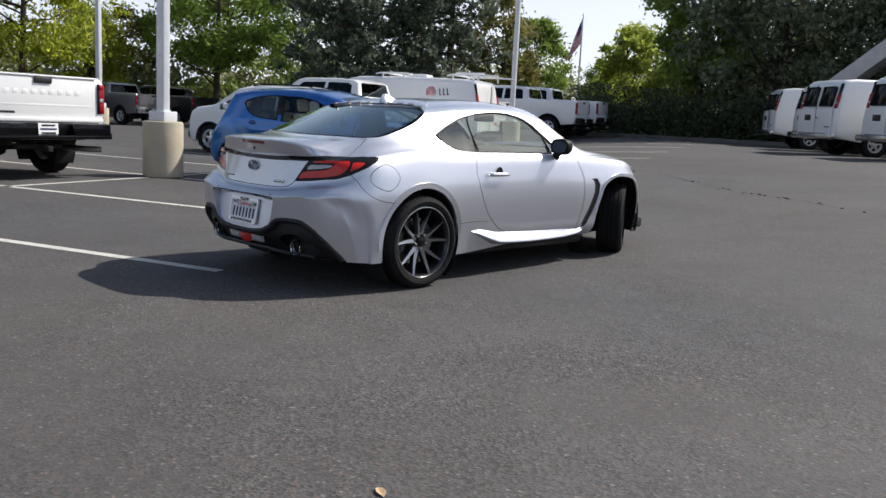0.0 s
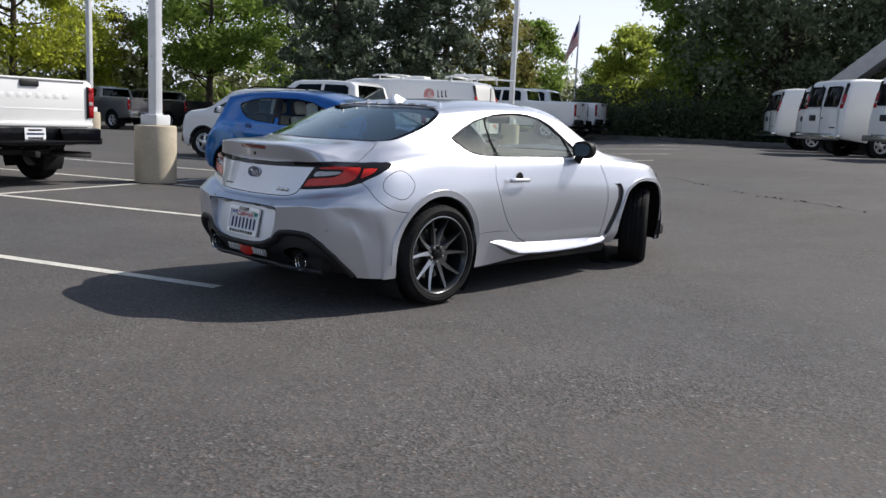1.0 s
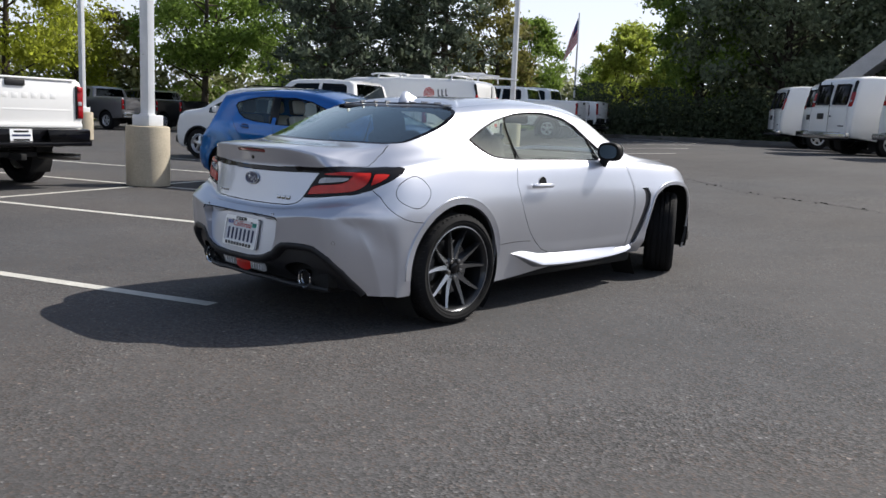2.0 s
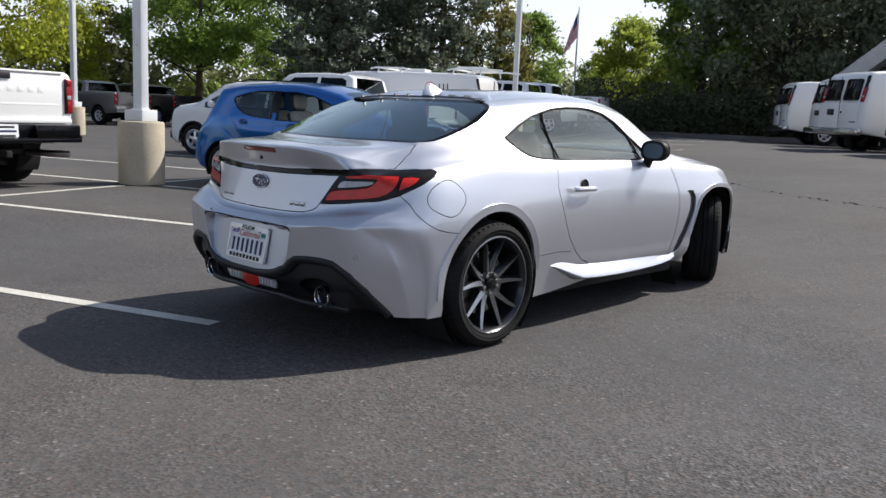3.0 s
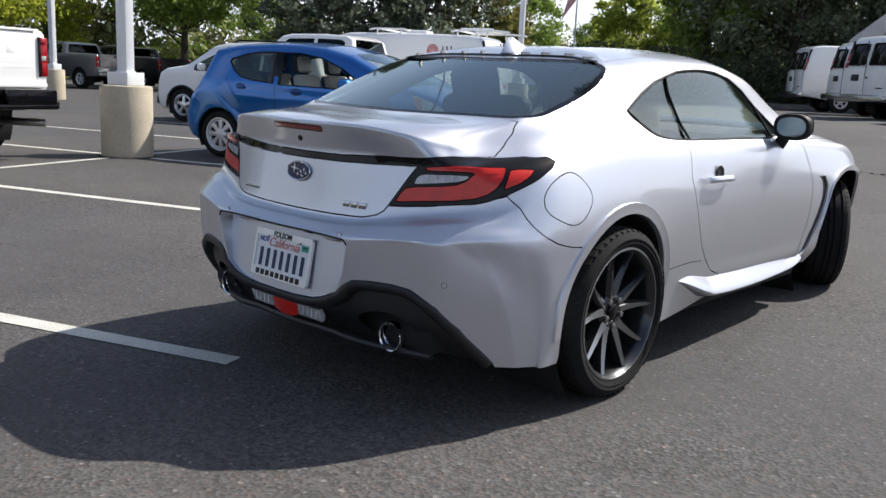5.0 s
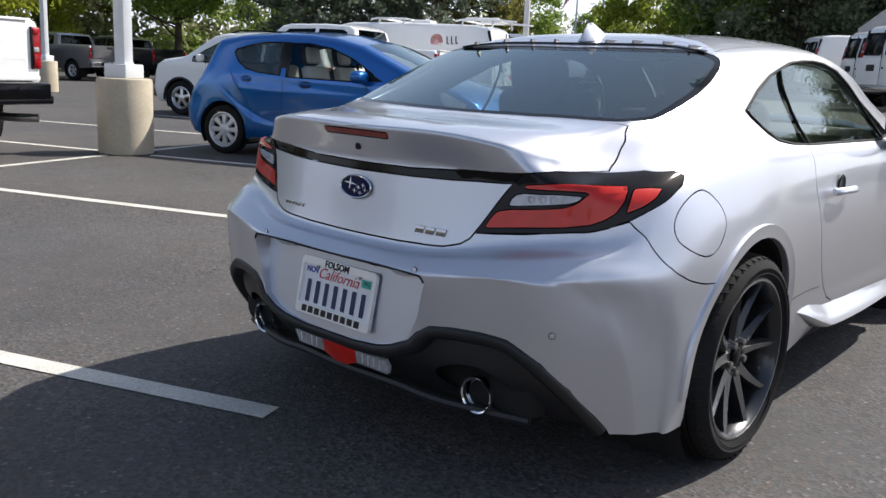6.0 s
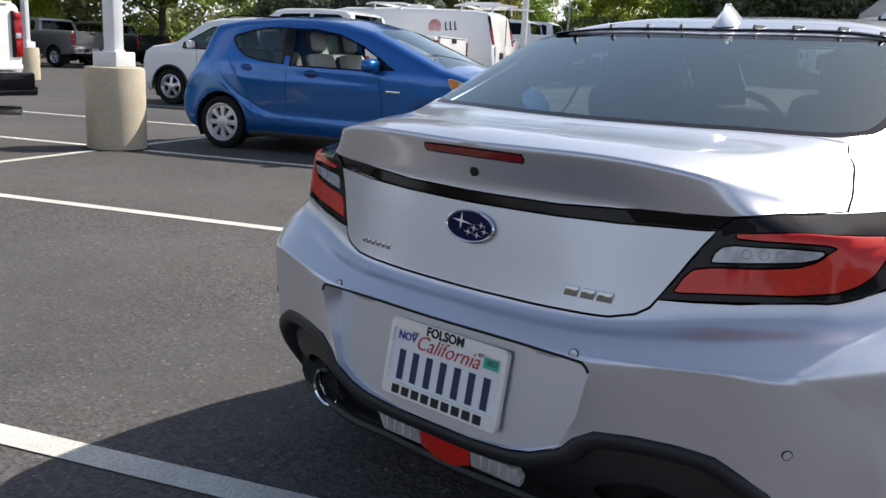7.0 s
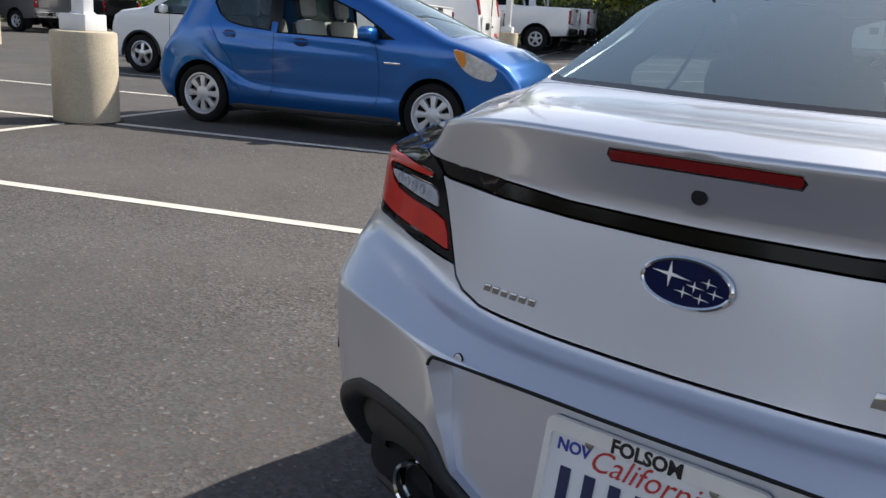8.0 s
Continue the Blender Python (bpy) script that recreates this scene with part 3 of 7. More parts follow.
        if skirt and border:
            rim = sorted({k for e in border for k in e})
            at = {k: len(verts) + i for i, k in enumerate(rim)}
            verts += [top[k] for k in rim]
            norms += [-push[k] for k in rim]
            low = {k: len(verts) + i for i, k in enumerate(rim)}
            verts += [top[k] - n[k] * skirt + push[k] * 0.001 for k in rim]
            norms += [-push[k] for k in rim]
            faces += [(at[b], at[a], low[a], low[b]) for a, b in border]
        verts, norms = np.array(verts), np.array(norms)
        norms[np.linalg.norm(norms, axis=1) < 1e-6] = (0, 0, 1)
        flip = np.array([-1, 1, 1])
        made = []
        other = (verts * flip, [tuple(reversed(t)) for t in faces])
        if mirror_apart:
            made.append(part(part_name or name, (verts, faces), mat, parent, label, normals=norms))
            made.append(part(part_name or name, other, mat, parent, label, normals=norms * flip))
        elif both:
            vf = join((verts, faces), other)
            made.append(part(part_name or name, vf, mat, parent, label, normals=np.concatenate([norms, norms * flip])))
        else:
            made.append(part(part_name or name, (verts, faces), mat, parent, label, normals=norms))
        return made


def ring_wheel(root, x, y, z, radius, width, rim, side, steer=0.0, style="blades", mats=None, name="wheel"):
    """A road wheel: tyre, rim, spokes, disc. side: +1 right, -1 left. Built round the x axis, facing +x."""
    m = pose(x, y, z, 0, 0, steer) @ (Matrix.Identity(4) if side > 0 else pose(0, 0, 0, 0, 0, 180))
    dark, cut = mats or (WHEEL_GREY, WHEEL_CUT)
    w = width / 2
    wheel = new(name)
    wheel.parent = root
    wheel.matrix_basis = m
    prof = [(-w * 0.86, rim + 0.004), (-w * 0.98, rim + 0.03), (-w, (rim + radius) / 2), (-w * 0.93, radius - 0.022), (-w * 0.78, radius - 0.006), (-w * 0.58, radius - 0.001), (-w * 0.56, radius - 0.007), (-w * 0.47, radius - 0.007), (-w * 0.45, radius), (-w * 0.20, radius + 0.001), (-w * 0.18, radius - 0.006), (-w * 0.09, radius - 0.006), (-w * 0.07, radius + 0.002),
            (w * 0.07, radius + 0.002), (w * 0.09, radius - 0.006), (w * 0.18, radius - 0.006), (w * 0.20, radius + 0.001), (w * 0.45, radius), (w * 0.47, radius - 0.007), (w * 0.56, radius - 0.007), (w * 0.58, radius - 0.001), (w * 0.78, radius - 0.006), (w * 0.93, radius - 0.022), (w, (rim + radius) / 2), (w * 0.98, rim + 0.03), (w * 0.86, rim + 0.004)]
    tyre = part("tyre", revolve(prof, 64), RUBBER, wheel, sharp=28)
    if style == "blades":
        # slits across the shoulders of the tread
        slits = []
        for i in range(54):
            a = 2 * math.pi * i / 54
            for k in (-1, 1):
                m_slit = Matrix.Rotation(a, 4, "X") @ pose(k * w * 0.78, 0, radius - 0.0075, 0, k * 18, 14 * k)
                slits.append(moved(block(w * 0.26, 0.0028, 0.004), m_slit))
        tagged(part("tread", join(*slits), LINER, tyre), kind="stuff")
        part("sidewall_ring", revolve([(w * 0.985, rim + 0.018), (w * 1.0, rim + 0.021), (w * 0.995, rim + 0.024)], 48), RUBBER, tyre)
    barrel = [(-w * 0.8, rim * 0.9), (-w * 0.2, rim * 0.88), (w * 0.55, rim * 0.915), (w * 0.84, rim * 0.955), (w * 0.9, rim * 0.985), (w * 0.88, rim + 0.006), (w * 0.74, rim + 0.006)]
    part("rim", revolve(barrel, 48), cut if style == "hubcap" else dark, wheel)
    part("brake_disc", revolve([(w * 0.05, 0.03), (w * 0.05, rim * 0.66), (-w * 0.1, rim * 0.66), (-w * 0.1, 0.03)], 40), STEEL, wheel)
    face = w * 0.62
    if style == "blades":
        part("rim_lip", revolve([(w * 0.87, rim * 0.975), (w * 0.905, rim * 0.988), (w * 0.895, rim + 0.003)], 48), LIP_CUT, wheel)
        for i in range(5):
            for k in (-1, 1):
                a0 = radians(72 * i + 90) + k * 0.20
                a1 = radians(72 * i + 90) + k * 0.31
                spoke, faces = [], []
                n = 5
                for j in range(n + 1):
                    s = j / n
                    r = 0.045 + (rim * 0.965 - 0.045) * s
                    a = a0 + (a1 - a0) * s
                    c, q = math.cos(a), math.sin(a)
                    half = 0.0235 - 0.0145 * s
                    xo = face - 0.012 + 0.030 * s ** 1.5
                    for dx, dt in ((xo - 0.035, -half), (xo - 0.002, -half * 0.8), (xo + 0.004, half * 0.45), (xo - 0.012, half), (xo - 0.04, half)):
                        spoke.append((dx, r * c - dt * q, r * q + dt * c))
                for j in range(n):
                    for e in range(4):
                        faces.append((j * 5 + e, j * 5 + e + 1, j * 5 + 6 + e, j * 5 + 5 + e))
                body = [f for i_f, f in enumerate(faces) if i_f % 4 != 1]
                cutf = [f for i_f, f in enumerate(faces) if i_f % 4 == 1]
                sp = part("spoke", (spoke, body), dark, wheel, sharp=25)
                part("machined_face", (spoke, cutf), cut, sp)
        part("hub", revolve([(face - 0.05, 0.075), (face - 0.02, 0.07), (face - 0.008, 0.055), (face - 0.012, 0.036)], 30), dark, wheel)
        for i in range(5):
            a = radians(72 * i + 54)
            part("lug_nut", revolve([(face - 0.03, 0.012), (face + 0.002, 0.011), (face + 0.004, 0.006), (face + 0.004, 0.0)], 10, at=(0, 0.05 * math.cos(a), 0.05 * math.sin(a))), STEEL, wheel)
        part("centre_cap", revolve([(face - 0.02, 0.034), (face - 0.004, 0.032), (face, 0.026), (face, 0.0)], 24), GLOSS_BLACK, wheel)
        part("brake_caliper", revolve([(-0.02, rim * 0.60), (0.035, rim * 0.60), (0.035, rim * 0.8), (-0.02, rim * 0.8), (-0.02, rim * 0.6)], 8, start=150, turn=50), WHEEL_GREY, wheel)
    else:
        spokes = 5 if style == "five" else 8
        part("wheel_face", revolve([(face - 0.03, rim * 0.93), (face + 0.004, rim * 0.9), (face + 0.010, rim * 0.84), (face - 0.004, rim * 0.80)], 40), cut, wheel)
        for i in range(spokes):
            a = radians(360 * i / spokes + 90)
            c, q = math.cos(a), math.sin(a)
            sp, fc = [], []
            for j in range(4):
                s = j / 3
                r = 0.05 + (rim * 0.84 - 0.05) * s
                half = (0.030 + 0.012 * s) if style == "five" else (0.019 + 0.020 * s)
                xo = face + 0.012 - 0.014 * s * (1 if style != "hubcap" else 0.4)
                for dx, dt in ((xo - 0.03, -half), (xo, -half * 0.8), (xo + 0.003, 0), (xo, half * 0.8), (xo - 0.03, half)):
                    sp.append((dx, r * c - dt * q, r * q + dt * c))
            for j in range(3):
                for e in range(4):
                    fc.append((j * 5 + e, j * 5 + e + 1, j * 5 + 6 + e, j * 5 + 5 + e))
            part("spoke", (sp, fc), cut, wheel, sharp=40)
        part("hub", revolve([(face - 0.03, 0.085), (face + 0.008, 0.075), (face + 0.02, 0.05), (face + 0.02, 0.0)], 28), cut, wheel)
        part("backing", revolve([(face - 0.045, rim * 0.9), (face - 0.05, 0.04)], 30), LINER, wheel)
    return wheel


def sports_coupe():
    car = empty_thing("sports_coupe", "silver metallic two-door sports coupe with dark alloy wheels", "car")
    sk = Skin(SPORTS_RINGS, 0.1, 0.125, creases=[(4, (0.85, 0.85, 0.8, 0.7, 0.4)), (6, (0.5, 0.5, 0.5, 0.4)), (7, (0.85, 0.85, 0.85, 0.85, 0.8, 0.4)), (8, (0.9, 0.9, 0.9, 0.9, 0.8, 0.4)), (9, (0.6, 0.6, 0.6, 0.6, 0.5))],
              folds=[(4, (1.0, 1.0, 1.0, 0.9, 0.55, 0.3))], steps=[(7, (0, 0, 0.2, 1.0, 1.0, 0.6))])
    def arch(name, yc, zc, r, x=0.86):
        a = np.radians(np.arange(-40, 221, 9))
        pts = " ".join("%.4f,%.4f,%.4f" % (x, yc + r * math.cos(t), zc + r * math.sin(t)) for t in a)
        q = sk.outline(name, pts, curved=False, tail=[(0, 0)])[:-1]
        sk.add(name, np.concatenate([q[(q[:, 1] > 0.02)], [(q[q[:, 1] > 0.02][-1][0], -0.1), (q[q[:, 1] > 0.02][0][0], -0.1)]]))
    arch("arch/rear", 0.0, 0.315, 0.362)
    # the front arch is longer towards the door
    front_arch = smooth_line([(2.04, 0.17), (2.044, 0.25), (2.05, 0.326), (2.07, 0.466), (2.128, 0.628), (2.21, 0.69), (2.32, 0.725), (2.46, 0.727), (2.62, 0.705), (2.76, 0.65), (2.87, 0.55), (2.925, 0.43), (2.93, 0.32), (2.915, 0.2)], 3)
    q = sk.outline("arch/front", " ".join("0.845,%.4f,%.4f" % tuple(p) for p in front_arch), curved=False)
    sk.add("arch/front", np.concatenate([q, [(q[-1][0], -0.1), (q[0][0], -0.1)]]))
    # windows
    sk.outline("quarter_window", ".669,.262,1.028 .645,.40,1.092 .626,.526,1.143 .621,.622,1.168 .648,.630,1.11 .68,.636,1.04 .716,.641,.98 .751,.645,.920 .742,.50,.924 .728,.40,.940 .70,.32,.985", curved=False)
    sk.outline("door_window", ".621,.622,1.168 .608,.741,1.193 .599,.88,1.205 .594,1.0,1.208 .595,1.112,1.202 .60,1.25,1.178 .615,1.38,1.13 .64,1.48,1.065 .677,1.585,.967 .72,1.63,.925 .748,1.45,.916 .75,1.0,.917 .751,.645,.920 .716,.641,.98 .68,.636,1.04 .648,.630,1.11", curved=False)
    sk.outline("rear_window", ".3,-.352,.993 .50,-.305,.994 .565,-.27,.995 .60,-.19,1.005 .604,-.05,1.04 .599,.08,1.085 .597,.17,1.14 .585,.22,1.178 .53,.25,1.205 .332,.275,1.217", head=[(-0.1, 10.0)], tail=[(0.55, 11.66), (-0.1, 11.62)])
    rim = sk.shapes.pop("rear_window")
    sk.add("rear_window", np.stack([np.where(rim[:, 0] > 0, rim[:, 0] * 0.93, rim[:, 0]), 10.95 + (rim[:, 1] - 10.95) * 0.88], 1))
    sk.add("rear_frit", rim)
    sk.add("windscreen", [(10.45, 10.12), (10.52, 11.0), (10.62, 11.85), (11.3, 11.93), (12.5, 11.96), (14.1, 11.96), (14.1, 10.1), (12, 10.08), (11, 10.06)])
    # tail lamps, first the pieces inside
    sk.outline("lamp_grey", ".496,-.695,.800 .507,-.690,.812 .527,-.683,.817 .60,-.654,.821 .658,-.627,.822 .661,-.625,.817 .652,-.632,.808 .634,-.643,.801 .575,-.67,.792 .492,-.701,.782", curved=False)
    sk.outline("lamp_red/a", ".525,-.682,.839 .616,-.641,.843 .686,-.599,.846 .736,-.548,.849 .742,-.551,.840 .741,-.564,.812 .732,-.582,.786 .715,-.604,.768 .69,-.628,.755 .64,-.655,.744 .542,-.693,.732 .440,-.730,.720 .452,-.720,.748 .466,-.712,.766 .500,-.698,.774 .575,-.671,.782 .627,-.648,.791 .652,-.634,.803 .668,-.623,.821 .674,-.614,.828 .665,-.620,.832 .60,-.650,.831 .527,-.682,.829", curved=False)
    sk.outline("lamp_red/b", ".751,-.538,.846 .774,-.503,.851 .795,-.467,.850 .792,-.486,.829 .777,-.520,.806 .748,-.560,.786 .750,-.553,.812", curved=False)
    for nm in ("lamp_grey", "lamp_red/a", "lamp_red/b"):
        sk.round_off(nm, 0.09)
    lamp = sk.outline("lamp", ".418,-.742,.705 .46,-.715,.78 .497,-.695,.842 .513,-.672,.868 .580,-.618,.873 .640,-.53,.877 .715,-.425,.883 .767,-.378,.884 .797,-.362,.874 .807,-.392,.853 .806,-.447,.826 .787,-.508,.796 .757,-.558,.768 .724,-.600,.749 .678,-.638,.735 .547,-.691,.717 .48,-.72,.710", curved=False)
    # boot lid with its black strip
    sk.outline("boot_strip", "0,-.765,.848 .2,-.757,.850 .33,-.741,.858 .513,-.672,.868 .497,-.695,.840 .33,-.741,.833 .2,-.757,.829 0,-.765,.827", curved=False)
    sk.outline("brake_lamp", "0,-.792,.9235 .06,-.792,.9235 .127,-.790,.9225 .131,-.791,.931 .127,-.793,.9395 .06,-.795,.9405 0,-.795,.9405", curved=False)
    sk.outline("boot_lid", "0,-.80,.651 .123,-.797,.652 .252,-.789,.655 .34,-.777,.660 .385,-.76,.672 .408,-.75,.688 .418,-.742,.705 .497,-.695,.842 .513,-.672,.868 .580,-.618,.873 .654,-.500,.878 .637,-.431,.916 .612,-.36,.952 .578,-.292,.986 .50,-.312,.991 .3,-.36,.991 0,-.375,.9895", curved=False)
    q = sk.shapes["boot_lid"]
    sk.add("boot_lid", np.concatenate([q[:10], smooth_line(q[10:14], 6), q[14:]]))
    sk.outline("fuel_door", ".826,-.312,.838 .857,-.245,.795 .873,-.235,.742 .874,-.285,.686 .869,-.35,.672 .842,-.435,.710 .814,-.445,.755 .815,-.405,.805")
    # rear bumper with diffuser and plate recess
    sk.add("exhaust_hole", [(1.62 + 0.42 * math.cos(a), 0.62 + 0.62 * math.sin(a)) for a in np.radians(np.arange(0, 360, 20))])
    sk.outline("diffuser", "0,-.86,.364 .10,-.86,.365 .20,-.86,.375 .25,-.858,.387 .29,-.857,.405 .312,-.856,.415 .335,-.856,.440 .374,-.853,.464 .442,-.840,.471 .516,-.815,.471 .577,-.789,.464 .613,-.772,.445 .653,-.742,.415 .703,-.69,.348 .743,-.62,.267 .76,-.585,.227", curved=False, head=[(0, -0.1)], tail=[(sk.where([(0.76, -0.585, 0.227)])[0][0] + 0.02, -0.1)])
    sk.outline("plate_recess", "0,-.882,.598 .20,-.878,.598 .33,-.875,.597 .352,-.873,.592 .362,-.872,.578 .338,-.866,.485 .305,-.857,.418 .29,-.857,.406 .25,-.858,.388 .20,-.86,.376 .10,-.86,.366 0,-.86,.365", curved=False)
    sk.outline("rear_bumper", "0,-.80,.651 .123,-.797,.652 .252,-.789,.655 .34,-.777,.660 .385,-.76,.672 .408,-.75,.688 .418,-.742,.705 .48,-.72,.709 .547,-.691,.715 .661,-.612,.735 .70,-.58,.745 .757,-.555,.766 .785,-.527,.730 .803,-.52,.709 .822,-.508,.686 .838,-.488,.662 .852,-.455,.637 .863,-.41,.615 .873,-.35,.600 .881,-.27,.592", curved=False, head=[(0, -0.1)], tail=[(6.7, 2.72), (6.7, -0.1)])
    sk.outline("fender_vent", ".84,1.955,.712 .84,2.035,.712 .84,2.068,.66 .84,2.058,.59 .83,2.022,.49 .82,1.985,.41 .81,1.928,.325 .81,1.868,.28 .81,1.84,.285 .815,1.885,.36 .82,1.93,.44 .83,1.97,.53 .84,1.998,.60 .84,1.998,.665 .84,1.985,.695", curved=False)
    sk.outline("door", ".752,.60,.917 .80,.56,.85 .837,.545,.78 .852,.572,.68 .847,.615,.578 .838,.67,.49 .825,.745,.416 .812,.83,.355 .806,.92,.325 .803,1.03,.314 .803,1.5,.305 .812,1.80,.302 .83,1.83,.40 .84,1.845,.49 .852,1.85,.60 .852,1.842,.72 .81,1.79,.84 .765,1.76,.90 .75,1.7,.914 .748,1.45,.915 .75,1.0,.916", curved=False)
    sk.add("bonnet", [(10.35, 8.3), (10.35, 10.0), (14.1, 10.0), (14.1, 7.3), (12, 7.6), (11, 8.2)])
    sk.add("front_lip", [(11.6, -0.1), (11.6, 1.7), (14.1, 1.7), (14.1, -0.1)])
    sk.add("front_bumper", [(12.0, -0.1), (11.9, 5.2), (12.2, 7.0), (14.1, 7.2), (14.1, -0.1)])
    sk.outline("front_wing", ".76,1.775,.905 .81,1.803,.84 .852,1.856,.72 .852,1.864,.60 .84,1.859,.49 .83,1.844,.40 .812,1.814,.302", curved=False, tail=[(9.85, -0.1), (11.95, -0.1), (11.9, 5.2), (12.2, 7.1), (11.4, 8.1), (10.4, 8.25)])
    sk.add("roof", [(-0.1, 12.02), (1, 12.02), (2.4, 12.08), (5, 12.3), (7, 12.35), (9, 12.35), (10.2, 12.3), (11.2, 12.05), (14.1, 12.02), (14.1, 14.1), (-0.1, 14.1)])
    sk.cut()
    sk.owner[sk.owner == ""] = "body_shell"
    sk.panel("body_shell", SILVER, car, label="silver quarter panels, pillars and sills")
    sk.panel("roof", SILVER, car, gap=0.0008, skirt=0.01)
    sk.panel("roof", HEADLINER, car, sink=0.03, skirt=0, part_name="headliner", label="grey cloth headliner")
    sk.panel("body_shell", CABIN, car, sink=0.03, skirt=0, part_name="inner_trim", label="dark inner trim")
    sk.panel("bonnet", SILVER, car)
    sk.panel("front_bumper", SILVER, car)
    sk.panel("front_lip", BLACK_PLASTIC, car, gap=0.001, label="black plastic lip under the front bumper")
    sk.panel("front_wing", SILVER, car, mirror_apart=True, skirt=0.012)
    for nm in ("front_wing", "front_bumper"):
        sk.panel(nm, LINER, car, sink=0.010, skirt=0, mirror_apart=True, part_name="wing_liner", label="black inner liner of the wing")
    doors = sk.panel("door", SILVER, car, mirror_apart=True, gap=0.0025)
    sk.panel("fuel_door", SILVER, car, both=False, gap=0.0018)
    sk.panel("fender_vent", BLACK_PLASTIC, car, mirror_apart=True, sink=0.012, skirt=0, label="black slit vent behind the front wheel")
    bumper = sk.panel("rear_bumper", SILVER, car, skirt=0.05)[0]
    recess = sk.panel("plate_recess", SILVER, bumper, gap=-0.006, skirt=0, sink=0.004)[0].data
    # the recess is flat and leans back, deep at its top
    for v in recess.vertices:
        v.co.y = -0.848 + 0.175 * (v.co.z - 0.478) + 0.10 * v.co.x ** 2
    recess.normals_split_custom_set_from_vertices([Vector((0.2 * v.co.x, -1.0, 0.175)).normalized() for v in recess.vertices])
    sk.panel("diffuser", BLACK_PLASTIC, bumper, gap=0.0, sink=0.034, skirt=0, label="matt black plastic diffuser")
    # its rounded upper border, rolled inwards
    edge_uv = sk.shapes["diffuser"][1:-1]
    dense = smooth_line(edge_uv, 4)
    rim_p = sk.at(dense[:, 0], np.maximum(dense[:, 1], 0.0))
    e = 0.02
    rim_n = np.cross(sk.at(dense[:, 0] + e, dense[:, 1]) - sk.at(dense[:, 0] - e, dense[:, 1]), sk.at(dense[:, 0], dense[:, 1] + e) - sk.at(dense[:, 0], dense[:, 1] - e))
    rim_n /= np.linalg.norm(rim_n, axis=1)[:, None] + 1e-12
    rim_n *= np.sign((rim_n * (0.3, -1, 0)).sum(1))[:, None]
    along = np.gradient(rim_p, axis=0)
    inward = np.cross(rim_n, along)
    inward /= np.linalg.norm(inward, axis=1)[:, None] + 1e-12
    inward *= np.sign((inward * (-0.6, 0, -1)).sum(1))[:, None]
    inward[0] = inward[1]
    rows_b = [rim_p + inward * a + rim_n * b for a, b in ((-0.001, -0.006), (0.001, 0.002), (0.007, 0.006), (0.016, 0.007), (0.028, 0.004), (0.036, -0.007), (0.042, -0.040))]
    k = len(rim_p)
    for r in rows_b:
        r[0, 0] = 0.0
    band = [tuple(q) for r in rows_b for q in r], [(r * k + i, r * k + i + 1, (r + 1) * k + i + 1, (r + 1) * k + i) for r in range(6) for i in range(k - 1)]
    part("diffuser_border", join(band, mirrored(band)), BLACK_PLASTIC, bumper, "rounded black plastic border", sharp=60)
    lid = sk.panel("boot_lid", SILVER, car, gap=0.003)[0]
    sk.panel("boot_strip", GLOSS_BLACK, lid, sink=0.004, gap=0.001, label="gloss black strip")
    for made in [sk.panel("lamp", LAMP_SMOKE, car, mirror_apart=True, part_name="tail_lamp", label="wraparound tail lamp, red and smoky lenses in gloss black")]:
        tail_lamps = made
    for piece, mat, nm in (("lamp_red", RED_LENS, "red_lens"), ("lamp_grey", GREY_LENS, "reversing_lens")):
        pair = sk.panel(piece, mat, car, mirror_apart=True, gap=0.0012, skirt=0.012, sink=-0.0012, part_name=nm)
        for ob, lamp_ob in zip(pair, tail_lamps):
            ob.parent = lamp_ob
    for ob in tail_lamps:
        s = 1 if ob is tail_lamps[0] else -1
        for i in range(4):
            c = revolve([(0.002, 0.0095), (-0.0025, 0.0095), (-0.0025, 0.0075), (0.002, 0.0075)], 20, axis="y")
            uv_l = sk.where([(0.545 + 0.026 * i, -0.675 + 0.011 * i, 0.804 + 0.002 * i)])
            p_l = sk.at(uv_l[:, 0], uv_l[:, 1])[0]
            part("led_ring", moved(c, pose(s * (p_l[0] + 0.001), p_l[1] - 0.0015, p_l[2], 0, 0, 28 * s)), LED_GREY, ob)
    sk.panel("rear_window", TINT_GLASS, car, gap=-0.001, skirt=0, sink=0.004)
    sk.panel("rear_frit", GLOSS_BLACK, car, gap=0.0015, skirt=0.008, sink=0.0035, label="black border of the rear window")
    sk.panel("quarter_window", CLEAR_GLASS, car, gap=0.003, skirt=0, sink=0.004, mirror_apart=True)
    sk.panel("door_window", CLEAR_GLASS, car, gap=0.003, skirt=0, sink=0.004, mirror_apart=True)
    sk.panel("windscreen", CLEAR_GLASS, car, gap=0.003, skirt=0, sink=0.004)
    for ob in list(car.children):
        if ob.name.split(".")[0] in ("rear_window", "rear_frit"):
            ob.data.normals_split_custom_set_from_vertices([Vector((0.22 * v.co.x + 0.5 * math.copysign(max(0.0, abs(v.co.x) - 0.52), v.co.x), -0.34 - 0.05 * (1.2 - v.co.z), 0.93)).normalized() for v in ob.data.vertices])
    # black frit round the rear window, rubber round the side windows
    def on(name, offset):
        uv = np.clip(sk.shapes[name], (0, 0), (sk.nu, sk.nv))
        return sk.at(uv[:, 0], uv[:, 1])
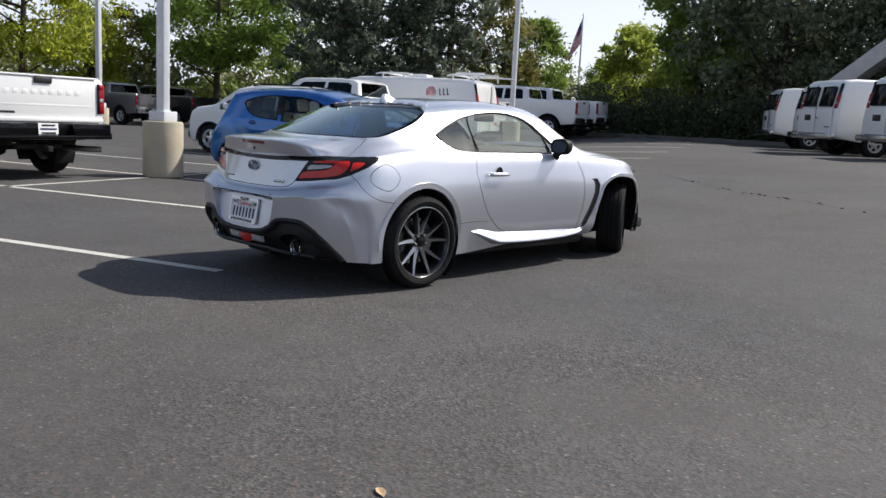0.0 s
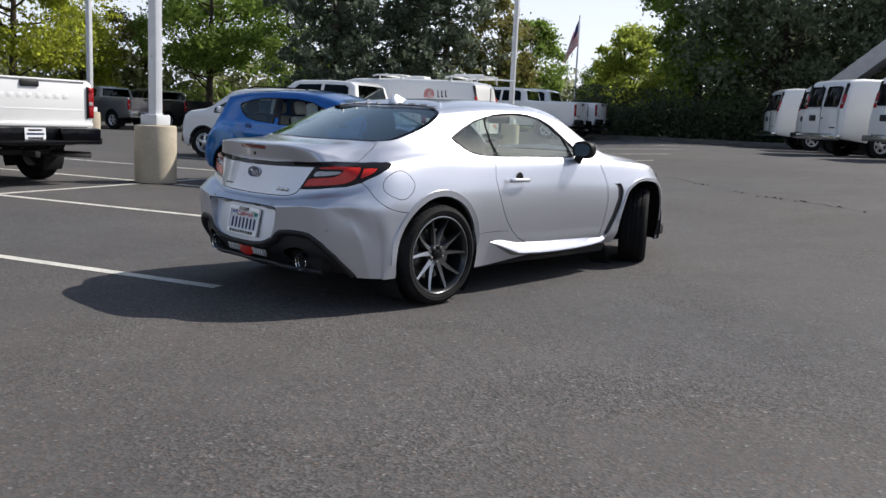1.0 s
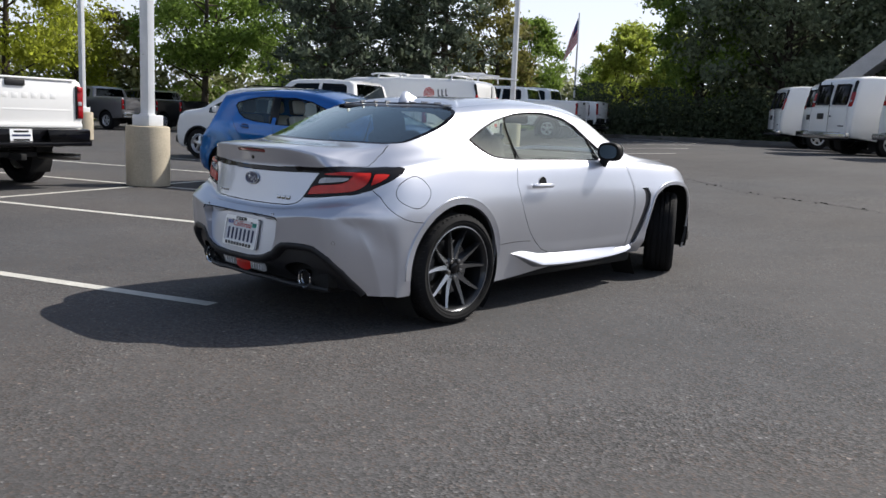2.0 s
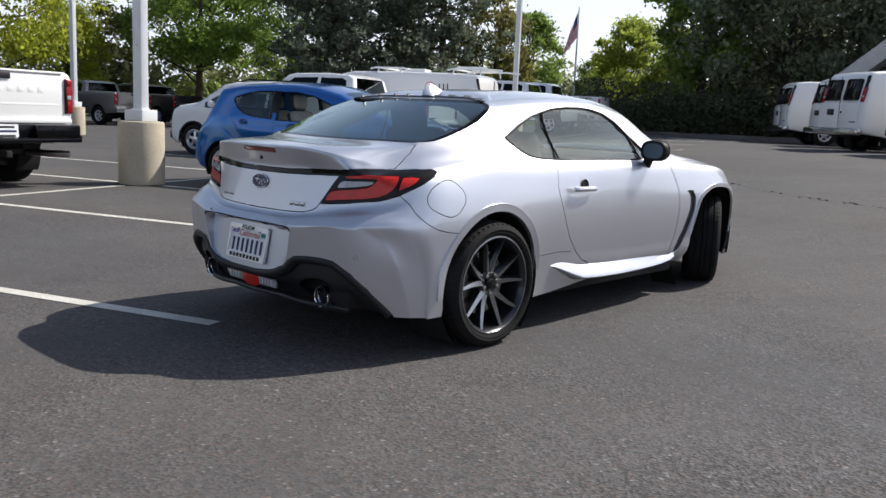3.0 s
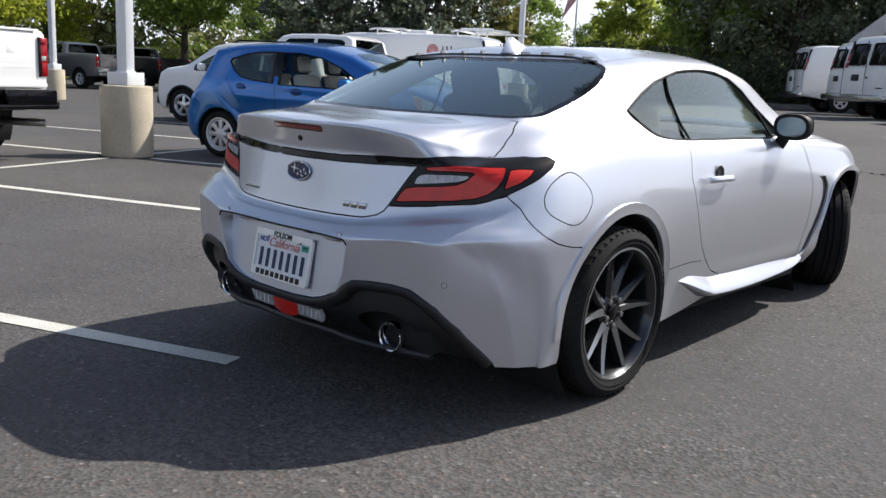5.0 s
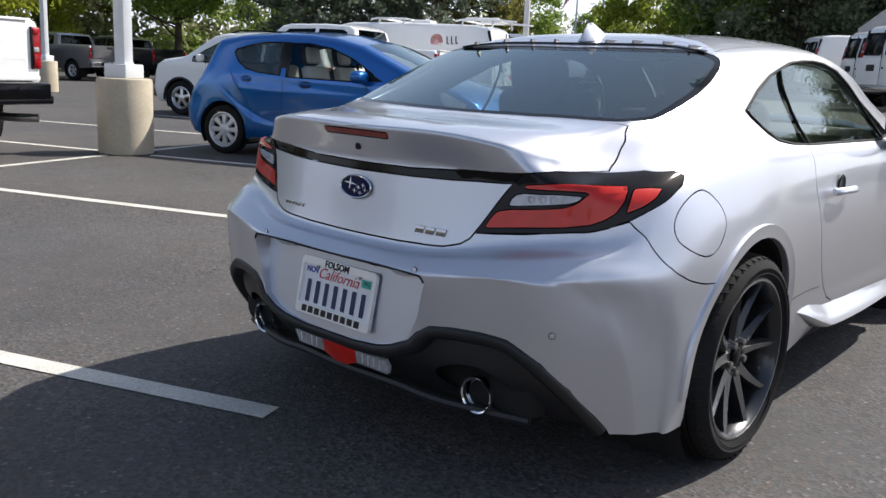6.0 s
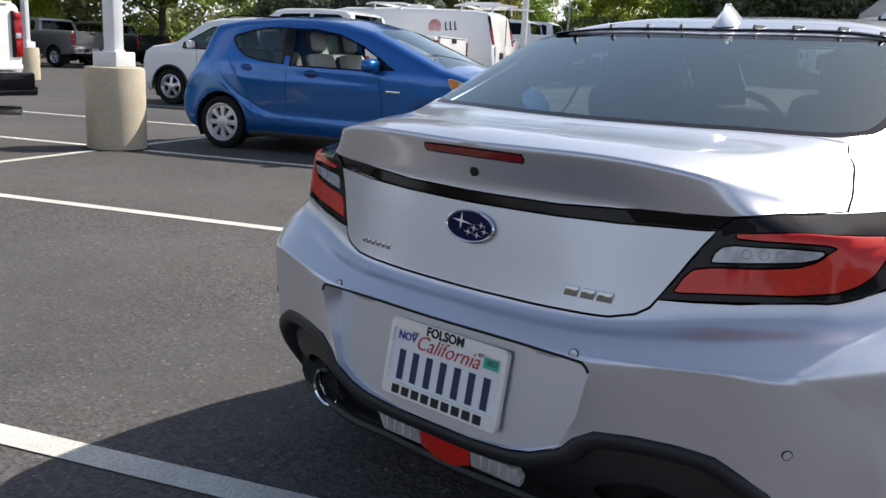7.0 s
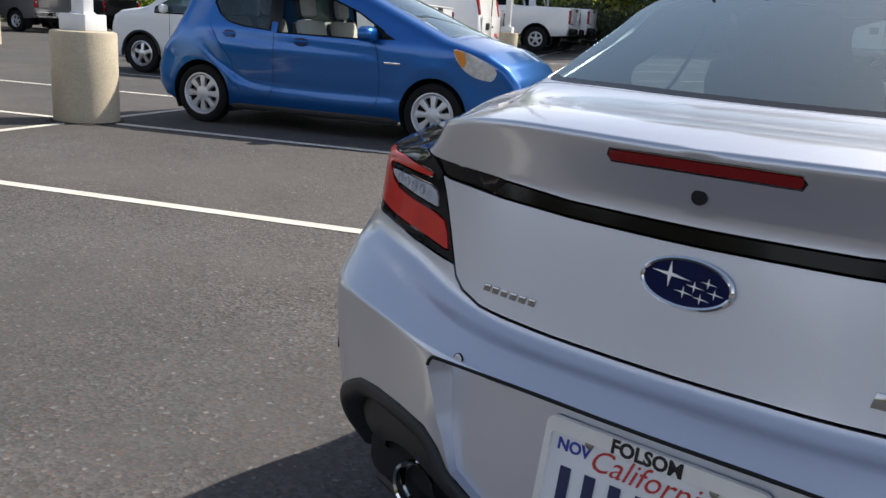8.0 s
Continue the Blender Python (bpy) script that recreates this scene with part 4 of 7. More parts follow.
    for s in (1, -1):
        side = np.array([s, 1, 1])
        for nm in ("quarter_window", "door_window"):
            line = on(nm, 0) * side
            part("window_seal", tube(line, 0.0058, 6, closed=True), SEAL, car)
        sail = sk.at(*sk.where([(0.645, 1.485, 1.06), (0.675, 1.492, 1.0), (0.74, 1.50, 0.918)]).T) * side
        part("window_seal", tube(smooth_line(sail, 4), 0.006, 6), SEAL, car)
    # wheel wells and floor
    for s in (1, -1):
        part("wheel_well", revolve([(s * 0.845, 0.366), (s * 0.60, 0.372), (s * 0.56, 0.30), (s * 0.55, 0.05)], 30, at=(0, 0, 0.315), start=-45, turn=270), LINER, car)
        part("wheel_well", revolve([(s * 0.70, 0.44), (s * 0.52, 0.45), (s * 0.48, 0.38), (s * 0.46, 0.05)], 30, at=(0, 2.49, 0.335), start=-18, turn=240), LINER, car)
    part("underbody", join(block(1.06, 4.0, 0.10, 0.03, (0, 1.30, 0.24)), block(1.5, 1.55, 0.10, 0.03, (0, 1.22, 0.215)), block(1.25, 0.3, 0.12, 0.04, (0, -0.58, 0.29))), LINER, car)
    # cabin
    part("cabin_floor", join(block(1.36, 2.6, 0.05, 0.02, (0, 0.95, 0.34)), block(1.3, 0.75, 0.05, 0.02, (0, -0.15, 0.86)), block(1.36, 0.06, 0.60, 0.02, (0, 0.12, 0.60))), CABIN, car)
    part("dashboard", join(block(1.36, 0.42, 0.26, 0.09, (0, 1.78, 0.80)), block(0.34, 0.28, 0.07, 0.03, (-0.36, 1.62, 0.93))), CABIN, car)
    part("parcel_shelf", block(1.20, 0.50, 0.04, 0.015, (0, -0.08, 0.915)), CABIN, car)
    for s in (1, -1):
        part("door_card", block(0.05, 1.15, 0.5, 0.02, (s * 0.72, 1.12, 0.64)), CABIN, car)
        seat = part("front_seat", join(block(0.50, 0.52, 0.16, 0.06, (s * 0.36, 1.02, 0.47)), block(0.48, 0.14, 0.62, 0.06, (0, 0, 0), m=pose(s * 0.36, 0.70, 0.76, 18))), SEAT_CLOTH, car)
        part("headrest", block(0.27, 0.11, 0.22, 0.05, (0, 0, 0), segs=3, m=pose(s * 0.36, 0.565, 1.085, 14)), SEAT_CLOTH, seat)
    part("rear_bench", join(block(1.05, 0.16, 0.46, 0.06, (0, 0, 0), m=pose(0, 0.24, 0.70, 22)),), SEAT_CLOTH, car)
    ring = [(-0.36 + 0.185 * math.cos(a), 1.48 - 0.075 * math.sin(a), 0.86 + 0.165 * math.sin(a)) for a in np.radians(np.arange(0, 360, 15))]
    wheel = part("steering_wheel", tube(ring, 0.016, 8, closed=True), CABIN, car)
    part("spoke", join(block(0.34, 0.03, 0.04, 0.012, (-0.36, 1.485, 0.86)), block(0.12, 0.04, 0.11, 0.02, (-0.36, 1.50, 0.85))), CABIN, wheel)
    part("rear_view_mirror", block(0.22, 0.03, 0.065, 0.014, (0, 1.50, 1.165)), CABIN, car)
    # raised lips of the wheel arches
    rear_line = np.array([(0.363 * math.cos(t), 0.315 + 0.363 * math.sin(t)) for t in np.radians(np.arange(4, 185, 6))])
    for line, centre, wide in ((rear_line, (0.0, 0.315), 0.042), (front_arch[8:-7][::-1], (2.50, 0.335), 0.030)):
        away = line - np.array(centre)
        away /= np.linalg.norm(away, axis=1)[:, None]
        rows_p = []
        for far, out in ((0.0, -0.004), (0.001, 0.0015), (wide / 2, 0.0045), (wide - 0.004, 0.0085), (wide, 0.0)):
            spot_yz = line + away * far
            uvs = sk.where([(0.86, y, z) for y, z in spot_yz])
            e = 0.02
            p = sk.at(uvs[:, 0], uvs[:, 1])
            n = np.cross(sk.at(uvs[:, 0] + e, uvs[:, 1]) - p, sk.at(uvs[:, 0], uvs[:, 1] + e) - p)
            n /= np.linalg.norm(n, axis=1)[:, None] + 1e-12
            n *= np.sign(n[:, :1] + 1e-9)
            rows_p.append(p + n * out)
        k = len(line)
        lip = [tuple(q) for r in rows_p for q in r], [(r * k + i, r * k + i + 1, (r + 1) * k + i + 1, (r + 1) * k + i) for r in range(4) for i in range(k - 1)]
        lip = lip[0], [tuple(reversed(f)) for f in lip[1]]
        part("arch_lip", lip, SILVER, car, sharp=50)
        part("arch_lip", mirrored(lip), SILVER, car, sharp=50)
    # road wheels
    for s in (1, -1):
        ring_wheel(car, s * 0.778, 0.0, 0.3145, 0.3145, 0.222, 0.241, s)
        ring_wheel(car, s * 0.655, 2.565, 0.3145 + ground_z(s * 0.655, 2.565), 0.3145, 0.222, 0.241, s, steer=30)
        part("side_skirt", side_skirt(s), SILVER, car)
        seam = sk.at(*sk.where([(0.846, 0.372, 0.415), (0.84, 0.45, 0.420), (0.832, 0.58, 0.423), (0.826, 0.70, 0.417)]).T) * (s, 1, 1)
        part("sill_seam", tube(smooth_line(seam, 4), 0.0016, 5), GAP, car)
        # mirrors
        dm = doors[0] if s > 0 else doors[1]
        mir = part("door_mirror", join(moved(mirror_pod(1.0), pose(s * 0.835, 1.505, 0.970)), block(0.055, 0.05, 0.12, 0.018, (0, 0, 0), m=pose(s * 0.782, 1.515, 0.895, 0, s * 28))), SEAL, dm, "black mirror housing on a stalk")
        part("mirror_glass", moved(plate_of([(0.068 * abs(math.cos(a)) ** 0.8 * math.copysign(1, math.cos(a)), 0.046 * abs(math.sin(a)) ** 0.8 * math.copysign(1, math.sin(a))) for a in np.radians(np.arange(0, 360, 10))], 0.003), pose(s * 0.837, 1.4785, 0.970)), CHROME, mir)
        part("mirror_cap", moved(mirror_pod(1.03, 0.012), pose(s * 0.8355, 1.507, 0.971)), SILVER, mir, "silver painted cap")
        # handles
        hd = part("door_handle", join(tube(smooth_line([(s * 0.846, 0.665, 0.762), (s * 0.859, 0.69, 0.764), (s * 0.863, 0.76, 0.764), (s * 0.861, 0.83, 0.762), (s * 0.848, 0.865, 0.76)], 4), 0.0135, 8)), SILVER, dm)
        # no hollow here: a flat black disc stands for the cup's shaded inside
        part("handle_cup", moved(revolve([(0.0, 0.0), (0.002, 0.04), (0.004, 0.046), (0.0, 0.05)], 24), Matrix.Translation((s * (sk.at(*sk.where([(0.85, 0.79, 0.778)]).T)[0][0] + 0.0015), 0.795, 0.772)) @ Matrix.Diagonal((s, 0.72, 0.86, 1))), GAP, hd)
        for x, y, z, nrm in ((0.330 if s > 0 else 0.298, -0.876, 0.610, 8), (0.683, -0.747, 0.492, 46)):
            at_s = sk.at(*sk.where([(x, y, z)]).T)[0]
            spot_m = pose(s * at_s[0], at_s[1], at_s[2], -8 if x < 0.5 else 4, 0, s * nrm)
            part("parking_sensor", moved(revolve([(0.002, 0.0078), (-0.0012, 0.0078), (-0.0015, 0.007), (-0.0013, 0.0)], 20, axis="y"), spot_m), SILVER, bumper)
            part("sensor_ring", moved(revolve([(0.002, 0.0094), (-0.0010, 0.0094), (-0.0010, 0.0078), (0.002, 0.0078)], 20, axis="y"), spot_m), LINER, bumper)
        ex = part("exhaust_tip", revolve([(-0.60, 0.048), (-0.742, 0.049), (-0.758, 0.051), (-0.763, 0.0495), (-0.760, 0.045), (-0.735, 0.041), (-0.735, 0.038), (-0.745, 0.036), (-0.64, 0.033)], 32, axis="y", at=(s * 0.465, 0, 0.278)), CHROME, car)
        part("inner_pipe", revolve([(-0.66, 0.034), (-0.66, 0.0)], 24, axis="y", at=(s * 0.465, 0, 0.278)), LINER, ex)
    # fin aerial
    fin, ff = [], []
    for k, (hx, z) in enumerate(((0.034, 0.0), (0.026, 0.018), (0.010, 0.05), (0.004, 0.064))):
        a, b = ((0.31, 0.50), (0.315, 0.47), (0.335, 0.405), (0.345, 0.375))[k]
        for x, y in ((0, a), (hx, a + 0.03), (hx * 0.9, (a + b) / 2), (0, b), (-hx * 0.9, (a + b) / 2), (-hx, a + 0.03)):
            fin.append((x, y, 1.243 + 0.12 * (y - 0.35) + z))
    for k in range(3):
        for j in range(6):
            ff.append((k * 6 + j, k * 6 + (j + 1) % 6, k * 6 + 6 + (j + 1) % 6, k * 6 + 6 + j))
    ff.append(tuple(range(18, 24)))
    part("fin_aerial", (fin, ff), SILVER, car, "silver shark-fin aerial on the roof edge", sharp=50)
    # strip of small fins over the rear window
    uv = [(0.0, 11.80), (0.6, 11.82), (1.2, 11.86), (1.8, 11.90), (2.2, 11.93), (2.45, 11.95)]
    def spot(u, v):
        return sk.at(np.array([u]), np.array([v]))[0]
    edge = [spot(a, b) for a, b in uv]
    rear_edge = [spot(a, b - 0.07) for a, b in uv]
    full = [p * (-1, 1, 1) for p in edge[:0:-1]] + edge
    full_r = [p * (-1, 1, 1) for p in rear_edge[:0:-1]] + rear_edge
    a_line, b_line = smooth_line(full, 5), smooth_line(full_r, 5)
    n = len(a_line)
    vv = [tuple(p + (0, 0.05, 0.0035)) for p in a_line] + [tuple(p + (0, 0, 0.006)) for p in b_line] + [tuple(p + (0, -0.006, 0.003)) for p in b_line] + [tuple(p + (0, 0, -0.003)) for p in b_line]
    fq = []
    for r in range(3):
        fq += [(r * n + i, r * n + i + 1, (r + 1) * n + i + 1, (r + 1) * n + i) for i in range(n - 1)]
    strip = part("roof_spoiler", (vv, [tuple(reversed(q)) for q in fq]), GLOSS_BLACK, car, "low dark strip with small fins above the rear window")
    for k in range(-4, 5):
        if k == 0:
            continue
        x = 0.115 * k + (0.01 if k > 0 else -0.01)
        i = int(np.argmin(np.abs(b_line[:, 0] - x)))
        p = (a_line[i] + b_line[i]) / 2
        part("vortex_fin", moved(join(([(-0.005, -0.035, 0.0), (0.005, -0.035, 0.0), (0.006, 0.06, 0.0), (-0.006, 0.06, 0.0), (-0.003, -0.032, 0.011), (0.003, -0.032, 0.011), (0.002, 0.0, 0.009), (-0.002, 0.0, 0.009)],
             [(0, 1, 5, 4), (1, 2, 6, 5), (2, 3, 7, 6), (3, 0, 4, 7), (4, 5, 6, 7)])), pose(p[0], p[1] + 0.012, p[2] + 0.0035, 4, 0, -14 * (1 if k > 0 else -1))), FIN_GREY, strip)
    # dark line along the top edge of the plate recess
    uv_r = sk.shapes["plate_recess"][:5]
    rim_r = sk.at(uv_r[:, 0], uv_r[:, 1]) + (0, 0.0005, 0)
    rim_r = np.concatenate([rim_r[:0:-1] * (-1, 1, 1), rim_r])
    part("recess_groove", tube(smooth_line(rim_r, 4), 0.003, 6), GAP, bumper)
    # boot details
    def lid_y(x, z):
        q = sk.where([(abs(x), -0.77, z)])[0]
        return sk.at(np.array([q[0]]), np.array([q[1]]))[0][1]
    sk.panel("brake_lamp", RED_DARK, lid, gap=0.001, skirt=0.006, sink=-0.001, label="narrow dark red brake lamp")
    q = sk.where([(0.0, -0.79, 0.893)])[0]
    c = sk.at(np.array([q[0]]), np.array([q[1]]))[0]
    part("lock_button", revolve([(c[1] + 0.004, 0.0105), (c[1] - 0.0012, 0.0105), (c[1] - 0.0016, 0.009), (c[1] - 0.0008, 0.0)], 22, axis="y", at=(0.0, 0, 0.893)), SEAL, lid)
    ov = [(0.0625 * math.cos(a), 0.0325 * math.sin(a)) for a in np.radians(np.arange(0, 360, 9))]
    b_tilt = math.degrees(math.atan2(lid_y(0.0, 0.745) - lid_y(0.0, 0.809), 0.064))
    badge_at = pose(0, (lid_y(0.0, 0.745) + lid_y(0.0, 0.809)) / 2 + 0.002, 0.777, b_tilt)
    badge = part("badge", moved(plate_of(ov, 0.008), badge_at), EMBLEM_BLUE, lid, "oval dark blue enamel badge with a chrome rim")
    part("badge_rim", moved(tube([(x, -0.008, z) for x, z in ov], 0.0032, 6, closed=True), badge_at), CHROME, badge)
    for x, z, s in ((-0.024, 0.008, 0.020), (0.030, 0.006, 0.008), (0.012, -0.002, 0.009), (0.040, -0.006, 0.008), (-0.002, -0.012, 0.009), (0.022, -0.016, 0.008)):
        star = [(s * 1.6, -s * 0.2), (s * 0.13, s * 0.11), (0, s * 0.85), (-s * 0.13, s * 0.11), (-s * 1.3, s * 0.1), (-s * 0.13, -s * 0.11), (0, -s * 0.85), (s * 0.13, -s * 0.11)]
        part("badge_mark", moved(plate_of([(x + a, z + b) for a, b in star], 0.0015), badge_at @ pose(0, -0.008, 0)), BRUSHED, badge)
    for k in range(6):
        x = -0.327 + 0.0185 * k
        part("badge_bar", moved(plate_of([(-0.0075, -0.0058), (0.0055, -0.0058), (0.0075, 0.0058), (-0.0055, 0.0058)], 0.003, bevel=0.001), pose(x, lid_y(x, 0.692) + 0.0005, 0.692, b_tilt, 0, -6)), DARK_CHROME, lid)
    for k, w in enumerate((0.028, 0.028, 0.030)):
        x = 0.258 + 0.034 * k
        part("badge_bar", moved(plate_of([(-w / 2 - 0.002, -0.010), (w / 2 - 0.002, -0.010), (w / 2 + 0.002, 0.010), (-w / 2 + 0.002, 0.010)], 0.0035, bevel=0.001), pose(x, lid_y(x, 0.694) + 0.0005, 0.694, b_tilt, 0, 7)), DARK_CHROME, lid)
    # fog and reversing lamps in the diffuser
    for x0, x1, mat, nm in ((-0.195, -0.066, CLEAR_LENS, "reversing_lamp"), (-0.064, 0.076, RED_LENS, "fog_lamp"), (0.078, 0.210, CLEAR_LENS, "reversing_lamp")):
        if mat is RED_LENS:
            shape = [(x0, -0.016), (-0.02, -0.034), (0.032, -0.034), (x1, -0.016), (x1, 0.026), (x0, 0.026)]
        else:
            shape = [(x0 + (0.014 if x0 < -0.1 else 0), -0.015), (x1 - (0.0 if x0 < 0 else 0.006), -0.015), (x1, 0.006), (x1 - (0.012 if x0 > 0 else 0), 0.026), (x0, 0.026)]
        lamp_body = part(nm, moved(plate_of(shape, 0.016, bevel=0.003), pose(0, -0.822, 0.298, 10)), mat, bumper)
        if mat is CLEAR_LENS:
            for q in range(4):
                part("reflector_rib", moved(block(0.004, 0.004, 0.030, 0.001), pose(x0 + 0.030 + 0.024 * q, -0.8385, 0.303, 10, 8)), BRUSHED, lamp_body)
    part("diffuser_lip", tube(smooth_line([(-0.60, -0.70, 0.23), (-0.36, -0.775, 0.235), (-0.2, -0.79, 0.243), (0, -0.795, 0.240), (0.2, -0.79, 0.243), (0.36, -0.775, 0.235), (0.60, -0.70, 0.23)], 6), 0.014, 8), BLACK_PLASTIC, bumper)
    number_plate(car)
    return car


def mirror_pod(size, front_only=None):
    """A rounded mirror housing round the origin, its rear cut flat; front_only keeps what lies ahead of that."""
    hx, hy, hz = 0.088 * size, 0.066 * size, 0.063 * size
    def bend(c, e):
        return math.copysign(abs(c) ** e, c)
    verts, faces, nu, nv = [], [], 28, 16
    for i in range(nv + 1):
        la = radians(-90 + 180 * i / nv)
        for j in range(nu):
            lo = radians(360 * j / nu)
            y = hy * bend(math.cos(la), 0.75) * bend(math.sin(lo), 0.75)
            verts.append((hx * bend(math.cos(la), 0.75) * bend(math.cos(lo), 0.75), max(y, -0.028), hz * bend(math.sin(la), 0.75)))
    for i in range(nv):
        for j in range(nu):
            f = (i * nu + j, i * nu + (j + 1) % nu, (i + 1) * nu + (j + 1) % nu, (i + 1) * nu + j)
            if front_only is None or min(verts[k][1] for k in f) > front_only and max(verts[k][2] for k in f) > -0.03:
                faces.append(f)
    return verts, faces


def side_skirt(s):
    """A blade along the sill that grows out of the flank behind the door."""
    rows = []
    for y, xo, zt, k in ((0.46, 0.795, 0.372, 0.3), (0.52, 0.819, 0.366, 0.4), (0.58, 0.834, 0.356, 0.6), (0.645, 0.845, 0.340, 0.8), (0.75, 0.853, 0.312, 1.0), (0.85, 0.855, 0.292, 1.0), (1.2, 0.845, 0.278, 1.0), (1.6, 0.834, 0.282, 1.0), (1.80, 0.826, 0.292, 0.9), (1.90, 0.812, 0.300, 0.6)):
        base = 0.802 if k > 0.9 else 0.808
        rows.append([(s * base, y, zt + 0.040 * k), (s * (xo - 0.026 * k), y, zt + 0.008 * k), (s * (xo - 0.005), y, zt - 0.018 * k), (s * xo, y, zt - 0.034 * k), (s * (xo - 0.012 * k), y, zt - 0.046 * k), (s * 0.785, y, zt - 0.058 * k), (s * 0.75, y, zt - 0.060 * k)])
    pts = np.array(rows)
    fine = smooth_line(pts.reshape(len(rows), -1), 4).reshape(-1, 7, 3)
    verts = [tuple(p) for r in fine for p in r]
    faces = [(i * 7 + j, i * 7 + j + 1, i * 7 + 8 + j, i * 7 + 7 + j) for i in range(len(fine) - 1) for j in range(6)]
    if s > 0:
        faces = [tuple(reversed(f)) for f in faces]
    return verts, faces


def round_rect(w, h, r, n=5):
    out = []
    for cx, cz, a0 in ((w / 2 - r, h / 2 - r, 0), (-w / 2 + r, h / 2 - r, 90), (-w / 2 + r, -h / 2 + r, 180), (w / 2 - r, -h / 2 + r, 270)):
        out += [(cx + r * math.cos(radians(a0 + 90 * k / n)), cz + r * math.sin(radians(a0 + 90 * k / n))) for k in range(n + 1)]
    return out


def number_plate(car):
    m = pose(0.010, -0.8525, 0.478, -10.7)
    pl = part("number_plate", moved(plate_of(round_rect(0.300, 0.148, 0.008), 0.004), m), PLATE_WHITE, car, "white licence plate in a chrome dealer frame")
    outer, inner = round_rect(0.318, 0.168, 0.012), round_rect(0.298, 0.118, 0.006)
    n = len(outer)
    vv = [(x, -0.012, z) for x, z in outer] + [(x, -0.012, z + 0.004) for x, z in inner] + [(x, 0, z) for x, z in outer] + [(x, -0.003, z + 0.004) for x, z in inner]
    ff = []
    for i in range(n):
        j = (i + 1) % n
        ff += [(i, j, n + j, n + i), (2 * n + i, 2 * n + j, j, i), (n + i, n + j, 3 * n + j, 3 * n + i)]
    fr = part("plate_frame", moved((vv, [tuple(reversed(f)) for f in ff]), m), BRUSHED, pl, "brushed metal frame", sharp=30)
    def flat(name, vf, mat, x, z, y=-0.0052, parent=pl):
        part(name, moved(vf, m @ pose(x, y, z)), mat, parent)
    # the number itself is left as plain bars
    for k in range(7):
        flat("plate_bar", plate_of([(-0.0085, -0.033), (0.0085, -0.033), (0.0085, 0.033), (-0.0085, 0.033)], 0.001), INK_DARK, -0.119 + 0.039 * k, -0.016)
    flat("state_name", lettering("California", 0.045, shear=0.35, bold=-0.0002), INK_RED, 0.000, 0.041)
    flat("month", lettering("NOV", 0.024, bold=0.0005), INK_BLUE, -0.113, 0.046)
    flat("year_sticker", plate_of([(-0.019, -0.011), (0.019, -0.011), (0.019, 0.011), (-0.019, 0.011)], 0.0008), INK_GREEN, 0.118, 0.046)
    flat("year", lettering("2022", 0.014, 0.0003), INK_BLACK, 0.120, 0.047, -0.0066)
    flat("frame_word", lettering("FOLSOM", 0.027, bold=0.0009), INK_BLACK, -0.004, 0.0715, -0.0125, fr)
    for k in range(9):
        flat("frame_bar", plate_of([(-0.0105, -0.0095), (0.0105, -0.0095), (0.0105, 0.0095), (-0.0105, 0.0095)], 0.0006), INK_BLACK, -0.118 + 0.0285 * k, -0.0695, -0.0122, fr)
    for x in (-0.090, 0.090):
        flat("screw", revolve([(0, 0.006), (-0.003, 0.006), (-0.004, 0.003), (-0.004, 0)], 12, axis="y"), STEEL, x, 0.060)


sports_coupe()


# ---- the other vehicles ----
BLUE_PAINT = car_paint("blue_paint", (0.0, 0.112, 0.40), metal=0.66, rough=0.30)
# darkened body blue: paints the shade inside the handle cups
BLUE_SHADE = material("shaded_blue", (0.0, 0.02, 0.08), rough=0.5)
GREY_TRUCK = car_paint("grey_paint", (0.19, 0.188, 0.195), metal=0.4)
BLACK_PAINT = car_paint("black_paint", (0.010, 0.010, 0.011))
TAN_PAINT = car_paint("beige_paint", (0.10, 0.095, 0.09), metal=0.4)
HUBCAP = material("silver_hubcap", (0.66, 0.67, 0.69), rough=0.38, metal=0.45)
ALLOY = material("silver_alloy", (0.60, 0.61, 0.63), rough=0.28, metal=0.9)
TAN_CLOTH = material("beige_seat_cloth", (0.48, 0.46, 0.42), rough=0.9, vary=0.1, bump=0.2, bump_scale=300)
AMBER = material("amber_lens", (0.75, 0.26, 0.04), rough=0.15, coat=1.0)
HEAD_LENS = material("headlamp_lens", (0.60, 0.59, 0.55), rough=0.1, coat=1.0, vary=0.25, vary_scale=25)
RED_MARK = material("red_vinyl", (0.55, 0.06, 0.05), rough=0.4)
DARK_MARK = material("black_vinyl", (0.02, 0.02, 0.025), rough=0.4)
STEP_CHROME = material("dull_chrome_bumper", (0.45, 0.46, 0.47), rough=0.22, metal=1.0, vary=0.15, vary_scale=6)


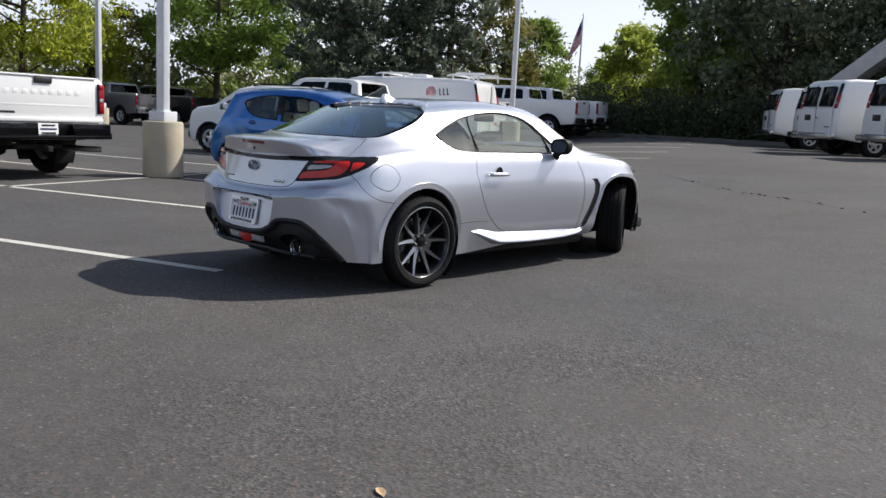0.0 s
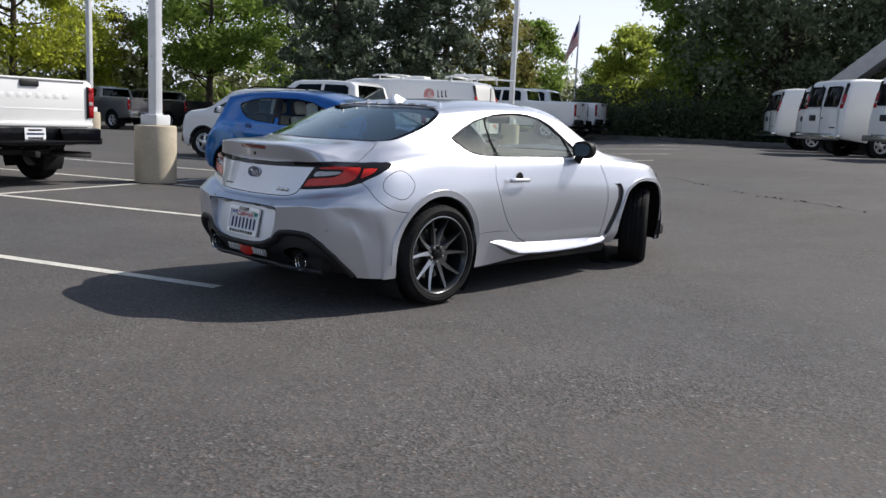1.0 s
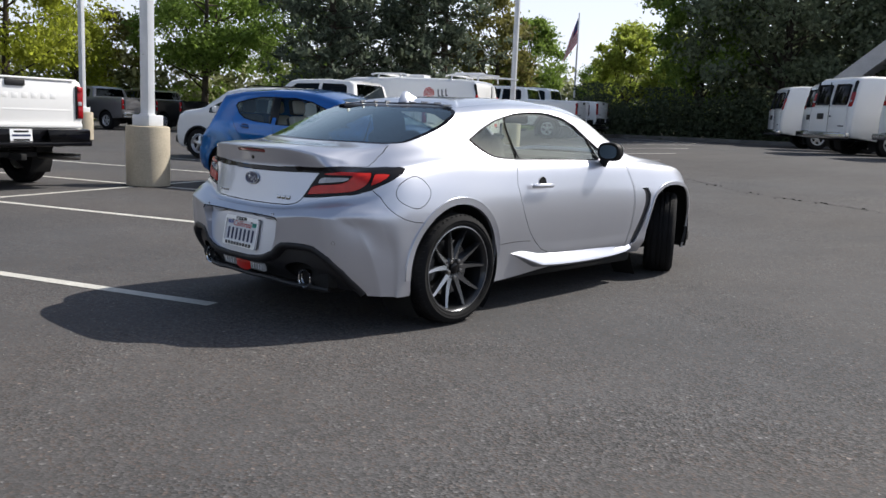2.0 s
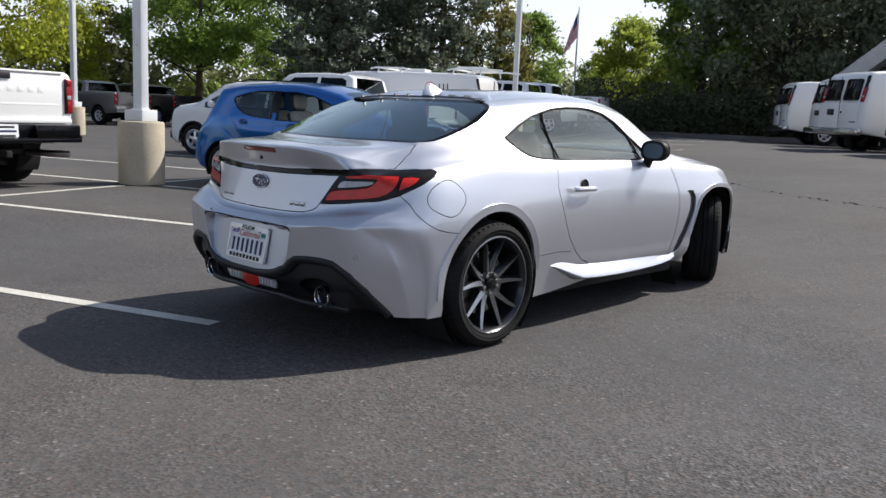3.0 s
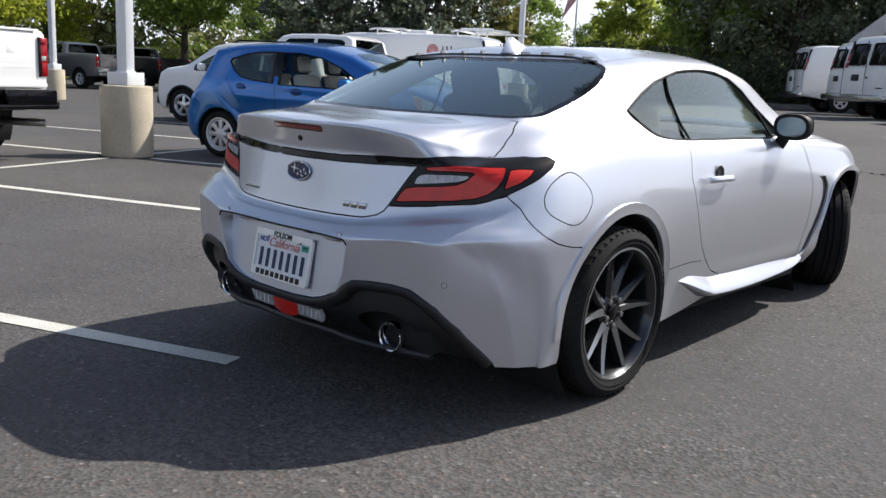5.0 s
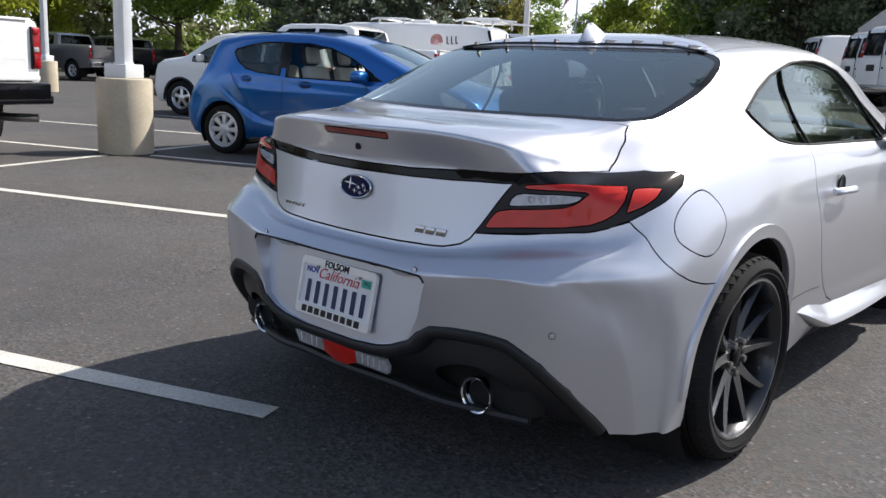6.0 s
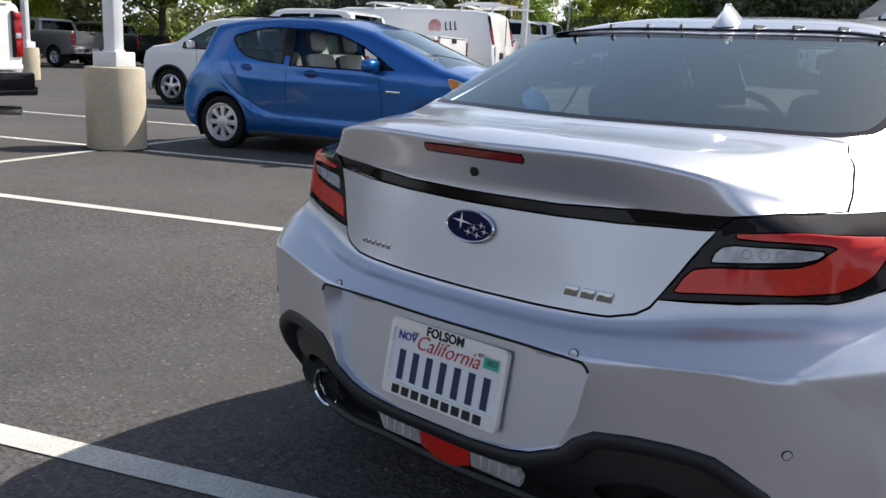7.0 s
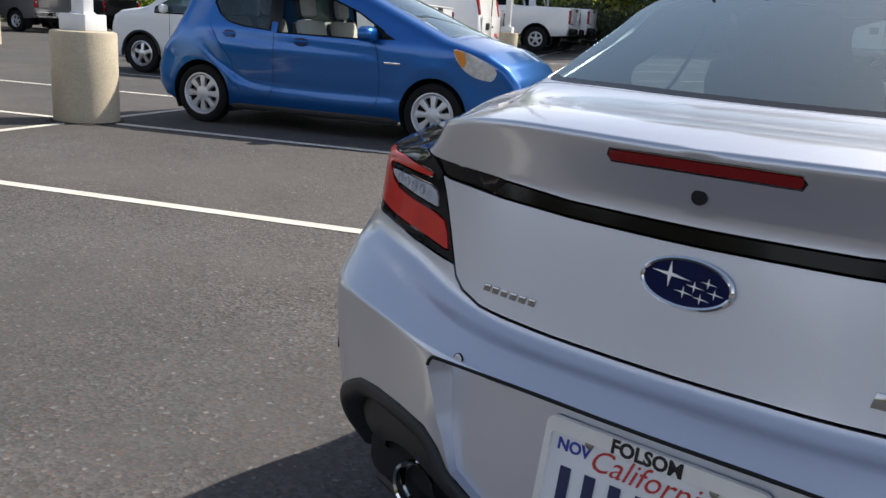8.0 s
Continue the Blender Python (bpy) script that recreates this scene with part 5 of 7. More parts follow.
def car_shell(root, path, arches, floor, width, paint, r=0.06, side_glass=(), end_glass=(), crown=0.03, grid=0.08, pane=None, dip=None, glass_share=0.86):
    """A body from its side outline: path runs from the rear foot over the roof to the front foot, arches are (y, z, radius),
    width(y, z) is the half width. side_glass: outlines of windows; end_glass: (first, last corner of path, name) of screens."""
    from mathutils.geometry import delaunay_2d_cdt
    pane = pane or DARK_GLASS
    panes_by_side = pane if isinstance(pane, list) else [pane] * 9
    pane = panes_by_side[-1]
    top, knot = [], []
    for i, (a, b) in enumerate(zip(path, path[1:])):
        n = max(1, int(math.dist(a, b) / grid))
        knot.append(len(top))
        top += [(a[0] + (b[0] - a[0]) * k / n, a[1] + (b[1] - a[1]) * k / n) for k in range(n)]
    knot.append(len(top))
    top.append(path[-1])
    low = []
    for yc, zc, ra in sorted(arches, reverse=True):
        half = math.sqrt(max(ra * ra - (zc - floor) ** 2, 0.01)) if zc > floor else ra
        a0 = math.degrees(math.atan2(floor - zc, half))
        for t in np.linspace(a0, 180 - a0, 22):
            low.append((yc + ra * math.cos(radians(t)), zc + ra * math.sin(radians(t))))
    ring = top + low
    ys, zs = [p[0] for p in ring], [p[1] for p in ring]
    gy, gz = np.meshgrid(np.arange(min(ys), max(ys), grid), np.arange(min(zs), max(zs), grid))
    cand = np.stack([gy.ravel(), gz.ravel()], 1)
    # rows that follow the edge, for a round shoulder
    tp = np.array(top)
    tang = np.gradient(tp, axis=0)
    nrm = np.stack([tang[:, 1], -tang[:, 0]], 1)
    nrm /= np.linalg.norm(nrm, axis=1)[:, None] + 1e-9
    rows = np.concatenate([tp + nrm * (r * k) for k in (0.08, 0.3, 0.62, 1.0)])
    rings = [np.array(q, float) for q in side_glass]
    def dist_top(q):
        best = np.full(len(q), 9.0)
        for a, b in zip(tp, tp[1:]):
            d = b - a
            t = np.clip(((q - a) @ d) / (d @ d + 1e-12), 0, 1)
            best = np.minimum(best, np.linalg.norm(q - (a + t[:, None] * d), axis=1))
        return best
    cand = np.concatenate([cand[dist_top(cand) > r * 1.3], rows])
    ok = inside(ring, cand)
    edge_pts = np.array(ring + [tuple(p) for q in rings for p in q])
    for p in edge_pts:
        ok &= np.abs(cand - p).max(1) > grid * 0.1
    pts, edges = [], []
    for q in [ring] + [list(map(tuple, g)) for g in rings]:
        n = len(pts)
        pts += q
        edges += [(n + i, n + (i + 1) % len(q)) for i in range(len(q))]
    pts += [tuple(p) for p in cand[ok]]
    res = delaunay_2d_cdt([Vector(p) for p in pts], edges, [], 0, 1e-5, False)
    v = np.array([tuple(p) for p in res[0]])
    tri = np.array(res[2])
    mid = v[tri].mean(1)
    keep = inside(ring, mid)
    tri, mid = tri[keep], mid[keep]
    d = dist_top(v)
    w = np.array([width(a, b) for a, b in v])
    k = np.clip(1 - d / r, 0, 1)
    x = w - r * (1 - np.sqrt(np.clip(1 - k * k, 0, 1)))
    p3 = np.stack([x, v[:, 0], v[:, 1]], 1)
    # faces outward (+x)
    a, b, c = (p3[tri[:, i]] for i in range(3))
    flip = np.cross(b - a, c - a)[:, 0] < 0
    tri[flip] = tri[flip][:, ::-1]
    is_glass = np.zeros(len(tri), bool)
    for gi, g in enumerate(rings):
        hit = inside(g, mid)
        is_glass |= hit
        ids, inv = np.unique(tri[hit], return_inverse=True)
        gv = p3[ids] - (0.006, 0, 0)
        gf = [tuple(t) for t in inv.reshape(-1, 3)]
        part("side_window", (gv, gf), panes_by_side[gi], root)
        part("side_window", mirrored((gv, gf)), panes_by_side[gi], root)
        for s in (1, -1):
            line = []
            for q in g:
                line.append((s * (width(q[0], q[1]) + 0.001), q[0], q[1]))
            part("window_seal", tube(line, 0.009, 5, closed=True), GLOSS_BLACK, root)
    side = (p3, [tuple(t) for t in tri[~is_glass]])
    # skin across the car
    share = [-1, -0.96, -glass_share, -0.5, 0, 0.5, glass_share, 0.96, 1]
    sv = []
    for i, (y, z) in enumerate(top):
        e = width(y, z) - r
        for f in share:
            lift = crown * (1 - f * f)
            sv.append((f * e, y - nrm[i, 0] * lift, z - nrm[i, 1] * lift + (dip(y, f) if dip else 0)))
    m = len(share)
    body_faces, panes = [], {}
    for i in range(len(top) - 1):
        for j in range(m - 1):
            f = (i * m + j, i * m + j + 1, (i + 1) * m + j + 1, (i + 1) * m + j)
            name = ""
            if 2 <= j < m - 3:
                for k0, k1, nm in end_glass:
                    if knot[k0] <= i < knot[k1]:
                        name = nm
            (panes.setdefault(name, []) if name else body_faces).append(f)
    part("body", join(side, mirrored(side), (sv, body_faces)), paint, root, sharp=40)
    for nm, fs in panes.items():
        ids = sorted({i for f in fs for i in f})
        at = {q: i for i, q in enumerate(ids)}
        part(nm, ([sv[i] for i in ids], [tuple(at[i] for i in f) for f in fs]), pane, root)
    for yc, zc, ra in arches:
        for s in (1, -1):
            wx = width(yc, zc) - 0.015
            part("wheel_well", revolve([(s * wx, ra + 0.004), (s * (wx - 0.32), ra + 0.004), (s * (wx - 0.34), 0.05)], 24, at=(0, yc, zc), start=-30, turn=240), LINER, root)
    ymin, ymax = min(ys), max(ys)
    wm = width((ymin + ymax) / 2, floor)
    part("underbody", block(2 * wm - 0.65, ymax - ymin - 0.3, 0.12, 0.03, (0, (ymin + ymax) / 2, floor + 0.05)), LINER, root)
    (ya, _, ra), (yb, _, rb) = sorted(arches)[0], sorted(arches)[-1]
    part("floor_pan", block(2 * wm - 0.05, yb - ya - ra - rb - 0.02, 0.05, 0.01, (0, (ya + ra + yb - rb) / 2, floor + 0.035)), LINER, root)


def seats(root, spots, mat, w=0.48, base=0.42):
    for x, y in spots:
        st = part("seat", join(block(w, 0.5, 0.18, 0.06, (x, y, base)), block(w, 0.13, 0.62, 0.05, (0, 0, 0), m=pose(x, y - 0.30, base + 0.36, 14))), mat, root)
        part("headrest", block(0.26, 0.10, 0.20, 0.045, (0, 0, 0), m=pose(x, y - 0.40, base + 0.79, 10)), mat, st)


def bar_mark(root, name, w, h, m, mat=None, d=0.004):
    part(name, moved(plate_of([(-w / 2, -h / 2), (w / 2, -h / 2), (w / 2, h / 2), (-w / 2, h / 2)], d), m), mat or DARK_MARK, root)


def rear_plate(root, m):
    pl = part("number_plate", moved(plate_of(round_rect(0.305, 0.155, 0.01, 3), 0.006), m), PLATE_WHITE, root)
    for dz, w, mat in ((0.045, 0.2, INK_BLACK), (-0.005, 0.25, INK_DARK), (-0.06, 0.22, INK_BLACK)):
        part("plate_bar", moved(plate_of([(-w / 2, -0.012), (w / 2, -0.012), (w / 2, 0.012), (-w / 2, 0.012)], 0.002), m @ pose(0, -0.007, dz)), mat, pl)


def heading(s, w, angle, turn=0.0):
    """A pose in the lot, for a vehicle whose middle rear end stands at s, w and that points to the angle (degrees from the x axis)."""
    x, y = lot(s, w)
    return pose(x, y, ground_z(x, y), 0, 0, angle - 90 + turn)


def hatchback():
    car = empty_thing("hatchback", "bright blue five-door hatchback with silver wheel covers", "car")
    def width(y, z):
        base = 0.8475 - 0.05 * (1 - min(y / 0.5, 1)) ** 2 - 0.10 * max(0, (y - 3.2) / 0.8) ** 2
        belt = 0.90 + 0.06 * (1 - y / 4)
        tuck = 0.26 * max(0, z - belt) ** 1.15 * 1.4
        low = 0.05 * max(0, (0.42 - z) / 0.25) ** 2
        # a sharp swage falls from the rear arch and runs low along the doors: hollow above it, full below
        zs = 0.375 + 0.02 * (y - 2.2) ** 2 + 0.62 * max(0, 1.30 - y) ** 1.7
        d = z - zs
        run = 1.0 if 0.78 < y < 2.7 else math.exp(-((min(abs(y - 0.78), abs(y - 2.7))) / 0.14) ** 2)
        swage = run * (-0.020 * math.exp(-(max(d, 0) / 0.13) ** 2) if d > 0 else 0.0) * min(1, max(d, 0) / 0.03)
        # a second line under the handles
        swage -= 0.010 * math.exp(-((z - 0.86 + 0.05 * (y - 1.5)) / 0.035) ** 2) * (1 if 0.9 < y < 2.6 else 0.3)
        # flares over the wheels
        for ya in (0.60, 3.15):
            swage += 0.009 * math.exp(-((math.hypot(y - ya, z - 0.30) - 0.40) / 0.07) ** 2)
        bulge = 0.018 * math.exp(-((z - 0.80) / 0.13) ** 2)
        return base - tuck - low + swage + bulge
    path = [(0.12, 0.24), (0.045, 0.36), (0.03, 0.55), (0.12, 0.74), (0.27, 0.92), (0.36, 1.09), (0.42, 1.26), (0.47, 1.355), (0.78, 1.412), (1.3, 1.445), (1.7, 1.445), (2.05, 1.415), (2.42, 1.335), (3.24, 0.99), (3.38, 0.955), (3.64, 0.885), (3.83, 0.775), (3.94, 0.64), (3.985, 0.5), (3.98, 0.30), (3.90, 0.20)]
    side = [[(0.76, 1.245), (0.74, 1.21), (0.82, 1.10), (0.93, 1.03), (1.10, 0.995), (1.42, 0.965), (1.42, 1.345), (1.15, 1.335), (0.95, 1.30)],
            [(1.50, 0.952), (1.50, 1.337), (1.75, 1.335), (2.05, 1.29), (2.35, 1.18), (2.62, 1.03), (2.68, 0.965), (2.45, 0.94), (2.0, 0.945)]]
    car_shell(car, path, [(0.60, 0.30, 0.335), (3.15, 0.30, 0.335)], 0.20, width, BLUE_PAINT, r=0.07, side_glass=side, end_glass=[(5, 7, "rear_window"), (12, 13, "windscreen")], pane=[SMOKED_GLASS, OPEN_GLASS, CLEAR_GLASS], crown=0.05, grid=0.04)
    for s in (1, -1):
        for y in (0.60, 3.15):
            ring_wheel(car, s * 0.745, y, 0.292, 0.292, 0.185, 0.205, s, style="hubcap", mats=(HUBCAP, HUBCAP))
        part("door_handle", tube([(s * 0.80, 0.85, 0.905), (s * 0.845, 0.88, 0.91), (s * 0.845, 1.02, 0.91), (s * 0.805, 1.05, 0.905)], 0.015), BLUE_PAINT, car)
        part("handle_cup", moved(revolve([(0.0, 0.0), (0.002, 0.046), (0.0, 0.05)], 20), Matrix.Translation((s * (width(0.95, 0.90) + 0.001), 0.95, 0.905)) @ Matrix.Diagonal((s, 1.7, 0.85, 1))), BLUE_SHADE, car)
        part("door_handle", tube([(s * 0.805, 1.67, 0.875), (s * 0.848, 1.70, 0.88), (s * 0.848, 1.84, 0.88), (s * 0.81, 1.87, 0.875)], 0.015), BLUE_PAINT, car)
        part("handle_cup", moved(revolve([(0.0, 0.0), (0.002, 0.046), (0.0, 0.05)], 20), Matrix.Translation((s * (width(1.77, 0.875) + 0.001), 1.77, 0.875)) @ Matrix.Diagonal((s, 1.7, 0.85, 1))), BLUE_SHADE, car)
        # door seams
        for line in ([(1.46, 0.95), (1.46, 0.7), (1.44, 0.42), (1.38, 0.30)], [(2.56, 0.90), (2.60, 0.7), (2.60, 0.45), (2.55, 0.30)], [(0.72, 1.0), (0.80, 0.86), (0.95, 0.68), (1.02, 0.45), (1.10, 0.30)]):
            part("door_seam", tube([(s * (width(a, b) + 0.0005), a, b) for a, b in smooth_line(line, 5)], 0.0024, 5), GAP, car)
        part("pillar_cover", block(0.006, 0.145, 0.40, 0.002, (0, 0, 0), m=pose(s * (width(1.46, 1.15) + 0.007), 1.46, 1.15, 0, -s * 12.5)), GLOSS_BLACK, car)
        part("mirror_triangle", (lambda c: (c, [(0, 1, 2)] if s > 0 else [(2, 1, 0)]))([(s * (width(a, b) + 0.004), a, b) for a, b in ((2.52, 1.075), (2.76, 0.955), (2.50, 0.945))]), GLOSS_BLACK, car)
        lens = [(3.34, 0.895), (3.43, 0.895), (3.60, 0.835), (3.77, 0.745), (3.84, 0.68), (3.75, 0.645), (3.58, 0.66), (3.43, 0.745)]
        hv = [(s * (width(a, b) + 0.010 - 0.05 * max(0, a - 3.5)), a, b) for a, b in smooth_line(lens, 4, closed=True)]
        c = (s * (width(3.58, 0.77) + 0.018), 3.58, 0.765)
        n = len(hv)
        fan = [(i, (i + 1) % n, n) for i in range(n)]
        head = part("headlamp", (hv + [c], fan if s > 0 else [tuple(reversed(f)) for f in fan]), HEAD_LENS, car)
        amb = [(s * (width(a, b) + 0.017), a, b) for a, b in ((3.34, 0.896), (3.40, 0.898), (3.45, 0.875), (3.47, 0.80), (3.45, 0.745), (3.41, 0.775))]
        part("indicator", (amb, [tuple(range(6)) if s < 0 else tuple(reversed(range(6)))]), AMBER, head)
        part("sill_trim", block(0.05, 1.84, 0.07, 0.015, (s * (width(1.87, 0.22) - 0.018), 1.875, 0.205)), BLACK_PLASTIC, car)
        tl = part("tail_lamp", block(0.12, 0.10, 0.24, 0.035, (0, 0, 0), m=pose(s * 0.70, 0.245, 0.84, -38)), RED_DEEP, car)
        mi = part("door_mirror", join(moved(mirror_pod(1.22), pose(s * 0.925, 2.50, 0.992) @ Matrix.Diagonal((1.3, 1.15, 0.92, 1))), block(0.13, 0.06, 0.04, 0.015, (s * 0.81, 2.52, 0.955))), BLUE_PAINT, car)
        part("mirror_glass", block(0.19, 0.006, 0.085, 0.002, (s * 0.925, 2.466, 0.992)), CHROME, mi)
        part("nameplate", block(0.003, 0.16, 0.018, 0.001, (s * (width(2.72, 0.74) + 0.003), 2.74, 0.74)), CHROME, car)
    seats(car, [(0.36, 1.95), (-0.36, 1.95), (0.36, 1.05), (-0.36, 1.05)], TAN_CLOTH)
    for s in (1, -1):
        part("headrest_back", block(0.275, 0.085, 0.225, 0.03, (0, 0, 0), m=pose(s * 0.36, 1.507, 1.205, 10)), CABIN, car)
        part("seat_back_cover", block(0.49, 0.06, 0.58, 0.03, (0, 0, 0), m=pose(s * 0.36, 1.59, 0.775, 14)), CABIN, car)
    part("headliner", block(1.05, 1.6, 0.02, 0.008, (0, 1.45, 1.37)), HEADLINER, car)
    part("dashboard", block(1.35, 0.45, 0.22, 0.06, (0, 2.78, 0.85)), CABIN, car)
    part("roof_spoiler", join(block(1.06, 0.22, 0.035, 0.014, (0, 0, 0), m=pose(0, 0.45, 1.358, 12))), BLUE_PAINT, car)
    part("wiper", tube([(-0.5, 3.17, 1.0), (0.0, 3.12, 1.03), (0.4, 3.12, 1.02)], 0.01, 5), LINER, car)
    part("front_grille", block(1.1, 0.05, 0.16, 0.03, (0, 3.95, 0.36)), BLACK_PLASTIC, car)
    rear_plate(car, pose(0, 0.075, 0.70, -24))
    return car


def pickup(paint, label, crew=True, chrome=False):
    car = empty_thing("pickup_truck", label, "pickup truck")
    length = 5.9
    def width(y, z):
        base = 1.03 - 0.03 * max(0, (y - 4.9)) ** 2 - 0.015 * (1 - min(y / 0.4, 1))
        tuck = 0.30 * max(0, z - 1.30) if y > 1.95 else 0.05 * max(0, z - 1.25)
        low = 0.05 * max(0, (0.75 - z) / 0.3) ** 2
        return base - tuck - low
    cab0 = 2.02 if crew else 2.62
    path = [(0.16, 0.56), (0.12, 0.70), (0.10, 0.86), (0.10, 1.38), (0.14, 1.43), (0.5, 1.44), (cab0 - 0.06, 1.44), (cab0, 1.47), (cab0 + 0.08, 1.82), (cab0 + 0.22, 1.90), (cab0 + 0.8, 1.93), (3.75, 1.91), (3.95, 1.86), (4.55, 1.42), (4.7, 1.36), (5.6, 1.24), (5.78, 1.12), (5.84, 0.8), (5.80, 0.5)]
    side = [[(cab0 + 0.22, 1.44), (cab0 + 0.26, 1.75), (cab0 + 0.36, 1.80), (2.98, 1.81), (3.0, 1.42)], [(3.10, 1.42), (3.08, 1.81), (3.75, 1.79), (4.12, 1.52), (4.14, 1.40)]]
    if not crew:
        side = side[1:]
    def dip(y, f):
        return -0.52 * max(0, min(1, (0.97 - abs(f)) / 0.02)) if 0.2 < y < cab0 - 0.08 else 0.0
    car_shell(car, path, [(1.18, 0.42, 0.50), (4.90, 0.42, 0.50)], 0.52, width, paint, r=0.05, side_glass=side, end_glass=[(7, 8, "rear_window"), (12, 13, "windscreen")], crown=0.015, grid=0.11, dip=dip)
    for s in (1, -1):
        for y in (1.18, 4.90):
            ring_wheel(car, s * 0.86, y, 0.405, 0.405, 0.27, 0.235, s, style="five", mats=(HUBCAP, HUBCAP))
        tl = part("tail_lamp", join(block(0.105, 0.10, 0.43, 0.02, (s * 0.962, 0.125, 1.145), segs=3), block(0.06, 0.02, 0.05, 0.008, (s * 0.95, 0.073, 1.31)), block(0.06, 0.02, 0.12, 0.008, (s * 0.95, 0.073, 1.02))), RED_DEEP, car)
        part("clear_lens", block(0.06, 0.012, 0.055, 0.006, (s * 0.953, 0.073, 1.13)), CLEAR_LENS, tl)
        part("lamp_border", block(0.012, 0.04, 0.44, 0.004, (s * 0.905, 0.085, 1.145)), GLOSS_BLACK, tl)
        part("arch_flare", tube([(s * (width(1.18, 0.5) + 0.004), 1.18 + 0.50 * math.cos(a), 0.42 + 0.50 * math.sin(a)) for a in np.radians(np.arange(5, 176, 9))], 0.028, 6), BLACK_PLASTIC if not chrome else paint, car)
        mi = part("door_mirror", block(0.20, 0.12, 0.26, 0.05, (s * 1.13, 3.95, 1.42)), BLACK_PLASTIC, car)
        for y in (2.55, 3.25):
            part("door_handle", tube([(s * 0.995, y, 1.28), (s * 1.03, y + 0.03, 1.28), (s * 1.03, y + 0.18, 1.28), (s * 0.995, y + 0.21, 1.28)], 0.016), BLACK_PLASTIC, car)
        part("door_seam", tube([(s * (width(3.04, z) + 0.001), 3.04, z) for z in (1.4, 1.2, 0.9, 0.65)], 0.004, 5), GAP, car)
    # tailgate
    gate = part("tailgate", block(1.70, 0.035, 0.565, 0.018, (0, 0.085, 1.135), segs=3), paint, car)
    part("gate_crease", block(1.62, 0.004, 0.03, 0.0018, (0, 0.0682, 1.035)), paint, gate)
    for k in range(9):
        part("embossed_bar", block(0.092, 0.004, 0.070, 0.0006, (-0.54 + 0.135 * k, 0.0690, 1.21)), paint, gate)
    part("gate_handle", block(0.27, 0.03, 0.085, 0.014, (0, 0.058, 1.37)), BLACK_PLASTIC, gate)
    bar_mark(gate, "script_bar", 0.36, 0.03, pose(-0.60, 0.066, 0.93), INK_BLACK)
    part("gate_cap", block(1.78, 0.10, 0.03, 0.012, (0, 0.10, 1.432)), paint, car)
    # bumper: painted strip over black or chrome step
    part("bumper_fascia", block(1.92, 0.06, 0.06, 0.015, (0, 0.06, 0.835), segs=2), paint, car)
    bm = STEP_CHROME if chrome else GLOSS_BLACK
    bp = part("bumper", join(block(0.62, 0.16, 0.19, 0.03, (-0.68, -0.02, 0.70)), block(0.62, 0.16, 0.19, 0.03, (0.68, -0.02, 0.70)), block(0.80, 0.10, 0.19, 0.02, (0, 0.02, 0.70)), block(2.02, 0.18, 0.06, 0.02, (0, -0.01, 0.60))), bm, car)
    for s in (1, -1):
        part("bumper_step", block(0.26, 0.05, 0.10, 0.02, (s * 0.48, -0.085, 0.715)), GLOSS_BLACK, bp)
        part("corner_step", join(block(0.20, 0.16, 0.05, 0.015, (0, 0, 0), m=pose(s * 0.93, 0.0, 0.63, 0, 0, s * 14)), block(0.06, 0.10, 0.12, 0.015, (s * 0.985, 0.03, 0.72))), bm, bp)
    rear_plate(bp, pose(0, -0.04, 0.715, -4))
    part("tow_hitch", join(block(0.08, 0.30, 0.08, 0.012, (0, 0.06, 0.44)), block(0.7, 0.07, 0.07, 0.01, (0, 0.2, 0.46))), LINER, car)
    part("exhaust_pipe", tube([(0.70, 0.6, 0.42), (0.74, 0.2, 0.42), (0.90, 0.02, 0.42)], 0.045, 12), STEEL, car)
    part("rear_axle", join(tube([(-0.8, 1.18, 0.40), (0.8, 1.18, 0.40)], 0.05, 10), block(0.24, 0.26, 0.26, 0.09, (0.0, 1.18, 0.40))), LINER, car)
    part("chassis_rail", join(block(0.09, 5.2, 0.16, 0.01, (0.42, 2.8, 0.56)), block(0.09, 5.2, 0.16, 0.01, (-0.42, 2.8, 0.56))), LINER, car)
    part("cab_seats", join(block(1.4, 0.12, 0.6, 0.05, (0, 2.45, 1.25)), block(0.5, 0.12, 0.75, 0.05, (0.4, 3.2, 1.3)), block(0.5, 0.12, 0.75, 0.05, (-0.4, 3.2, 1.3))), CABIN, car)
    return car


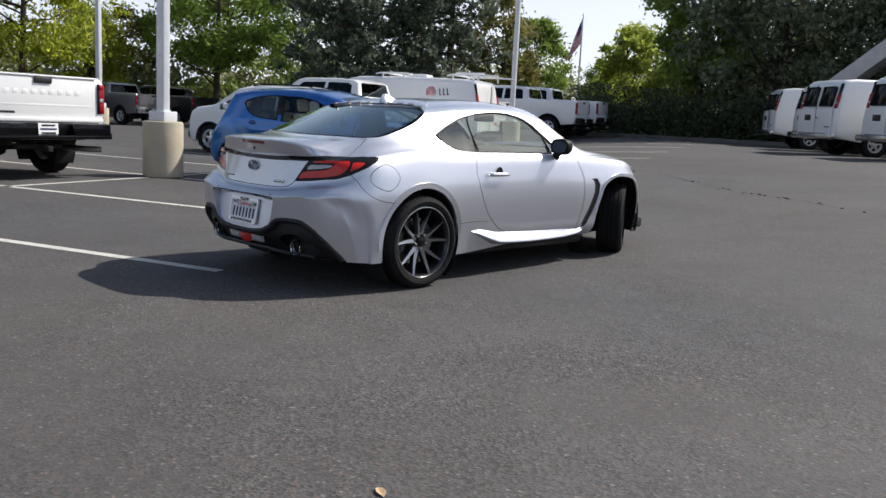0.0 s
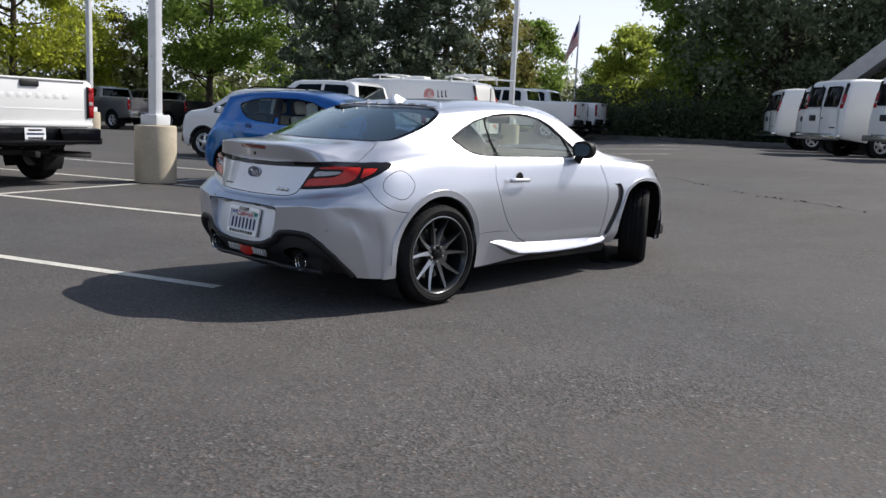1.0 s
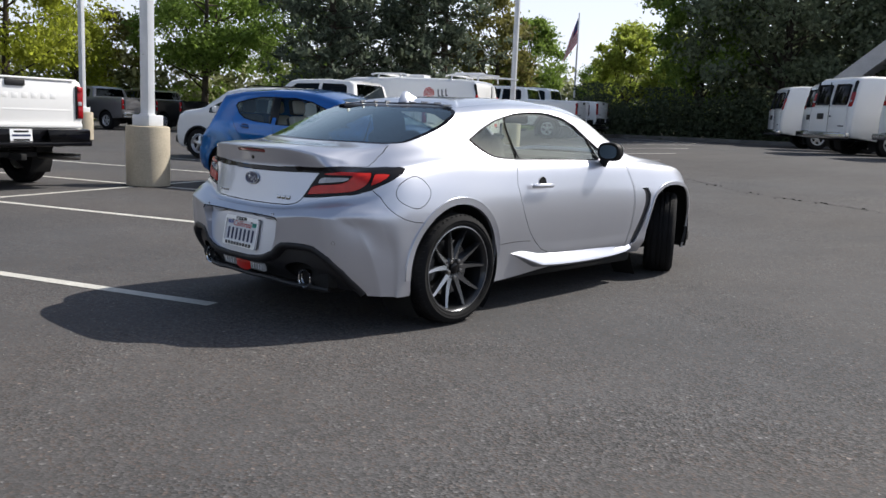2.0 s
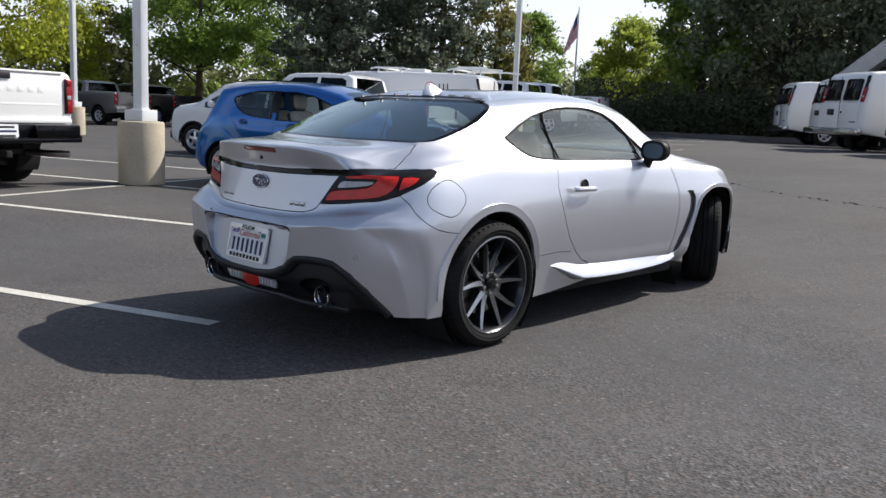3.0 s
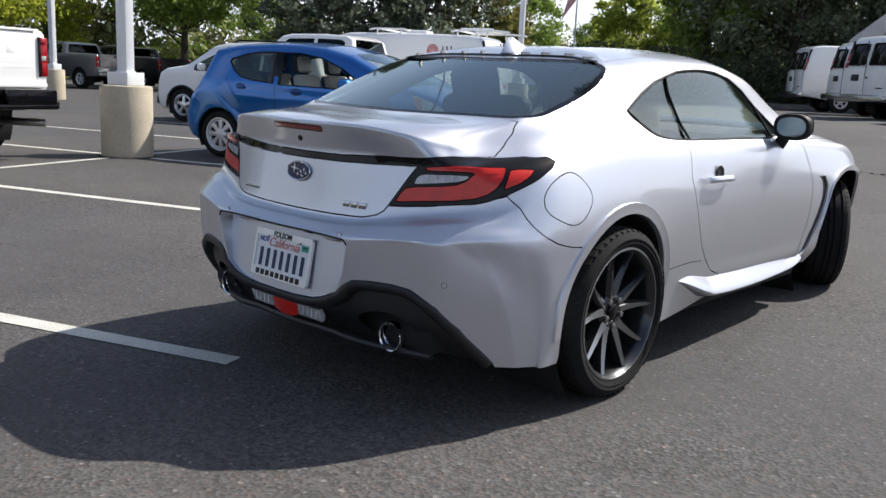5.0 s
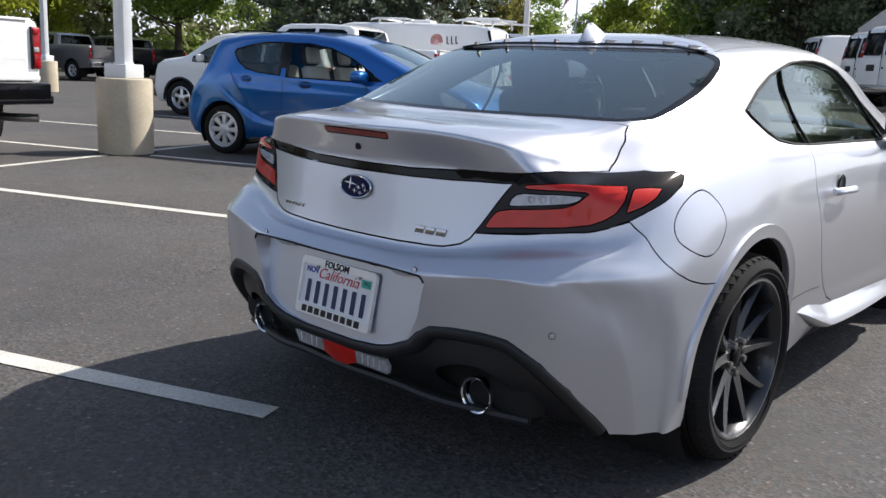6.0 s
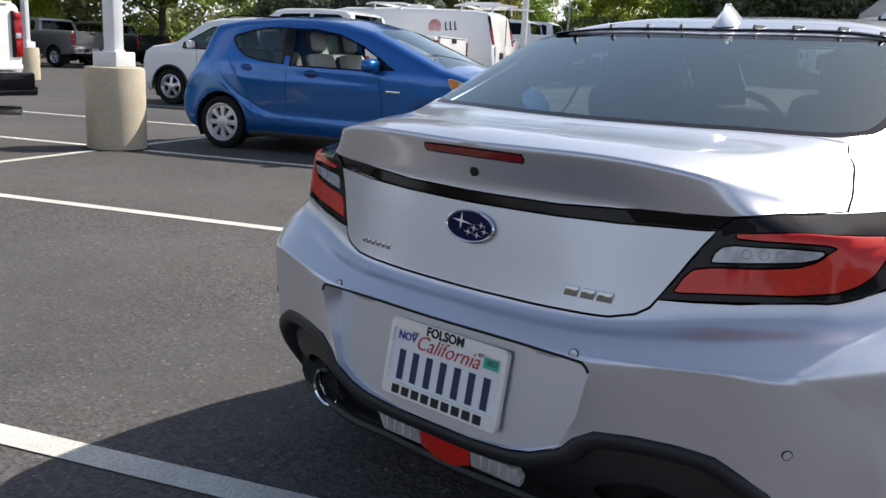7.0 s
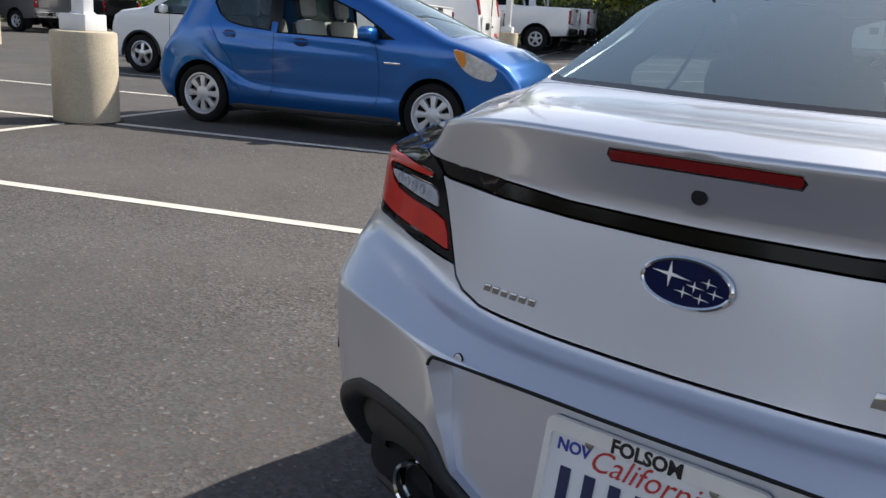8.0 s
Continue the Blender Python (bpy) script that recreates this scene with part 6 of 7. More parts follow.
def cargo_van(label, rack=False, marks=False):
    car = empty_thing("cargo_van", label, "van")
    def width(y, z):
        base = 1.005 - 0.04 * max(0, y - 4.6) ** 2
        tuck = 0.13 * max(0, z - 1.05) ** 1.2
        low = 0.05 * max(0, (0.7 - z) / 0.3) ** 2
        return base - tuck - low
    path = [(0.06, 0.50), (0.0, 0.60), (0.0, 0.95), (0.03, 1.28), (0.17, 1.98), (0.27, 2.07), (0.6, 2.11), (2.5, 2.13), (4.0, 2.10), (4.35, 2.03), (4.95, 1.42), (5.1, 1.34), (5.62, 1.12), (5.70, 0.95), (5.70, 0.5), (5.64, 0.4)]
    side = [[(3.72, 1.28), (3.74, 1.80), (4.12, 1.80), (4.62, 1.42), (4.66, 1.28)]]
    car_shell(car, path, [(1.25, 0.38, 0.43), (4.68, 0.38, 0.43)], 0.42, width, WHITE_PAINT, r=0.09, side_glass=side, end_glass=[(9, 10, "windscreen")], crown=0.02, grid=0.11)
    lean = math.degrees(math.atan2(0.14, 0.70))
    for s in (1, -1):
        for y in (1.25, 4.68):
            ring_wheel(car, s * 0.86, y, 0.37, 0.37, 0.23, 0.21, s, style="five", mats=(HUBCAP, HUBCAP))
        # rear door: window, hinge line, lamp beside it
        low = part("rear_door", block(0.80, 0.03, 0.70, 0.02, (s * 0.41, -0.012, 0.95)), WHITE_PAINT, car)
        if not marks:
            part("door_window", block(0.62, 0.02, 0.56, 0.05, (0, 0, 0), m=pose(s * 0.405, 0.075, 1.62, -lean)), GLOSS_BLACK, low)
        part("door_handle" if s > 0 else "plate_holder", block(0.07 if s > 0 else 0.30, 0.03, 0.16 if s < 0 else 0.05, 0.02, (s * (0.10 if s > 0 else 0.36), -0.035, 1.05)), BLACK_PLASTIC, low)
        part("lamp_surround", block(0.12, 0.06, 0.66, 0.03, (0, 0, 0), m=pose(s * 0.835, 0.127, 1.66, -lean)), GLOSS_BLACK, car)
        tl = part("tail_lamp", block(0.15, 0.07, 0.40, 0.03, (0, 0, 0), m=pose(s * 0.845, 0.090, 1.49, -lean)), RED_DEEP, car)
        part("reversing_lens", block(0.10, 0.01, 0.05, 0.01, (0, 0, 0), m=pose(s * 0.845, 0.047, 1.45, -lean)), CLEAR_LENS, tl)
        part("door_mirror", block(0.18, 0.12, 0.28, 0.05, (s * 1.10, 4.30, 1.42)), BLACK_PLASTIC, car)
        part("body_seam", tube([(s * (width(3.4, z) + 0.001), 3.4, z) for z in (1.98, 1.6, 1.2, 0.9, 0.5)], 0.005, 5), GAP, car)
        part("waist_line", tube([(s * (width(y, 1.18) + 0.0), y, 1.18) for y in (0.2, 1.5, 3.0, 4.2)], 0.008, 6), WHITE_PAINT, car)
    part("door_gap", block(0.012, 0.02, 1.4, 0.0, (0, -0.014, 0.0), m=pose(0, 0, 1.25)), GAP, car)
    part("bumper", join(block(2.0, 0.16, 0.16, 0.04, (0, -0.06, 0.54)), block(1.3, 0.10, 0.03, 0.01, (0, -0.08, 0.625))), STEP_CHROME, car)
    part("door_script", block(0.26, 0.005, 0.03, 0.001, (0.62, -0.03, 0.80)), DARK_MARK, car)
    if rack:
        for y in (0.1, 0.9, 2.5, 3.2):
            part("rack_bar", tube([(-0.86, y, 2.07), (-0.80, y, 2.22), (0.80, y, 2.22), (0.86, y, 2.07)], 0.026, 8), WHITE_PAINT, car)
        for s in (1, -1):
            part("rack_rail", tube([(s * 0.80, -0.50, 2.20), (s * 0.80, -0.1, 2.23), (s * 0.80, 0.9, 2.23), (s * 0.80, 1.1, 2.19)], 0.026, 8), WHITE_PAINT, car)
            part("rack_rail", tube([(s * 0.80, 2.3, 2.19), (s * 0.80, 2.45, 2.22), (s * 0.80, 3.3, 2.22), (s * 0.80, 3.45, 2.19)], 0.026, 8), WHITE_PAINT, car)
            part("ladder_clamp", block(0.10, 0.9, 0.08, 0.03, (s * 0.6, 0.45, 2.265)), WHITE_PAINT, car)
        part("roof_vent", block(0.5, 0.6, 0.12, 0.05, (0, 2.3, 2.18)), WHITE_PAINT, car)
    if marks:
        for s in (1, -1):
            x = s * (width(1.35, 1.68) + 0.006)
            logo = new("door_logo")
            logo.parent = car
            logo.matrix_basis = pose(x, 1.30, 1.70, 0, s * 4, 90 * s)
            for k, r in enumerate((0.165, 0.125, 0.085, 0.045)):
                c = [(r * 0.92 * math.cos(a), 0.0, r * math.sin(a)) for a in np.radians(np.arange(0, 360, 15))]
                part("logo_ring", moved(tube(c, 0.011, 5, closed=True), pose(-0.24, 0, 0)), RED_MARK, logo)
            for k, w in enumerate((0.10, 0.10, 0.10)):
                part("logo_bar", moved(plate_of([(-0.02, -0.10), (0.045, -0.10), (0.045, -0.065), (0.012, -0.065), (0.012, 0.10), (-0.02, 0.10)], 0.004), pose(0.05 + 0.12 * k, 0, 0)), DARK_MARK, logo)
        bar_mark(car, "logo_bar", 0.22, 0.08, pose(0.45, -0.032, 0.86), RED_MARK)
    return car


def small_suv():
    car = empty_thing("crossover", "white compact crossover with black roof rails and five-spoke wheels", "suv")
    def width(y, z):
        base = 0.89 - 0.14 * max(0, y - 3.4) ** 2 - 0.04 * (1 - min(y / 0.4, 1)) ** 2
        return base - 0.32 * max(0, z - 1.02) ** 1.1 - 0.05 * max(0, (0.55 - z) / 0.25) ** 2
    path = [(0.10, 0.36), (0.0, 0.50), (0.0, 0.85), (0.10, 1.05), (0.30, 1.45), (0.42, 1.57), (0.9, 1.635), (1.7, 1.655), (2.35, 1.62), (2.66, 1.55), (3.22, 1.17), (3.34, 1.135), (3.76, 1.07), (3.91, 0.99), (3.985, 0.80), (4.01, 0.5), (3.99, 0.30), (3.92, 0.24)]
    side = [[(0.55, 1.12), (0.62, 1.40), (1.42, 1.46), (1.42, 1.07)], [(1.50, 1.07), (1.50, 1.46), (2.42, 1.46), (3.02, 1.15), (3.03, 1.06)]]
    car_shell(car, path, [(0.75, 0.34, 0.385), (3.32, 0.34, 0.385)], 0.26, width, WHITE_PAINT, r=0.08, side_glass=side, end_glass=[(3, 4, "rear_window"), (9, 10, "windscreen")], crown=0.04, grid=0.09, pane=TINT_GLASS)
    for s in (1, -1):
        for y in (0.75, 3.32):
            ring_wheel(car, s * 0.78, y, 0.338, 0.338, 0.215, 0.215, s, style="five", mats=(ALLOY, ALLOY))
            part("arch_trim", tube([(s * (width(y, 0.5) + 0.002), y + 0.385 * math.cos(a), 0.34 + 0.385 * math.sin(a)) for a in np.radians(np.arange(-8, 189, 9))], 0.026, 6), BLACK_PLASTIC, car)
        part("sill_trim", block(0.05, 1.7, 0.12, 0.02, (s * 0.845, 2.03, 0.32)), BLACK_PLASTIC, car)
        part("roof_rail", tube([(s * 0.60, 0.6, 1.60), (s * 0.60, 0.75, 1.67), (s * 0.60, 2.1, 1.68), (s * 0.60, 2.3, 1.62)], 0.018, 6), GLOSS_BLACK, car)
        part("door_mirror", block(0.18, 0.12, 0.15, 0.05, (s * 0.95, 2.80, 1.13)), WHITE_PAINT, car)
        part("headlamp", block(0.10, 0.34, 0.14, 0.04, (0, 0, 0), m=pose(s * 0.785, 3.77, 0.92, -12, 0, s * 12)), HEAD_LENS, car)
        part("tail_lamp", block(0.10, 0.14, 0.22, 0.03, (s * 0.80, 0.06, 0.95)), RED_DEEP, car)
        part("door_sticker", block(0.004, 0.22, 0.16, 0.001, (s * (width(2.5, 0.75) + 0.004), 2.55, 0.76)), PLATE_WHITE, car)
        part("sticker_mark", block(0.004, 0.10, 0.05, 0.001, (s * (width(2.5, 0.75) + 0.0065), 2.55, 0.79)), RED_MARK, car)
        for yy in (1.46, 2.72):
            part("door_seam", tube([(s * (width(yy, z) + 0.001), yy, z) for z in (1.05, 0.8, 0.5, 0.34)], 0.004, 5), GAP, car)
    for s in (1, -1):
        part("bonnet_seam", tube([(s * (width(y, z) - 0.03), y, z) for y, z in ((3.30, 1.10), (3.55, 1.065), (3.80, 1.01))], 0.006, 5), GAP, car)
        part("belt_moulding", tube([(s * (width(y, 1.05) + 0.004), y, 1.055) for y in (0.6, 1.4, 2.2, 3.0)], 0.010, 5), GLOSS_BLACK, car)
        part("lower_cladding", block(0.03, 0.45, 0.16, 0.02, (0, 0, 0), m=pose(s * 0.80, 3.86, 0.42, 0, 0, s * 16)), BLACK_PLASTIC, car)
        part("door_handle", tube([(s * (width(1.75, 0.97) - 0.01), 1.62, 0.97), (s * (width(1.75, 0.97) + 0.02), 1.65, 0.975), (s * (width(1.75, 0.97) + 0.02), 1.80, 0.975), (s * (width(1.75, 0.97) - 0.01), 1.83, 0.97)], 0.014), WHITE_PAINT, car)
    part("front_bumper_trim", block(1.4, 0.10, 0.14, 0.04, (0, 3.96, 0.34)), BLACK_PLASTIC, car)
    part("cab_seats", join(block(1.2, 0.12, 0.6, 0.05, (0, 1.0, 0.95)), block(0.48, 0.12, 0.75, 0.05, (0.36, 1.9, 1.0)), block(0.48, 0.12, 0.75, 0.05, (-0.36, 1.9, 1.0))), CABIN, car)
    return car


def place(ob, m, group=""):
    ob.matrix_world = m
    if group:
        tagged(ob, group=group)
    return ob


# the blue hatchback stands across from the coupe
_x, _y = -7.16, 3.51
_hb = place(hatchback(), pose(0, 0, 0))
_dir = Vector((math.cos(radians(18.6)), math.sin(radians(18.6))))
_axle = Vector((_x, _y)) - _dir * 0.60 + Vector((-_dir.y, _dir.x)) * 0.835
_hb.matrix_world = pose(_axle.x, _axle.y, 0, 0, 0, 18.6 - 90)
place(pickup(WHITE_PAINT, "white long-bed pickup with black step bumper and red lamps", crew=False), pose(-7.33, 0.64, 0, 0, 0, 194 - 90), "white pickups")
place(small_suv(), Matrix.Translation((0.20, 0.27, 0)) @ heading(-1.0, 6.95, 201.5))
_pk = place(pickup(WHITE_PAINT, "white crew-cab pickup in a row of work trucks"), heading(0.0, 11.0, 201.5) @ Matrix.Scale(1.03, 4), "white pickups")
for _s, _w in ((-0.75, 18.6), (0.8, 23.4), (1.0, 26.0)):
    copy_thing(_pk, heading(_s, _w, 201.5))
place(cargo_van("white cargo van with a roof rack and red logo", rack=True, marks=True), heading(0.3, 13.8, 201.5))
_vn = place(cargo_van("plain white cargo van parked in a row"), pose(-4.8, 20.65, ground_z(-4.8, 20.65) - 0.04, 0, 0, 52 - 90), "cargo vans")
for _p, _a in (((-6.35, 23.7), 44), ((-8.8, 26.5), 36), ((-2.4, 19.0), 54)):
    copy_thing(_vn, pose(_p[0], _p[1], ground_z(*_p) - 0.02, 0, 0, _a - 90))
place(pickup(GREY_TRUCK, "dark grey crew-cab pickup with a chrome bumper", chrome=True), pose(-33.0, 15.25, 0.0, 0, 0, 195 - 90))
place(pickup(TAN_PAINT, "grey-brown pickup with a chrome bumper beside another", chrome=True), pose(-33.6, 12.1, 0.0, 0, 0, 195 - 90))
place(pickup(BLACK_PAINT, "black crew-cab pickup with red tail lamps"), pose(-34.0, 18.6, 0.0, 0, 0, 195 - 90))


# ---- poles, flag, canopy ----
SOIL = material("dark_soil", (0.022, 0.019, 0.016), rough=0.95, vary=0.4, vary_scale=12, bump=0.5, bump_scale=80)


def light_pole(x, y, foot_h, foot_r, label):
    z = ground_z(x, y)
    root = empty_thing("light_pole", label, "street lamp", pose(x, y, z, 0, 0, 21.5), "light poles")
    ring = []
    prof = [(0.0, foot_r), (foot_h - 0.03, foot_r), (foot_h - 0.008, foot_r - 0.008), (foot_h, foot_r - 0.03), (foot_h, 0.0)]
    part("concrete_footing", revolve(prof, 48, axis="z"), CONCRETE, root, "round concrete footing, stained")
    part("base_cover", join(block(0.305, 0.305, 0.155, 0.012, (0, 0, foot_h + 0.0775)), block(0.165, 0.165, 0.016, 0.006, (0, 0, foot_h + 0.163))), GREY_PAINT, root)
    part("pole", block(0.145, 0.145, 8.6, 0.012, (0, 0, foot_h + 4.45)), GREY_PAINT, root)
    # dirt gathered round the foot
    rnd = random.Random(int(x * 10))
    collar = [(foot_r + d + (rnd.uniform(-0.02, 0.07) if k else 0.0)) for k, d in enumerate((-0.01, 0.03)) for _ in range(40)]
    dirt = [(collar[i] * math.cos(math.tau * (i % 40) / 40), collar[i] * math.sin(math.tau * (i % 40) / 40), 0.012 if i < 40 else 0.003) for i in range(80)]
    part("dirt_collar", (dirt, [(i, 40 + i, 40 + (i + 1) % 40, (i + 1) % 40) for i in range(40)]), SOIL, root, "dark soil gathered round the foot")
    part("hand_hole_bolt", revolve([(-0.078, 0.008), (-0.070, 0.008)], 8, axis="y", at=(0, 0, foot_h + 1.0)), LINER, root)
    return root


light_pole(FOOT.x, FOOT.y, 0.86, 0.305, "square white lamp pole on a round concrete footing")
light_pole(-23.0, 8.25, 0.86, 0.30, "square white lamp pole farther off")
light_pole(-13.72, 18.04, 0.86, 0.30, "square white lamp pole among the work vans")


def flag():
    base = Vector((-23.5, 35.0, ground_z(-23.5, 35.0)))
    root = empty_thing("flag_pole", "tall thin pole with a drooping striped flag", "flag pole", pose(*base) @ Matrix.Scale(0.77, 4))
    part("pole", tube([(0, 0, 0), (0, 0, 5.0), (0, 0, 8.2)], [0.07, 0.06, 0.035], 8), GREY_PAINT, root)
    red = material("red_flag_cloth", (0.62, 0.08, 0.09), rough=0.9)
    white = material("white_flag_cloth", (0.86, 0.85, 0.85), rough=0.9)
    blue = material("blue_flag_cloth", (0.03, 0.05, 0.16), rough=0.9)
    cloth = new("flag_cloth")
    cloth.parent = root
    right = Vector((0.79, 0.61, 0))
    for k in range(13):
        v, f = [], []
        n = 9
        for i in range(n + 1):
            s = i / n
            for e in (0, 1):
                q = (k + e) / 13
                out = (0.05 + 1.15 * s * (0.40 + 0.4 * q)) * -1
                p = right * out + Vector((0, 0, 7.9 - 1.75 * q - 1.35 * s)) + Vector((-0.61, 0.79, 0)) * 0.12 * math.sin(7 * s + 5 * q)
                v.append(tuple(p))
            if i:
                f.append((2 * i - 2, 2 * i - 1, 2 * i + 1, 2 * i))
        union = k < 6
        part("stripe", (v[8:] if union else v, f[:-4] if union else f), red if k % 2 == 0 else white, cloth)
        if union:
            part("canton_band", (v[:10], f[:4]), blue, cloth)


flag()
ROOF_GREY = material("grey_shingle_roof", (0.48, 0.47, 0.46), rough=0.9, vary=0.15, vary_scale=2, fine=0.2, bump_scale=30, bump=0.4)
SOFFIT = material("white_soffit", (0.78, 0.77, 0.74), rough=0.7, vary=0.06)


def canopy():
    m = pose(-8.8, 31.3, 0.62, 0, 0, 18)
    root = empty_thing("canopy_roof", "grey sloping canopy roof with a white soffit beyond the vans", "roof", m)
    slope = math.atan2(2.45, 2.8)
    def rake(z0, z1, depth, y0):
        return join(([(0, y0, 2.6 + z0), (9.0, y0, 2.6 + 9.0 * math.tan(slope) + z0), (9.0, y0, 2.6 + 9.0 * math.tan(slope) + z1), (0.0, y0, 2.6 + z1),
                      (0, y0 + depth, 2.6 + z0), (9.0, y0 + depth, 2.6 + 9.0 * math.tan(slope) + z0), (9.0, y0 + depth, 2.6 + 9.0 * math.tan(slope) + z1), (0.0, y0 + depth, 2.6 + z1)],
                     [(0, 1, 2, 3), (7, 6, 5, 4), (0, 4, 5, 1), (3, 2, 6, 7), (0, 3, 7, 4), (1, 5, 6, 2)]))
    part("roof_slab", rake(-0.75, 0.0, 7.0, 0.0), ROOF_GREY, root)
    part("soffit", moved(rake(-1.45, -0.754, 0.3, 0.02), pose(0.9, 0, 0)), SOFFIT, root)
    for x in (6.0, 8.7):
        for y in (1.0, 6.0):
            part("post", block(0.25, 0.25, 3.2 + x * 0.5, 0.02, (x, y, 1.6 + x * 0.25)), SOFFIT, root)


canopy()


# ---- trees and shrubs ----
def leaf_material(name, color, glow=0.45, vary=0.35):
    m = bpy.data.materials.new(name)
    m.use_nodes = True
    t = m.node_tree
    p = t.nodes["Principled BSDF"]
    geo = t.nodes.new("ShaderNodeNewGeometry")
    r = t.nodes.new("ShaderNodeMapRange")
    r.inputs["To Min"].default_value, r.inputs["To Max"].default_value = 1 - vary, 1 + vary
    t.links.new(geo.outputs["Random Per Island"], r.inputs["Value"])
    mix = t.nodes.new("ShaderNodeVectorMath")
    mix.operation = "SCALE"
    mix.inputs[0].default_value = color
    t.links.new(r.outputs[0], mix.inputs["Scale"])
    t.links.new(mix.outputs[0], p.inputs["Base Color"])
    p.inputs["Roughness"].default_value = 0.6
    p.inputs["Specular IOR Level"].default_value = 0.3
    tr = t.nodes.new("ShaderNodeBsdfTranslucent")
    t.links.new(mix.outputs[0], tr.inputs[0])
    ms = t.nodes.new("ShaderNodeMixShader")
    ms.inputs[0].default_value = glow
    t.links.new(p.outputs[0], ms.inputs[1])
    t.links.new(tr.outputs[0], ms.inputs[2])
    t.links.new(ms.outputs[0], t.nodes["Material Output"].inputs[0])
    return m


BARK = material("bark", (0.07, 0.055, 0.042), rough=0.95, vary=0.3, vary_scale=4, bump=0.6, bump_scale=25)
LEAF_SPRING = leaf_material("spring_leaves", (0.36, 0.40, 0.05), 0.62)
LEAF_GREEN = leaf_material("green_leaves", (0.20, 0.29, 0.06), 0.58)
LEAF_YELLOW = leaf_material("yellow_green_leaves", (0.40, 0.46, 0.09), 0.6)
LEAF_OLIVE = leaf_material("olive_leaves", (0.20, 0.19, 0.06), 0.5)
# paled leaf colour: the haze of distance is mixed into it
LEAF_HAZE = leaf_material("hazed_far_leaves", (0.33, 0.35, 0.18), 0.55)
LEAF_DARK = leaf_material("dark_leaves", (0.20, 0.235, 0.14), 0.5, 0.5)
# hedge leaves darkened: the shadow under the grove is in their colour
LEAF_HEDGE_SHADE = leaf_material("shaded_hedge_leaves", (0.075, 0.095, 0.05), 0.4)
NEEDLES = leaf_material("pine_needles", (0.125, 0.155, 0.105), 0.42, 0.55)


def leaves_at(centres, size, rng, long=1.4):
    """Small folded leaves, each of two triangles, at the given centres."""
    n = len(centres)
    a = rng.normal(size=(n, 3))
    a /= np.linalg.norm(a, axis=1)[:, None]
    b = np.cross(a, rng.normal(size=(n, 3)))
    b /= np.linalg.norm(b, axis=1)[:, None] + 1e-9
    s = (size * rng.uniform(0.6, 1.4, n))[:, None]
    c = np.cross(a, b)
    p = np.stack([centres - a * s * long, centres - b * s * 0.8 + c * s * 0.2, centres + a * s * long, centres + b * s * 0.8 + c * s * 0.2], 1).reshape(-1, 3)
    f = [(4 * i, 4 * i + 1, 4 * i + 2, 4 * i + 3) for i in range(n)]
    return p, f


def fast_part(name, p, f, mat, parent, label=""):
    me = bpy.data.meshes.new(name)
    me.from_pydata(p.tolist(), [], f)
    me.materials.append(mat)
    me.update()
    ob = new(name, me)
    ob.parent = parent
    if label:
        tagged(ob, label)
    return ob


def broadleaf(seed, height, radius, mat, label, clear=1.6, count=9000, size=0.11, tufts=70):
    rng = np.random.default_rng(seed)
    root = empty_thing("tree", label, "tree", group="trees round the lot")
    lean = rng.normal(0, 0.25, 2)
    stem = [(lean[0] * s * s, lean[1] * s * s, height * 0.8 * s) for s in np.linspace(0, 1, 7)]
    limbs = [tube(stem, [0.17 * (1 - 0.85 * s) * height / 9 for s in np.linspace(0, 1, 7)], 9)]
    cents, spread = [], []
    for k in range(tufts):
        u = rng.uniform(0, 1)
        zc = clear + (height - clear) * (0.12 + 0.86 * u)
        env = radius * (math.sin(math.pi * min(0.97, 0.18 + 0.78 * u)) ** 0.7) * rng.uniform(0.55, 1.12)
        a = rng.uniform(0, 2 * math.pi)
        rr = env * rng.uniform(0.35, 1.0) ** 0.6
        c = np.array([rr * math.cos(a), rr * math.sin(a), zc])
        cents.append(c)
        spread.append(rng.uniform(0.35, 0.85) * radius / 4.2)
        if k % 3 == 0:
            h0 = max(clear * 0.8, zc - rng.uniform(0.8, 2.4))
            s0 = min(h0 / (height * 0.8), 0.95)
            p0 = np.array([lean[0] * s0 * s0, lean[1] * s0 * s0, h0])
            mid = (p0 + c) / 2 + (0, 0, -0.25)
            limbs.append(tube([p0, mid, c], [0.055, 0.038, 0.012], 6))
    part("trunk", join(*limbs), BARK, root)
    cents, spread = np.array(cents), np.array(spread)
    pick = rng.integers(0, tufts, count)
    q = cents[pick] + rng.normal(size=(count, 3)) * spread[pick][:, None] * (0.75, 0.75, 0.55)
    p, f = leaves_at(q, size, rng)
    fast_part("crown", p, f, mat, root)
    return root


